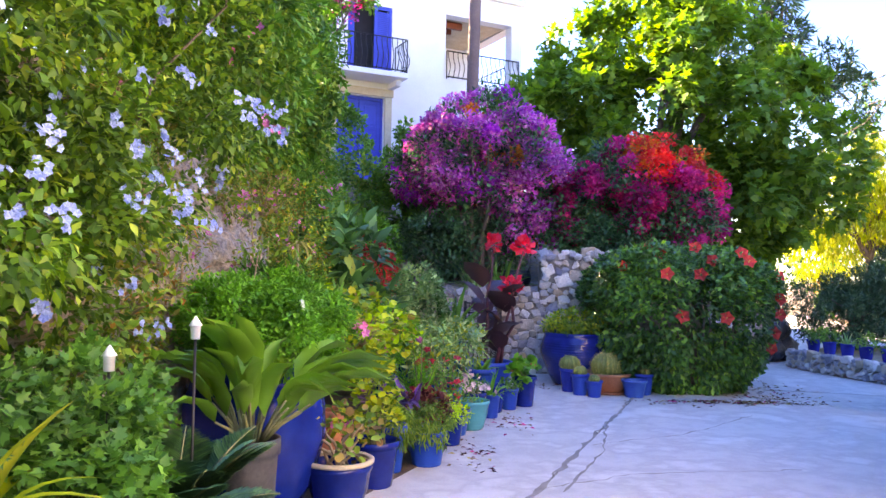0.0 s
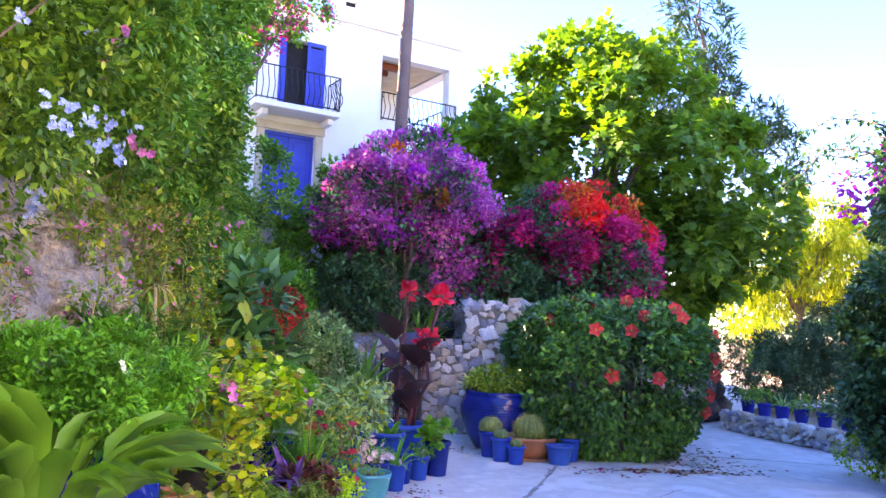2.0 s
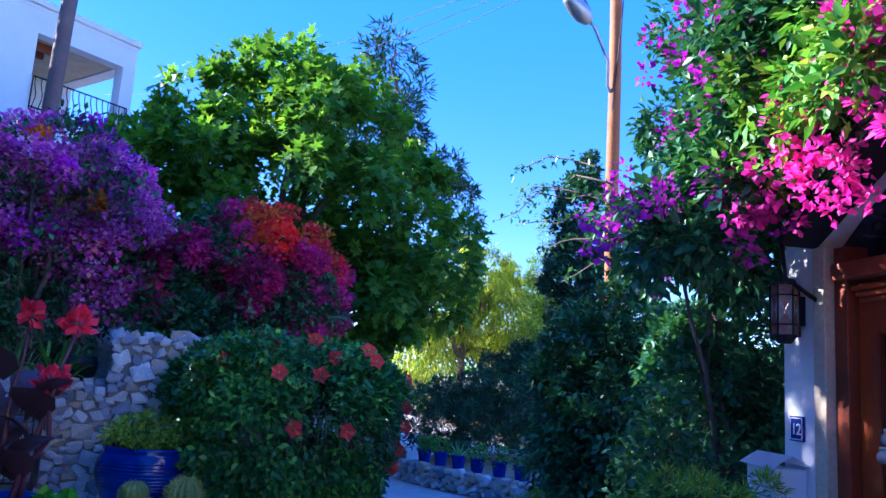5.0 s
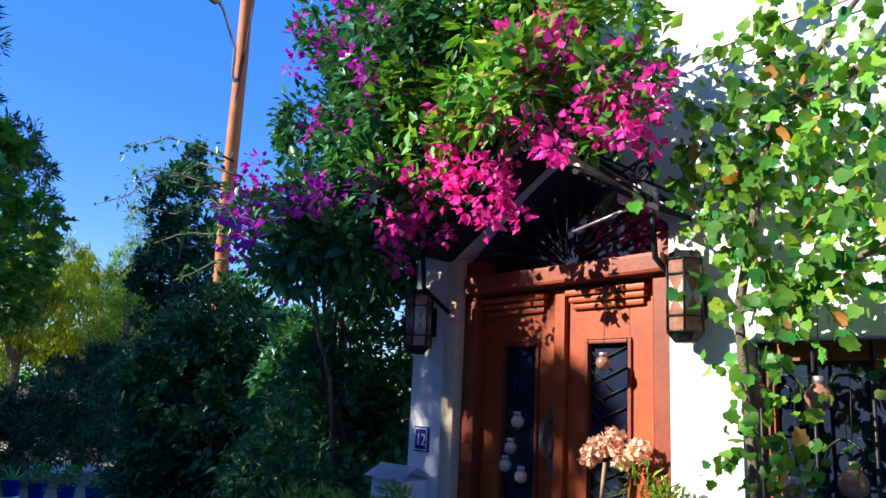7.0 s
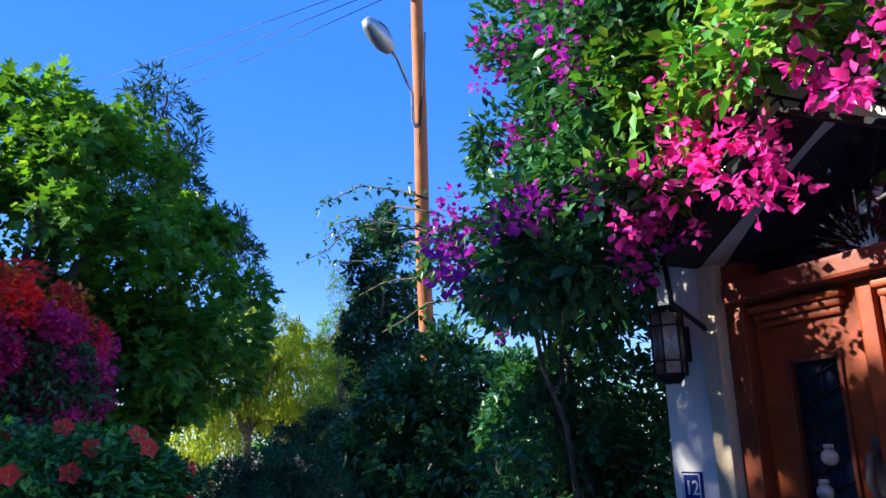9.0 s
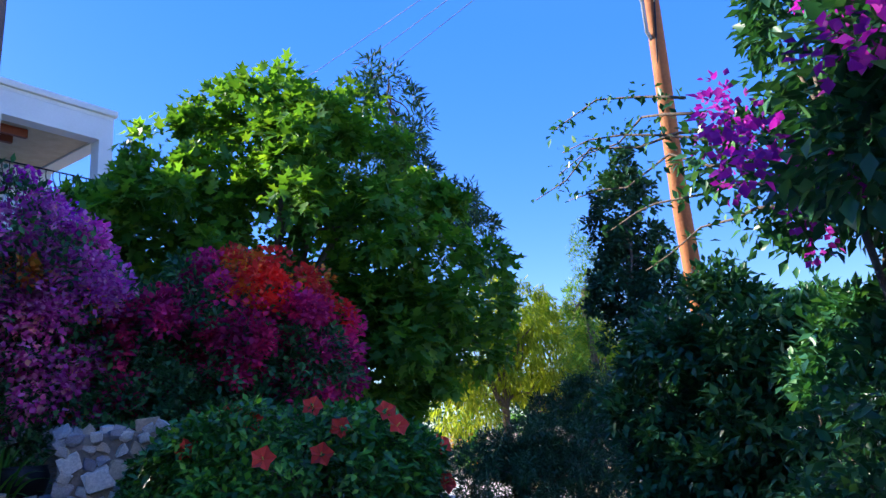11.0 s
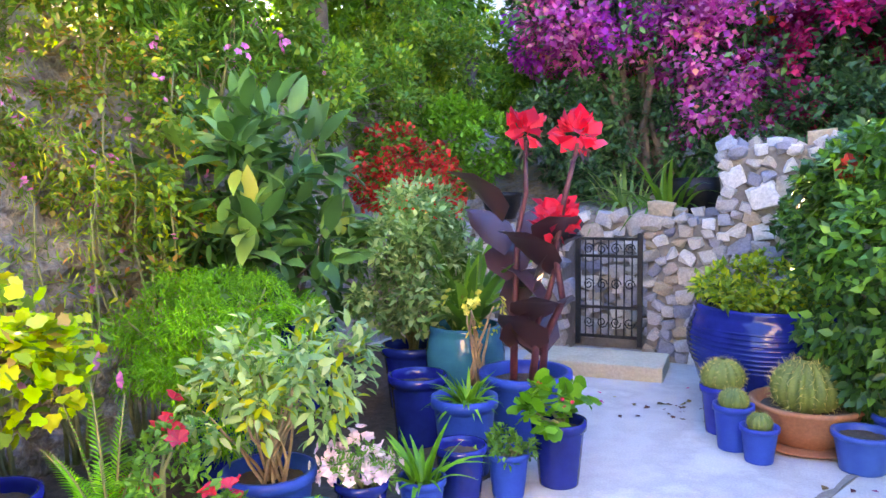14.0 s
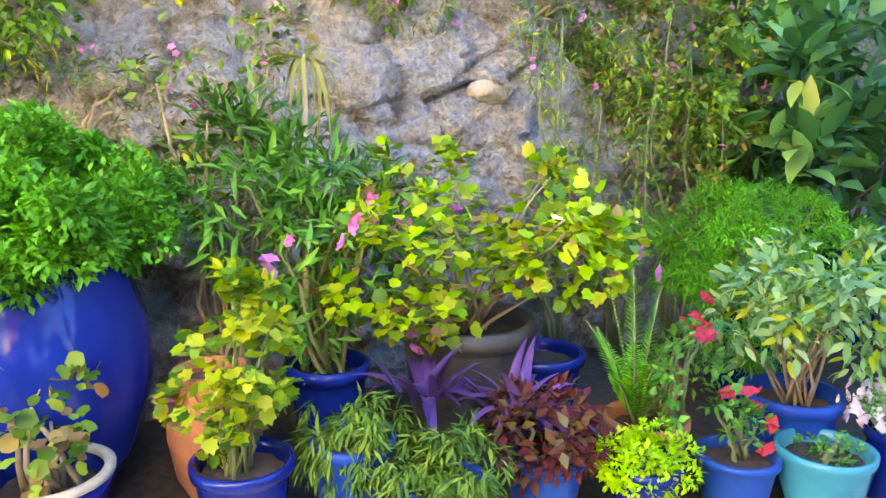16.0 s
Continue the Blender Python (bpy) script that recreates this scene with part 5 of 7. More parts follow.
# ---- more trees and climbers ----
CLUSTERS = [(3.27, 3.77, 3.09), (3.25, 3.73, 2.94), (3.31, 3.89, 2.93), (3.43, 4.23, 2.94), (3.42, 4.21, 2.69), (3.38, 4.09, 2.53), (3.35, 4.01, 2.4), (3.4, 4.15, 2.48), (3.5, 4.43, 2.57), (3.57, 4.63, 2.59), (3.57, 4.64, 2.42), (3.54, 4.55, 2.31), (3.12, 3.36, 2.75), (3.14, 3.42, 2.67), (3.17, 3.5, 2.59), (3.23, 3.66, 2.62), (3.11, 3.31, 2.6), (3.25, 3.74, 3.02)]
VIOLETS = [(3.71, 4.94, 3.47), (3.65, 4.76, 3.45), (3.7, 4.91, 3.16), (3.63, 4.71, 3.22), (3.96, 5.64, 3.76), (3.9, 5.49, 3.17), (4.09, 6.04, 2.87), (4.23, 6.42, 2.97), (4.01, 5.8, 2.65), (4.09, 6.03, 2.43), (3.66, 4.8, 2.57), (3.7, 4.92, 2.69), (3.79, 5.18, 3.86), (3.42, 5.0, 2.5), (3.3, 5.15, 2.32), (3.52, 4.85, 2.55)]


def arbor():
    rng = np.random.default_rng(61)
    t = thing("bougainvillea", "bougainvillea over the cottage door with hot pink bracts", "bougainvillea")
    # the last three blobs are added to shade the left door leaf
    blobs = [(4.4, 5.45, 3.05, 0.5, 0.65, 0.65), (4.35, 5.1, 3.75, 0.4, 0.6, 0.55), (4.55, 6.1, 2.75, 0.4, 0.6, 0.4), (3.85, 4.75, 3.2, 0.35, 0.5, 0.4), (3.65, 4.3, 3.5, 0.35, 0.6, 0.35), (3.75, 4.75, 2.72, 0.25, 0.35, 0.22), (4.35, 5.3, 2.45, 0.3, 0.5, 0.3), (4.4, 5.75, 3.9, 0.3, 0.4, 0.45), (3.75, 4.85, 2.7, 0.25, 0.3, 0.28), (3.55, 4.95, 2.45, 0.25, 0.28, 0.2), (3.4, 5.1, 2.34, 0.17, 0.22, 0.14)]
    n = 22000
    P, D, U, C, d, own = clumps(rng, blobs, 270, 0.17, n, 0.3, 0.2, 0.2)
    leaves("foliage", P, D, U, 0.08 * rng.uniform(0.6, 1.3, n), LEAF, G["dark"], t)
    # brighter leaves over the hood, sunlight put into their colour
    n = 4200
    P, D, U, C2, d, own = clumps(rng, [(3.4, 4.05, 2.95, 0.22, 0.5, 0.3), (3.25, 3.6, 2.85, 0.2, 0.4, 0.25), (3.55, 4.5, 2.8, 0.18, 0.3, 0.3), (3.5, 4.2, 3.3, 0.25, 0.5, 0.25)], 90, 0.12, n, 0.3, 0.2, 0.2)
    leaves("sunlit_foliage", P, D, U, 0.072 * rng.uniform(0.6, 1.3, n), LEAF, [G["vine"], G["green"]], t, idx=rng.choice(2, n))
    for pts, mat, rad, cnt in ((CLUSTERS, "magenta", 0.085, 95), (VIOLETS, "violet", 0.14, 120)):
        for c in pts:
            k = 5
            cc = np.array(c) + rng.normal(size=(k, 3)) * rad * 0.85
            o = rng.integers(0, k, cnt)
            e = sphere_dirs(rng, cnt)
            leaves("bract", cc[o] + e * rad * 0.6 * rng.uniform(0.4, 1, (cnt, 1)), e + rng.normal(size=(cnt, 3)) * 0.4, e + np.array([0, 0, 0.6]), 0.043 * rng.uniform(0.7, 1.3, cnt), BRACT, G[mat], t, kind="stuff")
    bm = bmesh.new()
    for k in range(9):
        limb_bm(bm, rng, (4.75 + rng.normal() * 0.06, 5.7 + rng.normal() * 0.06, 0.0), Vector(min((C[rng.integers(0, len(C))] for _ in range(6)), key=lambda q: -q[1])), 0.03, 0.008, 0.02, 6)
    # long bare shoots that reach out over the lane
    for k in range(7):
        a = Vector((4.25, 6.0 + 0.1 * k, 2.4 + 0.13 * k))
        limb_bm(bm, rng, a, a + Vector((-0.15 - 0.08 * k % 0.4, 0.9 + 0.1 * (k % 3), -0.1 + 0.12 * (k % 4))), 0.01, 0.003, 0.1, 5)
    part("stem", bm, M["bark"], t)["kind"] = "stuff"
    n = 420
    s = rng.uniform(0, 1, n)
    k = rng.integers(0, 7, n)
    P = np.stack([4.25 + s * (-0.15 - (0.08 * k) % 0.4), 6.0 + 0.1 * k + s * (0.9 + 0.1 * (k % 3)), 2.4 + 0.13 * k + s * (-0.1 + 0.12 * (k % 4)) + 0.1 * np.sin(np.pi * s)], 1) + rng.normal(size=(n, 3)) * 0.03
    leaves("shoot_leaf", P, rng.normal(size=(n, 3)) + np.array([0, 0, -0.5]), np.tile([0, 0, 1.0], (n, 1)) + rng.normal(size=(n, 3)) * 0.4, 0.06 * rng.uniform(0.6, 1.2, n), LEAF, G["dark"], t, kind="stuff")


arbor()


def grapevine():
    rng = np.random.default_rng(62)
    t = thing("grapevine", "leafy green grapevine trained over the white cottage wall", "climber")
    n = 1500
    base = []
    for c, r, k in (((1.85, -0.2, 2.5), (0.25, 0.1, 0.25), 190), ((1.52, -0.2, 2.35), (0.12, 0.08, 0.3), 90), ((2.4, -0.25, 2.6), (0.4, 0.15, 0.25), 300), ((1.8, -0.2, 1.95), (0.14, 0.08, 0.25), 110), ((2.35, -0.25, 2.05), (0.35, 0.15, 0.2), 240), ((1.72, -0.2, 1.4), (0.14, 0.07, 0.22), 70), ((2.9, -0.3, 2.4), (0.35, 0.2, 0.5), 420), ((1.75, -0.15, 2.95), (0.05, 0.04, 0.25), 45), ((2.35, -0.15, 3.0), (0.06, 0.04, 0.3), 50), ((2.75, -0.15, 3.0), (0.08, 0.05, 0.3), 60)):
        q = rng.normal(size=(k, 3)) * np.array(r) * 0.75 + np.array(c)
        base.append(q)
    L = np.concatenate(base)
    L = np.concatenate([L, L[rng.random(len(L)) < 0.95] + rng.normal(size=(1, 3)) * 0.02])
    L = L + rng.normal(size=L.shape) * 0.03
    L[:, 1] = np.minimum(L[:, 1], -0.03)
    P = np.array([COT @ Vector(v) for v in L])
    n = len(P)
    out = np.array((COT.to_3x3() @ Vector((0, -1, 0))))
    D = rng.normal(size=(n, 3)) * 0.6 + np.array([0, 0, -0.6])
    leaves("foliage", P, D, out + rng.normal(size=(n, 3)) * 0.9 + np.array([0, 0, 0.4]), 0.05 * rng.uniform(0.5, 1.4, n), VINE_LEAF, [G["fig"], G["rust"], G["hedge"], G["plumbago"]], t, idx=rng.choice(4, n, p=[0.3, 0.04, 0.26, 0.4]))
    bm = bmesh.new()
    tube_bm(bm, [cot(1.62, -0.12, 0), cot(1.66, -0.14, 1.0), cot(1.6, -0.15, 1.9), cot(1.75, -0.15, 2.6), cot(2.6, -0.2, 2.75), cot(3.2, -0.2, 2.8)], 0.018, 7)
    tube_bm(bm, [cot(1.6, -0.15, 1.9), cot(2.2, -0.2, 2.1), cot(3.0, -0.2, 2.2)], 0.012, 6)
    tube_bm(bm, [cot(1.75, -0.15, 2.6), cot(2.1, -0.1, 3.0), cot(2.2, -0.1, 3.3)], 0.01, 6)
    tube_bm(bm, [cot(1.2, -0.05, 2.95), cot(3.5, -0.05, 3.0)], 0.004, 5)
    part("stem", bm, M["bark"], t)["kind"] = "stuff"


grapevine()
tree("conifer", "dark blue-green cedar behind the lane", (9.0, 12.8, 0), (9.0, 12.8, 4.6), 0.1, [(9.0, 12.8, 4.2, 0.5, 0.5, 1.1), (9.0, 12.7, 3.2, 0.7, 0.7, 0.9), (9.0, 12.8, 5.2, 0.22, 0.22, 0.5)], 170, 0.17, 14000, 0.1, LEAF, G["pine"], 71, 10)
tree("conifer", "slim pointed green cypress among the trees", (15.2, 22.5, 0), (15.2, 22.5, 5.5), 0.14, [(15.2, 22.5, 3.4, 0.75, 0.75, 2.4), (15.2, 22.5, 5.6, 0.4, 0.4, 1.3), (15.2, 22.5, 6.9, 0.14, 0.14, 0.8)], 150, 0.28, 7000, 0.16, NARROW, G["vine"], 72, 6)
tree("pine_tree", "tall dark pine standing behind the fig tree", (8.8, 21.5, 1.0), (8.8, 21.5, 9.0), 0.2, [(8.2, 21.2, 8.0, 1.3, 1.0, 1.6), (8.8, 21.5, 9.6, 0.8, 0.8, 1.0), (9.8, 21.2, 7.4, 1.1, 1.0, 0.6), (10.4, 21, 6.2, 1.2, 1.0, 0.7), (8.3, 21.3, 10.6, 0.4, 0.4, 0.6)], 120, 0.4, 7000, 0.28, NARROW, G["pine"], 73, 12)
tree("willow_tree", "pale yellow-green drooping pepper tree in sun", (13.6, 25, 0), (13.6, 25, 3.0), 0.16, [(13.4, 25, 4.3, 2.1, 1.6, 1.9), (12.2, 25, 3.2, 1.0, 0.9, 1.9), (15.0, 25, 3.8, 1.7, 1.4, 1.6)], 170, 0.45, 16000, 0.26, NARROW, G["willow"], 74, 10, 1.2)
tree("willow_tree", "pale yellow-green drooping pepper tree in sun", (17.2, 26, 0), (17.2, 26, 2.5), 0.16, [(17.0, 26, 3.7, 2.0, 1.5, 1.9), (18.8, 26.5, 3.2, 1.7, 1.3, 1.7)], 150, 0.45, 14000, 0.26, NARROW, G["willow"], 75, 8, 1.0)
tree("pine_tree", "low dark spreading pine behind the garden wall", (6.9, 13.0, 0.2), (6.8, 13.0, 0.9), 0.07, [(6.5, 12.9, 0.85, 0.9, 0.8, 0.45), (7.5, 13.0, 1.0, 0.9, 0.8, 0.5), (7.0, 13.0, 1.25, 0.6, 0.6, 0.35)], 200, 0.17, 26000, 0.09, NARROW, G["pine"], 76, 8)
tree("pine_tree", "dark green pine beside the lane", (9.2, 15.0, 0), (9.2, 15.0, 1.2), 0.08, [(9.4, 15.0, 1.3, 1.0, 0.9, 0.9), (10.6, 15.5, 1.4, 1.0, 0.9, 1.0)], 200, 0.2, 20000, 0.12, NARROW, G["pine"], 77, 8)
tree("bay_tree", "dense dark green tree beside the house steps", (-2.9, 16.0, 2.4), (-2.9, 16.0, 3.4), 0.1, [(-2.75, 16.6, 4.1, 0.8, 0.9, 0.95), (-3.6, 15.9, 4.2, 1.0, 1.0, 1.3), (-3.3, 14.8, 3.6, 0.8, 0.8, 0.8), (-4.4, 15.0, 5.0, 1.2, 1.2, 1.5), (-4.0, 13.4, 4.4, 1.1, 1.1, 1.5)], 300, 0.26, 27000, 0.12, LEAF, G["green"], 78, 8)
tree("bay_tree", "dark green shrub behind the purple bougainvillea", (-0.9, 14.0, 2.0), (-0.9, 14.0, 2.6), 0.07, [(-0.85, 13.9, 3.3, 0.6, 0.6, 0.65), (-0.4, 14.2, 3.0, 0.6, 0.6, 0.8), (-1.0, 13.4, 2.4, 0.5, 0.5, 0.5)], 120, 0.2, 9000, 0.11, LEAF, G["green"], 79, 5)
bougainvillea("bougainvillea", "bougainvillea with magenta bracts hanging over the house corner",
              [(-2.6, 14.4, 7.0, 1.0, 0.8, 0.7), (-1.7, 14.3, 7.1, 0.6, 0.6, 0.45), (-3.4, 14.2, 6.3, 1.0, 0.8, 0.9)], 120, 0.25, 9000, 2600, 23, ["magenta", "crimson"], [0.6, 0.4], (-3.6, 14.5, 2.6))
# mostly unseen tree, added to keep the drive in shade
tree("shade_tree", "broad dense green tree added upslope to shade the drive", (-5.0, 8.0, 3.6), (-5.0, 8.0, 5.2), 0.22, [(-4.0, 7.5, 5.0, 1.3, 2.2, 0.9), (-3.9, 10.5, 5.0, 1.3, 2.0, 1.2), (-4.2, 4.0, 5.0, 1.4, 2.2, 0.9), (-4.4, 0.5, 5.2, 1.6, 2.2, 1.0), (-3.4, 11.8, 4.6, 1.0, 1.2, 1.2)], 330, 0.4, 24000, 0.16, LEAF, G["green"], 80, 14)


# crown placed to shade the left door leaf; last two blobs added for it
tree("shade_tree", "tall dark green tree with crown added to shade the cottage door", (-2.9, 11.8, 2.4), (-2.8, 11.6, 4.2), 0.14, [(-2.75, 11.5, 4.9, 0.85, 1.0, 1.3), (-2.5, 11.2, 6.2, 0.7, 0.8, 0.9), (-3.0, 11.3, 5.6, 0.8, 0.9, 1.45), (-2.57, 9.8, 5.75, 0.4, 0.27, 1.05), (-2.5, 9.85, 5.4, 0.3, 0.2, 0.7)], 280, 0.22, 32000, 0.1, LEAF, G["green"], 83, 10)
shrub("dark_shrub", "dense dark shrub filling the gap beside the cottage", "shrub", (4.75, 6.0, 0.0), [(4.75, 6.0, 1.0, 0.5, 0.65, 1.0), (4.85, 5.6, 1.7, 0.4, 0.5, 0.6)], 170, 0.16, 15000, 0.075, LEAF, G["dark"], 84, None, 0, 0.01, 8, "bark")
shrub("dark_shrub", "shady evergreen shrub under the purple bougainvillea", "shrub", (0.0, 12.3, 1.1), [(-0.2, 12.3, 1.95, 0.6, 0.5, 0.6), (0.7, 12.45, 1.9, 0.6, 0.45, 0.45)], 150, 0.16, 13000, 0.08, LEAF, G["dark"], 85, None, 0, 0.01, 8, "bark")
shrub("dark_shrub", "shady evergreen shrub under the crimson bougainvillea", "shrub", (2.6, 12.2, 1.1), [(2.5, 12.0, 1.75, 1.0, 0.5, 0.5)], 150, 0.16, 11000, 0.08, LEAF, G["dark"], 86, None, 0, 0.01, 8, "bark")


def far_wood():
    rng = np.random.default_rng(81)
    blobs = [(10 + 3.2 * k + rng.uniform(-1, 1), 34 + rng.uniform(-3, 6) - 0.9 * k, 1.6 + rng.uniform(0, 0.8), 2.4, 1.8, 1.8 + rng.uniform(0, 0.9)) for k in range(14)] + [(11 + rng.uniform(0, 8), 18 + k * 1.6, 0.9, 1.2, 1.0, 1.1) for k in range(5)]
    P, D, U, C, d, own = clumps(rng, blobs, 500, 0.5, 24000, 0.2)
    leaves("far_wood", P, D, U, 0.3 * rng.uniform(0.6, 1.2, 24000), LEAF, [G["green"], G["pine"], G["rust"]], None, idx=rng.choice(3, 500, p=[0.45, 0.47, 0.08])[own])
    tagged(bpy.data.objects["far_wood"], "belt of dark green trees and scrub beyond the lane", "woodland", kind="stuff")


far_wood()


def sacks():
    rng = np.random.default_rng(82)
    for k, (x, y, z, s) in enumerate(((5.15, 13.0, 0, 0.3), (5.45, 13.3, 0, 0.34), (5.3, 13.5, 0.28, 0.3), (5.75, 13.6, 0.0, 0.36), (5.65, 13.5, 0.36, 0.3), (4.95, 12.75, 0, 0.22))):
        bm = bmesh.new()
        bmesh.ops.create_icosphere(bm, subdivisions=3, radius=s)
        for v in bm.verts:
            v.co *= 1 + 0.22 * noise.noise(v.co * 6 + Vector((k * 9, 0, 0)))
            v.co.z = max(v.co.z * 0.75, -s * 0.55)
        o = part("rubbish_sack", bm, M["sack"], None, "", True)
        o.location = (x, y, z + s * 0.55)
        tagged(o, "full black plastic sack heaped beside the lane", "sack", "heap of black sacks")


sacks()


# ---- pots ----
def pot(x, y, r, h, mat, label, style="taper", z=0.0, soil=True, rim=None, group="blue pots on the drive"):
    t = thing("plant_pot", label, "plant pot", pose(x, y, z), group)
    if style == "taper":
        prof = [(0, 0), (r * 0.7, 0), (r * 0.72, 0.01), (r * 0.9, h * 0.82), (r * 0.91, h * 0.86), (r, h * 0.87), (r * 1.01, h * 0.93), (r, h), (r * 0.88, h), (r * 0.86, h * 0.9), (r * 0.8, h * 0.8)]
    elif style == "belly":
        prof = [(0, 0), (r * 0.7, 0), (r * 0.74, 0.015), (r * 0.95, h * 0.25), (r * 1.12, h * 0.6), (r * 1.12, h * 0.72), (r * 1.03, h * 0.9), (r * 1.0, h * 0.93), (r * 1.03, h * 0.97), (r * 1.0, h), (r * 0.88, h), (r * 0.86, h * 0.92), (r * 0.9, h * 0.8)]
    elif style == "egg":
        prof = [(0, 0), (r * 0.55, 0), (r * 0.6, 0.015), (r * 0.85, h * 0.2), (r * 1.0, h * 0.5), (r * 0.98, h * 0.7), (r * 0.85, h * 0.9), (r * 0.78, h * 0.96), (r * 0.8, h), (r * 0.7, h), (r * 0.68, h * 0.92), (r * 0.75, h * 0.85)]
    else:
        prof = [(0, 0), (r * 0.6, 0), (r * 0.66, 0.012), (r * 0.86, h * 0.5), (r * 0.95, h * 0.85), (r * 1.0, h * 0.9), (r * 1.0, h), (r * 0.9, h), (r * 0.88, h * 0.9), (r * 0.8, h * 0.78)]
    lathe("body", prof, M[mat], t, 36)
    rr = prof[-1][0] * 0.99
    zz = prof[-1][1] + h * 0.04
    if rim:
        lathe("rim", [(r * 0.87, h + 0.002), (r * 1.03, h + 0.002), (r * 1.04, h + 0.02), (r * 0.96, h + 0.028), (r * 0.87, h + 0.02)], M[rim], t, 36)
    if soil:
        bm = bmesh.new()
        bmesh.ops.create_grid(bm, x_segments=9, y_segments=9, size=1.0)
        for v in bm.verts:
            a, b = v.co.x, v.co.y
            v.co = Vector((a * math.sqrt(1 - b * b / 2) * rr, b * math.sqrt(1 - a * a / 2) * rr, zz + 0.012 * noise.noise(Vector((a * 4 + x * 9, b * 4, y)))))
        part("soil", bm, M["soil"], t, "", True)
    return t


def big_blue():
    t = pot(1.66, 10.0, 0.43, 0.67, "bluedark", "very large dark blue glazed jar with stippled bands", "belly")
    for k in range(9):
        z = 0.3 + k * 0.03
        rr = 0.43 * float(np.interp(z / 0.67, [0.25, 0.6, 0.72, 0.9], [0.95, 1.12, 1.12, 1.03])) + 0.002
        lathe("band", [(rr - 0.003, z - 0.009), (rr + 0.005, z), (rr - 0.003, z + 0.009)], M["bluedark"], t, 90)


big_blue()
POTS = [
    (-0.49, 5.08, 0.17, 0.30, "bluedark", "dark blue glazed pot with a pale rim"), (-0.44, 5.44, 0.15, 0.33, "blueplastic", "bright blue plastic pot"), (-0.16, 5.66, 0.15, 0.25, "blueplastic", "bright blue plastic pot"),
    (-0.21, 6.07, 0.15, 0.25, "wash", "washed blue pot holding dark red rosettes"), (0.0, 6.34, 0.13, 0.25, "bluedark", "dark blue glazed pot"), (0.04, 6.73, 0.15, 0.22, "wash", "washed blue pot with a small rose"),
    (-0.07, 7.12, 0.19, 0.35, "blueplastic", "bright blue painted pot holding sage"), (-0.88, 6.49, 0.19, 0.35, "blueglaze", "dark blue glazed pot"), (-1.0, 5.53, 0.17, 0.4, "blueglaze", "blue glazed pot holding an oleander"),
    (0.24, 7.32, 0.115, 0.28, "bluedark", "dark blue glazed pot with pale pink flowers"), (0.4, 7.55, 0.105, 0.23, "blueplastic", "bright blue pot with grassy leaves"), (0.45, 7.85, 0.125, 0.28, "bluedark", "dark blue glazed pot"),
    (0.62, 8.02, 0.105, 0.22, "blueplastic", "small bright blue pot on a saucer"), (0.8, 8.25, 0.135, 0.32, "bluedark", "dark blue tall pot"), (0.32, 8.2, 0.17, 0.4, "blueplastic", "bright blue pot holding a spurge"),
    (0.47, 8.72, 0.26, 0.42, "blueplastic", "large bright blue tub holding red cannas"), (-0.1, 8.5, 0.17, 0.4, "bluedark", "dark blue glazed pot"), (-0.45, 9.1, 0.2, 0.42, "bluedark", "dark blue pot under a silvery shrub"),
    (-1.15, 8.85, 0.24, 0.6, "bluedark", "dark blue ribbed jar"), (-0.7, 7.6, 0.2, 0.4, "bluedark", "dark blue pot under a feathery fern"),
    (1.46, 9.35, 0.13, 0.28, "blueglaze", "small blue pot holding a barrel cactus"), (1.54, 9.08, 0.11, 0.25, "blueplastic", "small bright blue pot holding a cactus"), (1.68, 8.93, 0.1, 0.19, "blueplastic", "small bright blue square-shouldered pot"), (2.16, 9.0, 0.15, 0.2, "wash", "pale blue glazed pot with a white rim"), (2.32, 9.2, 0.12, 0.25, "blueplastic", "bright blue pot holding a small cactus"),
]
for x, y, r, h, mat, label in POTS:
    pot(x, y, r, h, mat, label)
pot(0.2, 6.98, 0.17, 0.26, "teal", "teal glazed pot with a thick rolled rim", "bowl")
pot(-0.21, 6.52, 0.16, 0.3, "terracotta", "terracotta bowl with a wavy rim", "bowl", group="terracotta pots")
pot(1.9, 9.33, 0.3, 0.22, "terracotta", "wide terracotta bowl holding a golden barrel cactus", "bowl", 0.02, group="terracotta pots")
tagged(lathe("saucer", [(0, 0), (0.26, 0), (0.3, 0.018), (0.28, 0.02), (0, 0.018)], M["terracotta"]), "flat terracotta saucer under the cactus bowl", "saucer").location = (1.9, 9.33, 0)
pot(-0.84, 5.05, 0.17, 0.5, "terracotta", "tall plain terracotta urn with narrow neck", "egg", group="terracotta pots")
pot(-0.89, 6.11, 0.3, 0.55, "metalpot", "large dark weathered metal tub with handles")
pot(-1.14, 4.46, 0.42, 0.91, "blueglaze", "huge glossy cobalt blue round jar", "egg")
pot(-0.64, 4.5, 0.2, 0.29, "bluedark", "dark blue bowl with cream rim and yellow wave", "bowl", rim="cream")
pot(-0.02, 9.0, 0.22, 0.6, "turq", "turquoise stippled glazed jar", "belly")
for k, (x, y, z) in enumerate(((5.76, 12.2, 0.27), (5.84, 11.85, 0.27), (5.93, 11.5, 0.27), (6.02, 11.15, 0.27), (6.12, 10.75, 0.27), (6.23, 10.4, 0.27), (6.34, 10.0, 0.27))):
    pot(x, y, 0.11, 0.19, "blueglaze", "blue plastic pot on the low stone wall", "taper", z, group="blue pots on the wall")


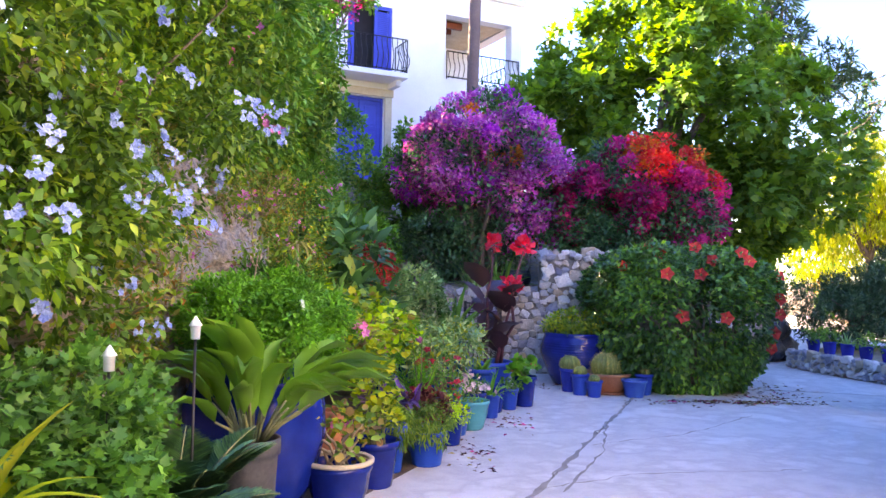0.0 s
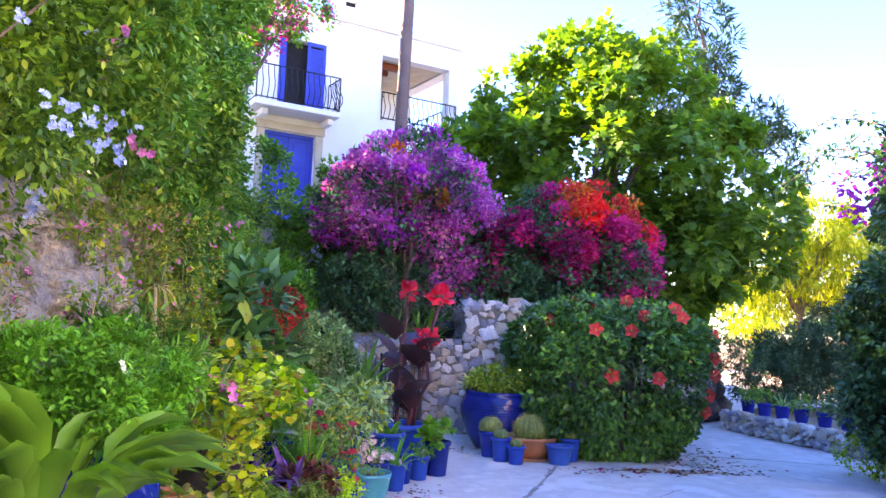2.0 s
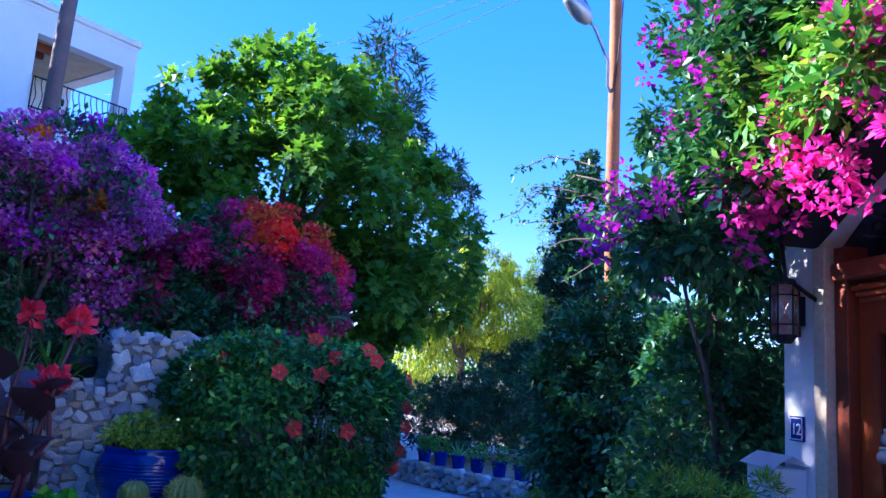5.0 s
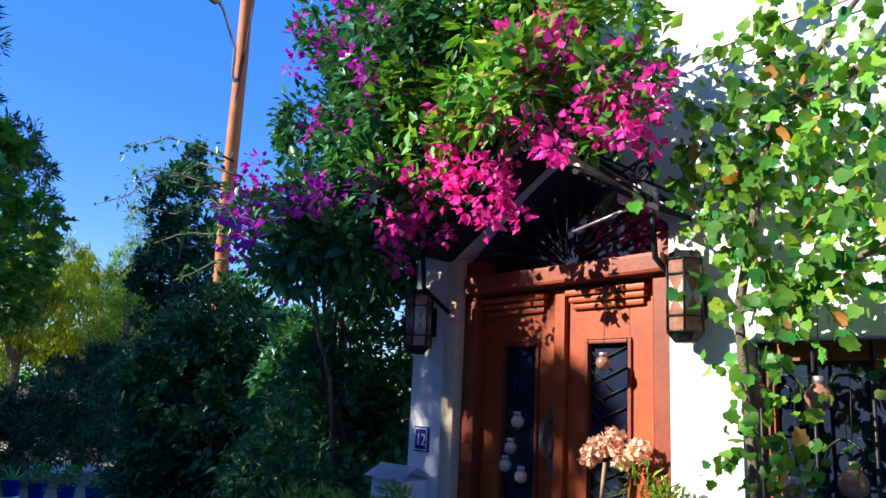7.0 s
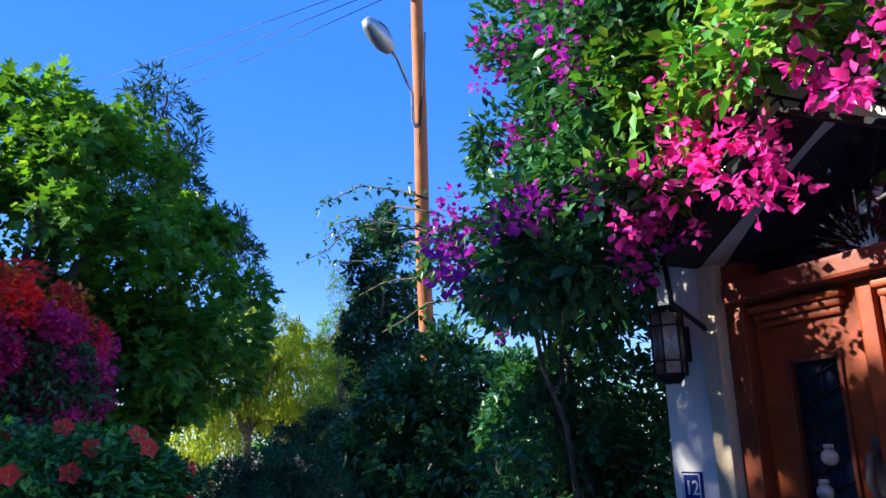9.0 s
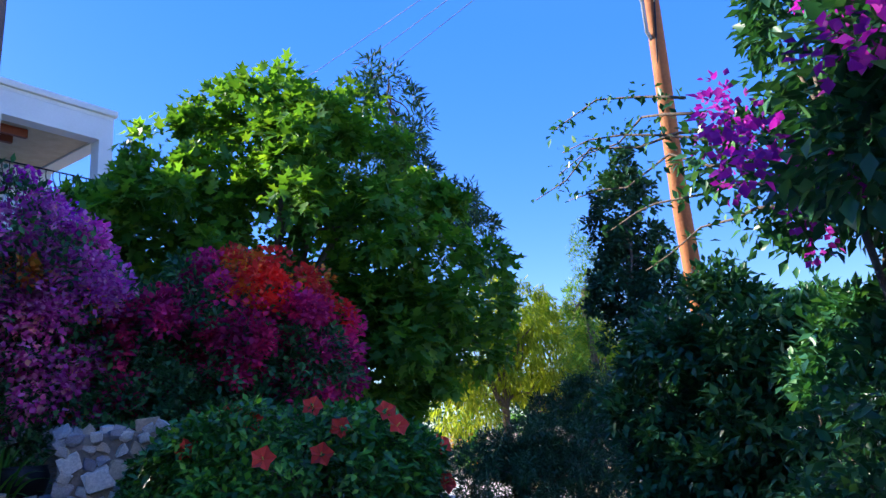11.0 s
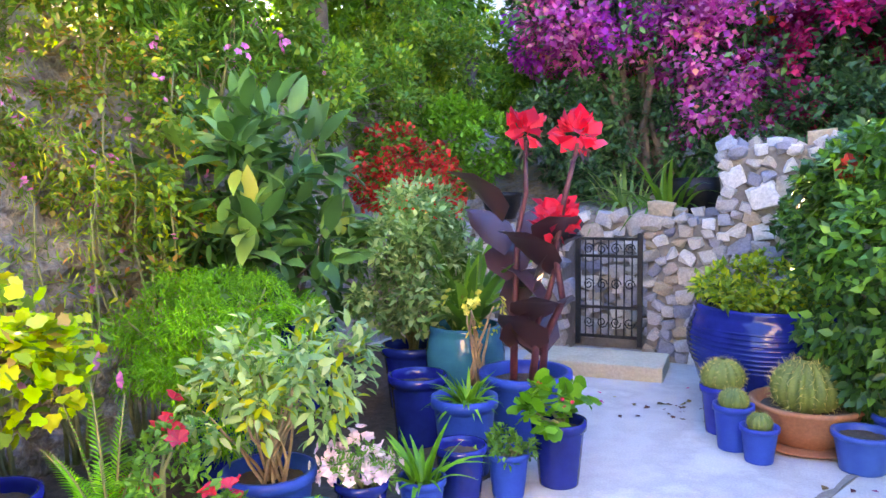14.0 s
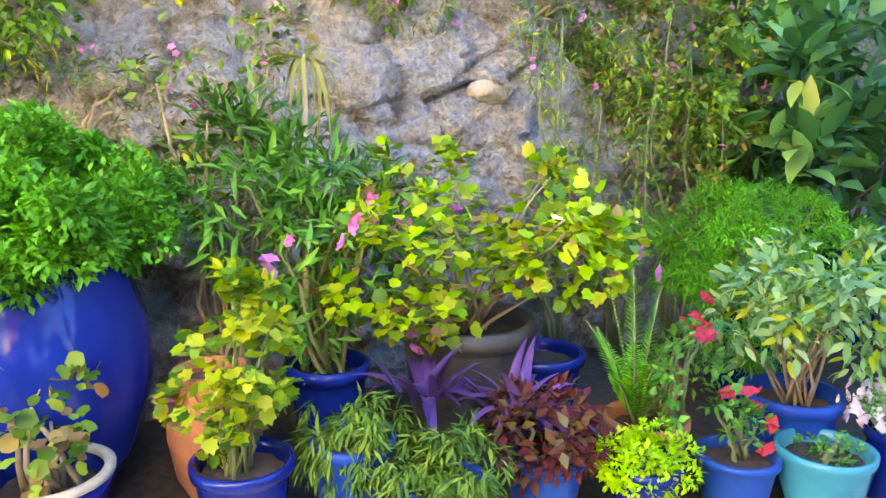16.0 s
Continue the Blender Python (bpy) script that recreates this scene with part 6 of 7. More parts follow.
# ---- potted plants ----
def cactus(x, y, z, r, ribs=18, label="golden barrel cactus with yellow spines"):
    t = thing("barrel_cactus", label, "cactus", pose(x, y, z))
    bm = bmesh.new()
    rows, seg = 12, ribs * 4
    grid = []
    for i in range(rows + 1):
        a = math.pi * 0.94 * i / rows + 0.03
        grid.append([bm.verts.new((r * math.sin(a) * (1 + 0.09 * math.cos(ribs * b)) * math.cos(b), r * math.sin(a) * (1 + 0.09 * math.cos(ribs * b)) * math.sin(b), r * 0.92 * (1 - math.cos(a)) * 1.0)) for b in [2 * math.pi * j / seg for j in range(seg)]])
    for i in range(rows):
        for j in range(seg):
            bm.faces.new((grid[i][j], grid[i][(j + 1) % seg], grid[i + 1][(j + 1) % seg], grid[i + 1][j]))
    bmesh.ops.recalc_face_normals(bm, faces=bm.faces)
    part("body", bm, M["cactus"], t, "", True)
    rng = np.random.default_rng(int(x * 100))
    P, D = [], []
    for j in range(ribs):
        b = 2 * math.pi * j / ribs
        for i in range(10):
            a = math.pi * (0.2 + 0.75 * i / 10)
            n = np.array([math.sin(a) * math.cos(b), math.sin(a) * math.sin(b), -math.cos(a)])
            p = np.array([r * 1.08 * math.sin(a) * math.cos(b), r * 1.08 * math.sin(a) * math.sin(b), r * 0.92 * (1 - math.cos(a))])
            for q in range(5):
                P.append(p)
                D.append(n + rng.normal(size=3) * 0.7)
    P, D = np.array(P), np.array(D)
    leaves("spine", P, D, sphere_dirs(rng, len(P)), r * 0.26, (np.array([(-0.03, 0, 0), (0, 1, 0), (0.03, 0, 0)], float), np.array([(0, 2, 1)])), M["spine"], t, kind="stuff")


cactus(1.9, 9.33, 0.15, 0.175)
cactus(1.46, 9.35, 0.22, 0.115, 14)
cactus(1.54, 9.08, 0.2, 0.075, 12, "small pale green barrel cactus")
cactus(1.68, 8.93, 0.15, 0.06, 12, "small pale green barrel cactus")
cactus(2.32, 9.2, 0.2, 0.09, 12, "small dull green barrel cactus")


def straps(name, label, category, x, y, z, n, length, width, bend, mat, seed, spread=0.5, r=0.06, up=1.0):
    rng = np.random.default_rng(seed)
    t = thing(name, label, category)
    for k, b in enumerate((bend * 0.5, bend, bend * 1.5)):
        m = n // 3 + 1
        a = rng.uniform(0, 2 * math.pi, m)
        P = np.stack([x + r * np.cos(a) * rng.random(m), y + r * np.sin(a) * rng.random(m), np.full(m, z)], 1)
        D = np.stack([np.cos(a) * spread * (0.4 + 0.6 * k), np.sin(a) * spread * (0.4 + 0.6 * k), np.full(m, up)], 1) + rng.normal(size=(m, 3)) * 0.12
        U = np.stack([-np.cos(a), -np.sin(a), np.full(m, 0.9)], 1)
        leaves("leaf_fan", P, D, U, length * rng.uniform(0.65, 1.15, m), strap_template(b, width), G[mat] if isinstance(mat, str) else mat, t)
    return t


def fronds(name, label, x, y, z, n, length, mat, seed, leaflet=0.09, droop=0.6, spread=1.0, count=34, tilt=0.5):
    """Arching fronds with two rows of leaflets."""
    rng = np.random.default_rng(seed)
    t = thing(name, label, "fern" if "fern" in name else "palm")
    P, D, U, S = [], [], [], []
    for k in range(n):
        a = rng.uniform(0, 6.28)
        el = rng.uniform(tilt * 0.5, tilt * 1.6)
        L = length * rng.uniform(0.75, 1.15)
        bm = bmesh.new()
        pts = []
        for q in range(9):
            s = q / 8
            h = L * s * math.cos(el) * spread
            pts.append(Vector((x + h * math.cos(a), y + h * math.sin(a), z + L * s * math.sin(el) + L * 0.25 * s - droop * L * s * s * 0.7)))
        tube_bm(bm, pts, [0.006 * (1 - q / 9) + 0.002 for q in range(9)], 5)
        part("frond_rib", bm, M["stem"], t)
        for q in range(count):
            s = 0.12 + 0.88 * q / count
            f = s * 8
            i = min(int(f), 7)
            p = pts[i].lerp(pts[i + 1], f - i)
            d = (pts[i + 1] - pts[i]).normalized()
            side = d.cross(Vector((0, 0, 1))).normalized()
            for sg in (-1, 1):
                P.append(p)
                D.append(side * sg * 0.9 + d * 0.5 + Vector((0, 0, 0.15)))
                U.append(Vector((0, 0, 1)) + side * sg * -0.2)
                S.append(leaflet * math.sin(math.pi * min(0.97, 0.15 + 0.85 * s)) * rng.uniform(0.85, 1.1) + 0.01)
    leaves("leaflet", np.array(P), np.array(D), np.array(U), np.array(S), NARROW, G[mat], t)
    return t


def canna():
    rng = np.random.default_rng(91)
    t = thing("canna", "tall canna with bronze leaves and red flower heads", "canna")
    heads = [(0.47, 8.74, 1.75), (0.8, 8.6, 1.72), (0.68, 8.62, 1.28)]
    for x, y, z in heads:
        bm = bmesh.new()
        limb_bm(bm, rng, (0.47 + (x - 0.6) * 0.5, 8.7, 0.34), (x, y, z - 0.05), 0.024, 0.012, 0.0, 7)
        part("stem", bm, M["darkstem"], t)
        n = 46
        e = sphere_dirs(rng, n)
        leaves("flower_head", np.array([x, y, z]) + e * np.array([0.07, 0.07, 0.07]) * rng.uniform(0.2, 1, (n, 1)), e + np.array([0, 0, 0.35]) + rng.normal(size=(n, 3)) * 0.3, e + rng.normal(size=(n, 3)) * 0.4, 0.1 * rng.uniform(0.7, 1.2, n), BRACT, G["red"], t)
        n = 10
        leaves("bud", np.tile([x, y, z - 0.1], (n, 1)) + rng.normal(size=(n, 3)) * 0.02, rng.normal(size=(n, 3)) * 0.4 + np.array([0, 0, -0.3]), sphere_dirs(rng, n), 0.09, NARROW, G["canna"], t)
    n = 13
    for k in range(n):
        stem = k % 3
        z = 0.5 + 0.75 * (k // 3) / 4 + rng.uniform(0, 0.1)
        x = 0.47 + (heads[stem][0] - 0.6) * (0.5 + 0.5 * (z - 0.34) / 1.2)
        a = 2.4 * k + rng.uniform(-0.4, 0.4)
        P = np.array([[x, 8.68, z]])
        D = np.array([[math.cos(a) * 0.75, math.sin(a) * 0.75, rng.uniform(0.5, 1.1)]])
        U = np.array([[-math.cos(a) * 0.9, -math.sin(a) * 0.9, 0.8]])
        tv, tf = BROAD
        tv = tv * np.array([1.55, 1, 1.6])
        leaves("leaf", P, D, U, np.array([rng.uniform(0.32, 0.46)]), (tv, tf), G["canna"], t)


canna()
Z = 0.02
shrub("round_shrub", "dense feathery green bush in the cobalt jar", "shrub", (-1.14, 4.46, 0.8), [(-1.12, 4.47, 1.1, 0.45, 0.44, 0.24), (-1.12, 4.47, 0.96, 0.42, 0.42, 0.12)], 190, 0.09, 30000, 0.036, LEAF, G["bright"], 101, "white", 5, 0.015, 8, up=0.8)
shrub("geranium", "leggy yellow-green geranium in the metal tub", "geranium", (-0.89, 6.11, 0.5), [(-0.85, 6.1, 1.0, 0.5, 0.5, 0.22), (-0.6, 6.4, 0.9, 0.25, 0.25, 0.2), (-0.95, 5.8, 0.72, 0.35, 0.25, 0.2)], 70, 0.11, 1700, 0.058, VINE_LEAF, [G["lime"], G["limegreen"], G["vine"], G["dry"]], 102, "pink", 7, 0.036, 30, "drystem", 0.0, 0.8, 0.2, 0.009, [0.34, 0.3, 0.28, 0.08])
shrub("geranium", "yellow-green geranium with pink flowers in a blue pot", "geranium", (-0.49, 5.08, 0.25), [(-0.5, 5.1, 0.66, 0.1, 0.12, 0.26), (-0.55, 5.0, 0.42, 0.18, 0.16, 0.1)], 34, 0.07, 560, 0.052, VINE_LEAF, [G["lime"], G["vine"]], 103, "pink", 3, 0.035, 12, "stem", 0.0, 0.8, 0.2, 0.008, [0.6, 0.4])
for k, (x, y, z) in enumerate(((-0.44, 5.44, 0.36), (-0.16, 5.66, 0.3))):
    shrub("trailing_succulent", "trailing grey-green succulent spilling over its pot", "succulent", (x, y, z - 0.08), [(x, y, z, 0.16, 0.16, 0.1), (x, y, z - 0.08, 0.17, 0.17, 0.05)], 60, 0.05, 1500, 0.062, NARROW, G["vine"], 104 + k, None, 0, 0.01, 4, droop=1.1, up=0.4)
shrub("aeonium", "dark red succulent rosettes in a blue pot", "succulent", (-0.21, 6.07, 0.2), [(-0.21, 6.07, 0.33, 0.18, 0.18, 0.12)], 40, 0.06, 900, 0.06, LEAF, G["aeonium"], 106, None, 0, 0.01, 5, up=0.6)
shrub("stonecrop", "lime green stonecrop mounded over a dark blue pot", "succulent", (0.0, 6.34, 0.2), [(0.0, 6.34, 0.25, 0.15, 0.15, 0.08)], 60, 0.04, 1800, 0.028, LEAF, G["limegreen"], 107, None, 0, 0.01, 3, up=0.6)
shrub("rose_bush", "small rose bush with red blooms", "rose", (-0.16, 6.6, 0.25), [(-0.12, 6.6, 0.5, 0.16, 0.16, 0.2)], 26, 0.06, 420, 0.045, LEAF, G["green"], 108, "red", 6, 0.04, 7)
shrub("rose_bush", "tiny rose with two red blooms in a blue pot", "rose", (0.04, 6.73, 0.18), [(0.04, 6.73, 0.32, 0.1, 0.1, 0.07)], 14, 0.04, 160, 0.035, LEAF, G["green"], 109, "red", 3, 0.038, 5)
shrub("seedlings", "sparse green seedlings in the teal pot", "seedling", (0.2, 6.98, 0.2), [(0.2, 6.98, 0.25, 0.09, 0.09, 0.03)], 14, 0.03, 200, 0.025, LEAF, G["green"], 110, None, 0, 0.01, 3)
shrub("sage_bush", "grey-green sage with yellowing lower leaves", "herb", (-0.07, 7.12, 0.3), [(0.0, 7.2, 0.72, 0.3, 0.28, 0.22), (-0.15, 7.05, 0.62, 0.2, 0.2, 0.16)], 60, 0.09, 1500, 0.07, SLIM, [G["silver"], G["lime"]], 111, None, 0, 0.01, 16, "drystem", 0.25, 0.5, 0.25, 0.008, [0.85, 0.15])
shrub("dwarf_pinks", "cushion of pale pink flowers in a dark blue pot", "flower", (0.24, 7.32, 0.24), [(0.24, 7.32, 0.33, 0.13, 0.13, 0.07)], 40, 0.04, 500, 0.04, NARROW, G["green"], 112, "palepink", 30, 0.027, 5)
straps("grassy_plant", "tuft of bright green blades in a blue pot", "plant", 0.4, 7.55, 0.18, 30, 0.3, 0.05, 0.5, "bright", 113, 0.5, 0.06)
straps("euphorbia", "bright green spiky spurge in a blue pot", "plant", 0.34, 8.18, 0.36, 60, 0.2, 0.06, 0.6, "bright", 114, 1.0, 0.06)
shrub("small_succulent", "small green succulents in a blue pot", "succulent", (0.62, 8.02, 0.18), [(0.62, 8.02, 0.24, 0.12, 0.1, 0.04)], 20, 0.035, 300, 0.04, LEAF, G["green"], 115, None, 0, 0.01, 3)
shrub("begonia", "broad-leaved green plant with red buds", "flower", (0.8, 8.25, 0.28), [(0.8, 8.25, 0.38, 0.13, 0.13, 0.08)], 20, 0.05, 120, 0.075, ROUND, G["bright"], 116, "red", 4, 0.012, 4, up=0.9)
straps("clivia", "broad strap leaves in a turquoise jar", "plant", -0.02, 9.0, 0.55, 24, 0.75, 0.06, 0.35, "green", 117, 0.45, 0.1)
shrub("yellow_flowers", "thin stems with small yellow flowers", "flower", (0.15, 8.75, 0.3), [(0.12, 8.72, 0.72, 0.2, 0.12, 0.08)], 10, 0.05, 60, 0.04, LEAF, G["vine"], 118, "yellow", 10, 0.022, 7, "drystem")
shrub("silver_shrub", "silvery variegated shrub with pale leaf edges", "shrub", (-0.45, 9.1, 0.36), [(-0.45, 9.1, 0.85, 0.42, 0.4, 0.35), (-0.4, 9.15, 1.2, 0.25, 0.25, 0.25)], 120, 0.1, 5200, 0.065, LEAF, G["silver"], 119, None, 0, 0.01, 10, up=0.6)
shrub("asparagus_fern", "feathery bright green asparagus fern", "fern", (-0.7, 7.6, 0.35), [(-0.75, 7.6, 0.78, 0.48, 0.46, 0.22), (-0.6, 7.4, 0.55, 0.4, 0.36, 0.25)], 150, 0.1, 19000, 0.036, NARROW, G["fern"], 120, None, 0, 0.01, 10, droop=0.35, up=0.8)
shrub("loquat", "loquat shrub with large ribbed leathery leaves", "shrub", (-1.2, 8.75, 0.5), [(-1.4, 8.65, 1.4, 0.6, 0.55, 0.5), (-1.25, 8.7, 1.0, 0.5, 0.45, 0.35)], 75, 0.16, 900, 0.24, SLIM, G["loquat"], 121, None, 0, 0.01, 12, "bark", -0.1, 0.5, 0.3, 0.014)
shrub("oleander", "oleander with narrow dark leaves and pink flowers", "shrub", (-1.0, 5.53, 0.35), [(-1.05, 5.6, 0.9, 0.3, 0.35, 0.45), (-1.2, 5.3, 1.0, 0.3, 0.3, 0.4)], 60, 0.12, 2000, 0.11, NARROW, G["green"], 122, "pink", 14, 0.02, 14)
straps("purple_heart", "purple heart with violet pointed leaves", "plant", -0.5, 5.75, 0.4, 26, 0.24, 0.09, 0.7, "purple_heart", 123, 1.1, 0.14)
straps("purple_heart", "purple heart with violet pointed leaves", "plant", -0.32, 6.02, 0.38, 26, 0.24, 0.09, 0.7, "purple_heart", 223, 1.1, 0.14)
fronds("sword_fern", "upright green sword fern in a terracotta bowl", -0.25, 6.5, 0.25, 12, 0.55, "fern", 124, 0.05, 0.35, 0.5, 30, 1.0)
shrub("succulent_rosettes", "pale yellow-green aeonium mound in the blue jar", "succulent", (1.66, 10.0, 0.56), [(1.62, 10.0, 0.76, 0.38, 0.36, 0.15)], 90, 0.07, 2600, 0.055, LEAF, [G["vine"], G["lime"]], 125, None, 0, 0.01, 6, up=0.7, idxp=[0.6, 0.4])
shrub("dry_geranium", "half-bare geranium stems in the cream-rimmed bowl", "geranium", (-0.64, 4.5, 0.24), [(-0.68, 4.5, 0.46, 0.25, 0.2, 0.13)], 20, 0.06, 150, 0.05, ROUND, [G["vine"], G["dry"]], 126, None, 0, 0.01, 9, "drystem", idxp=[0.6, 0.4])
# the near corner
shrub("lace_shrub", "lacy mid-green shrub beside the drive", "shrub", (-1.3, 2.6, 0.0), [(-1.45, 2.75, 0.65, 0.45, 0.45, 0.42), (-1.28, 2.4, 0.62, 0.34, 0.3, 0.36), (-1.05, 2.3, 0.4, 0.24, 0.22, 0.34), (-1.6, 2.2, 0.8, 0.4, 0.4, 0.4)], 150, 0.12, 15000, 0.05, LOBED, G["green"], 131, None, 0, 0.01, 12)
fronds("sago_palm", "sago palm with stiff dark arching fronds", -1.02, 2.85, 0.42, 34, 0.52, "dark", 132, 0.13, 0.5, 1.0, 40, 0.6)


def broad_clump(x, y, z, n, length, seed):
    """Upright clump of broad arching leaves on short stalks."""
    rng = np.random.default_rng(seed)
    t = thing("bird_of_paradise", "broad glossy bright green arching leaves above a stand-in dark pot", "plant")
    tv, tf = BROAD[0] * np.array([0.6, 1.0, 2.8]), BROAD[1]
    bm = bmesh.new()
    for k in range(n):
        a, lean = 2.4 * k + rng.uniform(-0.5, 0.5), rng.uniform(0.15, 1.5)
        out = Vector((math.cos(a), math.sin(a), 0))
        base = Vector((x, y, z)) + out * 0.05
        tip = base + out * 0.16 * lean + Vector((0, 0, rng.uniform(0.12, 0.3)))
        tube_bm(bm, [base, base.lerp(tip, 0.5) + Vector((0, 0, 0.02)), tip], [0.009, 0.008, 0.006], 5)
        d = out * lean + Vector((0, 0, 1.0))
        leaves("leaf", np.array([tip]), np.array([d]), np.array([-out + Vector((0, 0, 0.9))]), np.array([length * rng.uniform(0.6, 1.1)]), (tv, tf), G["strap"], t)
    part("stalk", bm, M["stem"], t)["kind"] = "stuff"


broad_clump(-0.97, 3.78, 0.55, 46, 0.42, 133)
# added dark pot, stands in for the dark trunks below the leaves
pot(-0.97, 3.78, 0.14, 0.58, "metalpot", "tall dark pot standing in for trunks under broad strap leaves")
shrub("rambling_rose", "lanky rose with sparse yellowing leaves and pink buds", "rose", (-1.3, 5.2, 0.1), [(-1.32, 5.2, 1.45, 0.14, 0.3, 0.34), (-1.32, 5.3, 1.85, 0.16, 0.3, 0.25), (-1.25, 5.1, 1.1, 0.12, 0.2, 0.25)], 46, 0.09, 620, 0.05, LEAF, [G["vine"], G["lime"], G["dry"]], 138, "pink", 10, 0.016, 12, "drystem", 0.1, idxp=[0.62, 0.28, 0.1])
for k, (x, y, z, r) in enumerate(((-1.72, 4.7, 1.35, 0.3), (-1.7, 3.9, 1.2, 0.34), (-1.75, 4.3, 1.75, 0.34), (-1.8, 7.6, 1.7, 0.3), (-1.85, 8.1, 1.3, 0.3), (-1.8, 7.9, 2.1, 0.32), (-1.75, 7.0, 2.0, 0.26))):
    shrub("bank_scrub", "straggly half-dry scrub hanging on the rock bank", "weed", (x, y, z - 0.1), [(x + 0.06, y, z, r * 0.5, r, r)], 26, 0.1, 800, 0.05, LEAF if k % 2 else NARROW, [G["vine"], G["drygrass"], G["rust"]], 1200 + k, "pink" if k % 3 == 0 else None, 4, 0.016, 9, "drystem", 0.3, idxp=[0.6, 0.32, 0.08])
for k, (y, z, hgt) in enumerate(((7.3, 0.9, 1.5), (7.75, 1.0, 1.7), (6.95, 1.0, 1.75), (8.1, 1.3, 2.0))):
    shrub("rambling_rose", "straggling rose with dry stems and yellowing leaves before the rock", "rose", (-1.42, y, 0.1), [(-1.45, y, z, 0.12, 0.25, 0.35), (-1.48, y + 0.05, hgt, 0.14, 0.28, 0.36)], 44, 0.1, 900, 0.055, LEAF if k % 2 else NARROW, [G["vine"], G["lime"], G["rust"]], 1300 + k, "pink", 5, 0.018, 7, "stem", 0.2, idxp=[0.72, 0.2, 0.08])
straps("spider_plant", "lime striped arching blades at the drive edge", "plant", -1.22, 1.9, 0.74, 30, 0.45, 0.045, 0.8, "lime", 134, 0.9, 0.08)
straps("agave", "broad green agave leaves close to the ground", "plant", -0.62, 3.75, 0.0, 14, 0.24, 0.12, 0.3, "green", 135, 0.8, 0.06)
shrub("round_shrub", "bushy green shrub in front of the cottage door", "shrub", (3.55, 4.75, 0.0), [(3.55, 4.8, 0.75, 0.42, 0.42, 0.38), (3.55, 4.8, 0.35, 0.35, 0.35, 0.35)], 110, 0.1, 7000, 0.06, NARROW, G["vine"], 136, None, 0, 0.01, 10, up=0.5)
shrub("round_shrub", "yellowish green shrub beside the cottage door", "shrub", (3.45, 3.35, 0.0), [(3.4, 3.35, 0.9, 0.36, 0.36, 0.36), (3.4, 3.35, 0.4, 0.3, 0.3, 0.4)], 110, 0.1, 6000, 0.06, NARROW, [G["vine"], G["lime"]], 137, None, 0, 0.01, 10, up=0.6, idxp=[0.7, 0.3])
# slope planting
shrub("slope_shrub", "mixed green shrub covering the upper slope", "shrub", (-2.4, 12.6, 2.0), [(-2.3, 12.6, 2.6, 0.6, 0.7, 0.5), (-1.9, 13.7, 2.8, 0.6, 0.7, 0.6), (-2.9, 13.6, 3.1, 0.7, 0.7, 0.6)], 150, 0.17, 12000, 0.085, LEAF, [G["green"], G["vine"]], 138, None, 0, 0.01, 8, "bark", idxp=[0.35, 0.65])
shrub("slope_shrub", "low leafy ground cover along the bank top", "shrub", (-2.3, 10.6, 2.0), [(-2.2, 10.3, 2.3, 0.6, 0.7, 0.4), (-2.0, 11.4, 2.2, 0.5, 0.6, 0.45)], 120, 0.15, 8000, 0.075, LEAF, [G["green"], G["vine"]], 139, "pink", 8, 0.02, 8, "bark", idxp=[0.5, 0.5])
shrub("crown_of_thorns", "spurge shrub covered in small scarlet flowers", "shrub", (-1.2, 10.4, 1.0), [(-1.3, 10.6, 1.55, 0.4, 0.4, 0.3), (-1.0, 10.4, 1.35, 0.3, 0.3, 0.25)], 70, 0.11, 4600, 0.05, BRACT, [G["scarlet"], G["green"]], 141, None, 0, 0.01, 12, "drystem", idxp=[0.72, 0.28])
shrub("round_shrub", "fresh green clipped shrub on the slope", "shrub", (-1.35, 12.2, 1.2), [(-1.4, 12.1, 1.85, 0.55, 0.5, 0.4)], 90, 0.12, 5000, 0.07, LEAF, G["bright"], 142, None, 0, 0.01, 8)
shrub("oleander", "tall oleander with dusky pink flower heads", "shrub", (-1.9, 8.9, 1.6), [(-1.8, 8.8, 2.2, 0.4, 0.6, 0.5)], 50, 0.13, 1800, 0.11, NARROW, G["green"], 143, "pink", 16, 0.03, 16)
straps("aloe_bed", "clump of arching strap leaves behind the wall", "plant", 0.75, 11.75, 1.2, 60, 0.6, 0.035, 0.8, "green", 144, 0.8, 0.4)
straps("aloe_bed", "clump of arching strap leaves behind the wall", "plant", 0.35, 11.95, 1.2, 50, 0.55, 0.035, 0.8, "silver", 145, 0.8, 0.3)

# ---- weeds and tufts on the bank ----
rng_w = np.random.default_rng(151)
for k in range(46):
    y = rng_w.uniform(2.4, 10.2)
    z = rng_w.uniform(0.5, 2.4) if k % 3 else rng_w.uniform(1.6, 2.5)
    x = float(np.interp(y, [2.0, 4.5, 6.5, 9.0, 10.2], [-1.8, -1.66, -1.62, -1.78, -1.6])) - 0.14 * z + 0.02
    if 4.8 < y < 7.2 and 1.0 < z < 1.9 and k % 4:
        continue
    r = rng_w.uniform(0.14, 0.3)
    shrub("wall_weed", "small weedy plant rooted in the rock face", "weed", (x - 0.05, y, z), [(x + 0.03, y, z + 0.04, r * 0.6, r, r * 0.8)], 16, 0.07, 420, 0.05, LEAF if k % 2 else NARROW, [G["vine"], G["drygrass"]], 1000 + k, "pink" if k % 9 == 0 else None, 3, 0.018, 4, "drystem", 0.3, idxp=[0.75, 0.25])


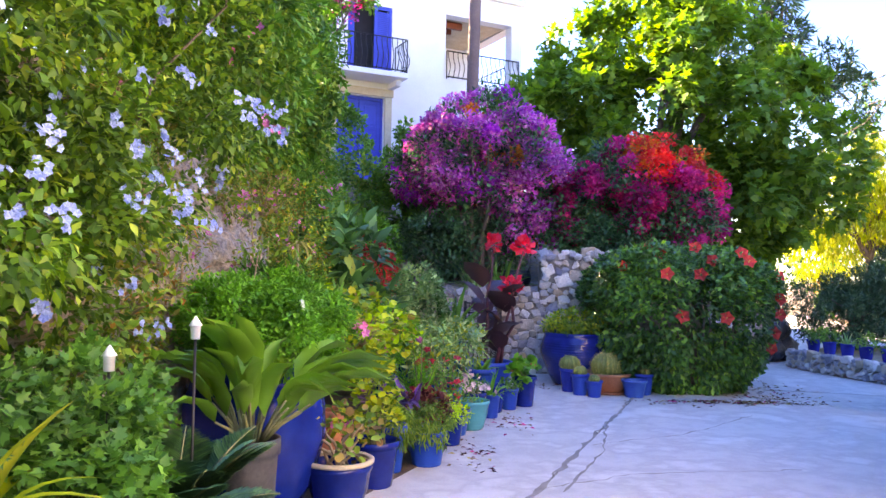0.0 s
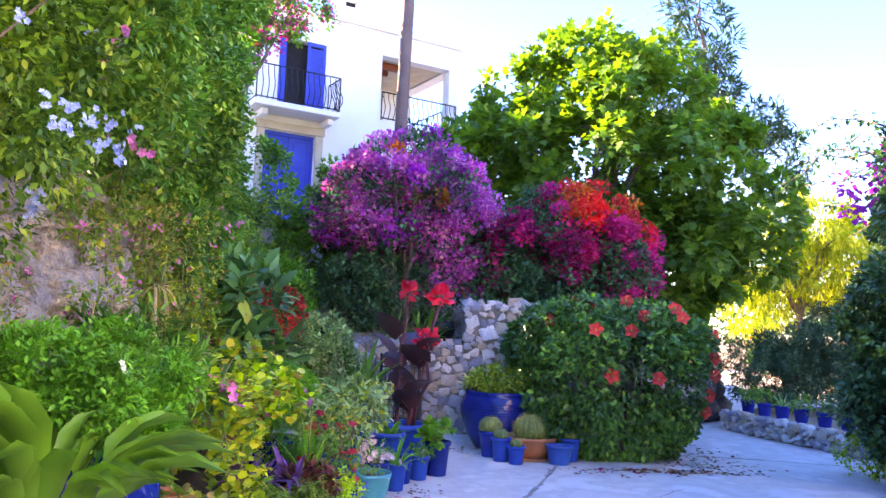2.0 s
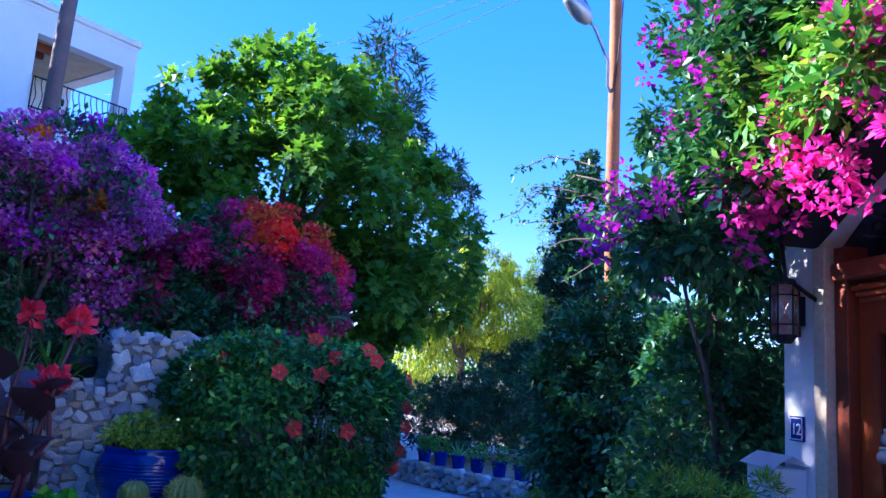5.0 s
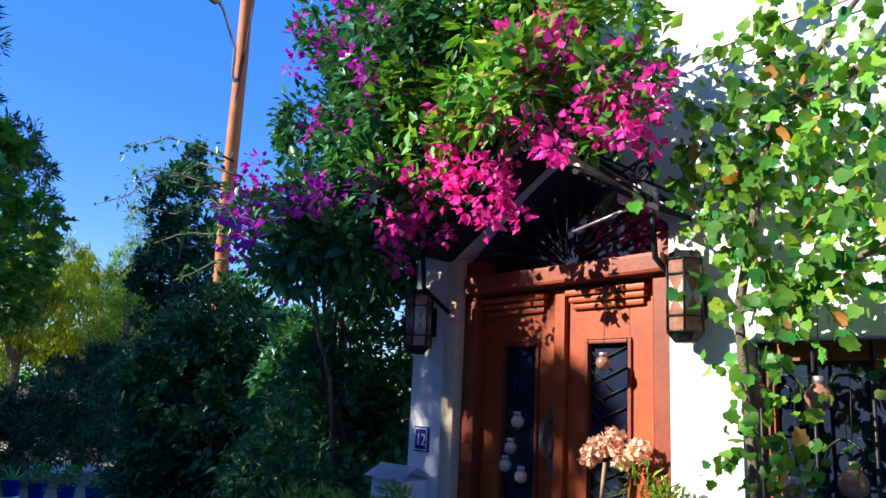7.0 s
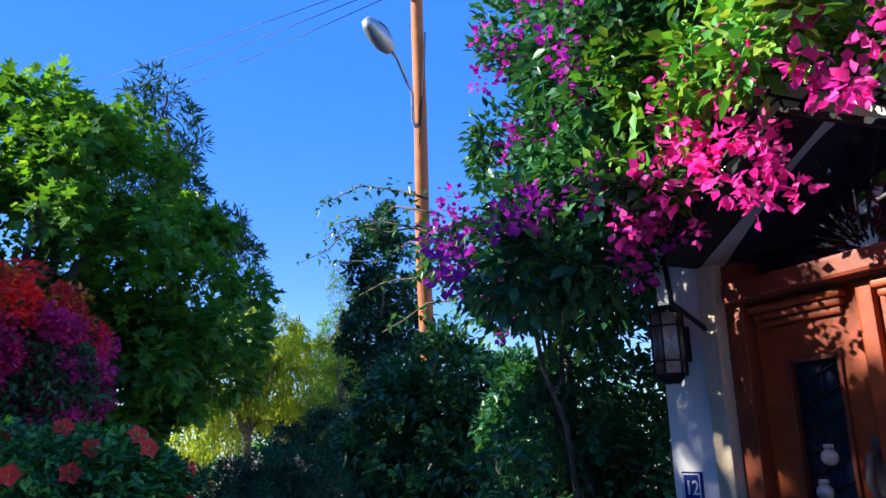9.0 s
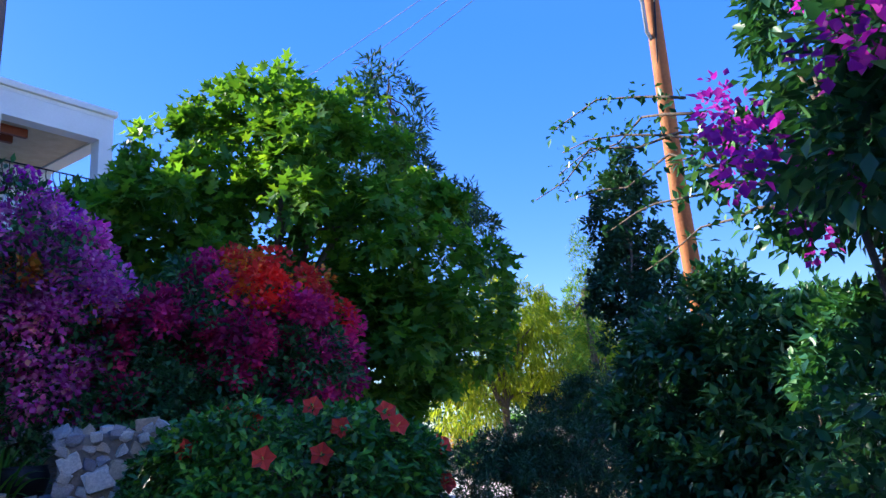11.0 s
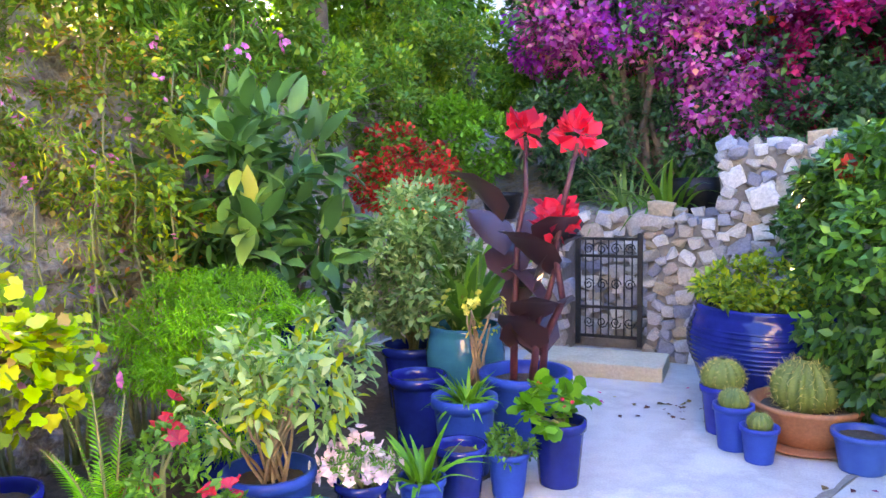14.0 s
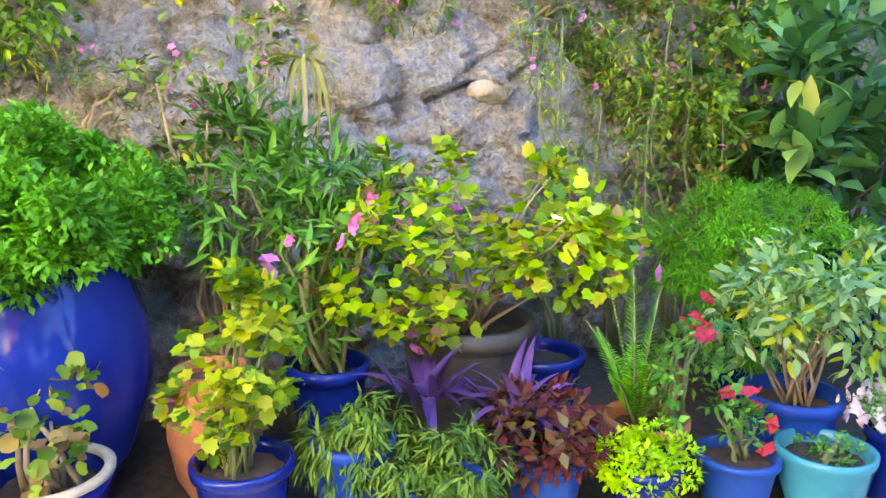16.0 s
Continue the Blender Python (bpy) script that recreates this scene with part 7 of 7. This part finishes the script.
# ---- small things ----
def glass_ball(x, z, y=-0.06, r=0.035, mat="lampglass"):
    t = thing("glass_ball", "hanging glass ball ornament with silver cap", "ornament", COT @ pose(x, y, z), "glass balls by the door")
    lathe("ball", [(0.0, -r)] + [(r * math.sin(a), -r * math.cos(a)) for a in [0.3 * k for k in range(1, 10)]] + [(0.012, r * 0.95)], M[mat], t, 18)
    lathe("cap", [(0.012, r * 0.9), (0.018, r * 0.92), (0.018, r * 1.45), (0.0, r * 1.5)], M["galv"], t, 12)
    tube("cord", [(0, 0, r * 1.45), (0, 0.02, r * 1.45 + 0.3)], 0.0015, M["iron"], t, 4)


for x, z in ((0.44, 1.48), (0.4, 1.36), (0.37, 1.28), (0.47, 1.24), (0.93, 1.74), (1.62, 1.62), (1.83, 1.62), (1.92, 1.36), (1.74, 1.3)):
    glass_ball(x, z, -0.04 if x < 1.2 else -0.08, 0.03 if x < 1.2 else 0.045, "lampglass" if int(x * 100) % 3 else "amberglass")


def wreath():
    rng = np.random.default_rng(161)
    t = thing("flower_posy", "posy of peach fabric roses hung on the door", "posy")
    for k in range(5):
        c = np.array(cot(0.88 + 0.06 * k - 0.02 * (k % 2), -0.06, 1.36 + 0.04 * (k % 3)))
        n = 70
        e = sphere_dirs(rng, n)
        leaves("rose", c + e * 0.036 * rng.uniform(0.5, 1, (n, 1)), np.cross(e, sphere_dirs(rng, n)) + e * 0.5, e, 0.03, BRACT, G["peach"], t)
    tube("stem", [cot(0.95, -0.05, 1.34), cot(0.93, -0.05, 1.18)], 0.008, M["drystem"], t, 6)


wreath()
M["solar"] = surface_mat("white_plastic", [(0.3, (0.7, 0.7, 0.66)), (0.7, (0.82, 0.82, 0.78))], 8, 0.4, 50, 0.05, 0.001, 0, 0.05)


def stake_light(x, y, z):
    t = thing("garden_light", "small white solar lantern on a dark stake", "garden light", pose(x, y, 0), "solar garden lights")
    tube("stake", [(0, 0, 0), (0, 0, z)], 0.006, M["iron"], t, 6)
    lathe("lantern", [(0, z), (0.018, z), (0.02, z + 0.05), (0.026, z + 0.052), (0.004, z + 0.085), (0, z + 0.09)], M["solar"], t, 10)


for x, y, z in ((-1.14, 2.55, 1.06), (-0.97, 2.9, 1.14)):
    stake_light(x, y, z)


def cane(x0, y0, z0, x1, y1, z1):
    tagged(tube("cane_stake", [(x0, y0, z0), ((x0 + x1) / 2 + 0.01, (y0 + y1) / 2, (z0 + z1) / 2), (x1, y1, z1)], [0.014, 0.013, 0.01], M["cane"], None, 8), "tall pale cane stake propped among the pots", "stake")


cane(-1.05, 5.45, 0.3, -1.12, 5.5, 1.62)
straps("dry_tuft", "tuft of dry drooping leaves at a cane tip", "plant", -1.12, 5.5, 1.6, 16, 0.26, 0.04, 1.2, "drygrass", 162, 1.0, 0.03, 0.2)
pot(1.0, 11.75, 0.2, 0.32, "iron", "black urn standing behind the stone wall", "belly", 1.15, group="black urns")
pot(-0.75, 11.6, 0.2, 0.25, "iron", "black bowl standing beside the garden steps", "bowl", 1.1, group="black urns")


def litter():
    rng = np.random.default_rng(171)
    n = 620
    spots = np.array([(3.2, 8.72, 0.45, 0.07), (3.75, 9.0, 0.3, 0.22), (4.1, 9.9, 0.2, 0.5), (0.2, 5.95, 0.1, 0.25), (0.6, 7.3, 0.1, 0.22), (1.2, 9.7, 0.3, 0.2), (2.7, 8.6, 0.3, 0.1)])
    o = rng.choice(len(spots), n, p=[0.36, 0.18, 0.12, 0.1, 0.1, 0.06, 0.08])
    P = np.stack([spots[o, 0] + rng.normal(size=n) * spots[o, 2], spots[o, 1] + rng.normal(size=n) * spots[o, 3], np.full(n, 0.006)], 1)
    a = rng.uniform(0, 6.28, n)
    leaves("fallen_petals", P, np.stack([np.cos(a), np.sin(a), rng.normal(size=n) * 0.08], 1), np.tile([0, 0, 1.0], (n, 1)) + rng.normal(size=(n, 3)) * 0.25, 0.055 * rng.uniform(0.5, 1.3, n), LEAF, [G["fallen"], G["dry"], G["crimson"]], None, idx=rng.choice(3, n, p=[0.6, 0.32, 0.08]))
    tagged(bpy.data.objects["fallen_petals"], "scattered dark red fallen petals and dry leaves", "leaf litter", kind="stuff")


litter()
for k, (x, y) in enumerate(((5.76, 12.2), (5.84, 11.85), (5.93, 11.5), (6.02, 11.15), (6.12, 10.75), (6.23, 10.4), (6.34, 10.0))):
    if k % 3 == 2:
        straps("small_agave", "small spiky agave in a blue pot on the wall", "plant", x, y, 0.43, 22, 0.24, 0.06, 0.3, "silver", 180 + k, 0.9, 0.03)
    else:
        shrub("potted_plant", "small green plant in a blue pot on the wall", "plant", (x, y, 0.42), [(x, y, 0.52, 0.12, 0.12, 0.1)], 20, 0.05, 300, 0.05, LEAF, G["green"], 180 + k, None, 0, 0.01, 4)
shrub("yellow_shrub", "low yellow-leaved shrub beside the garden wall", "shrub", (5.5, 8.75, 0.0), [(5.4, 8.75, 0.22, 0.25, 0.25, 0.2)], 40, 0.07, 900, 0.045, LEAF, G["limegreen"], 190, None, 0, 0.01, 4)
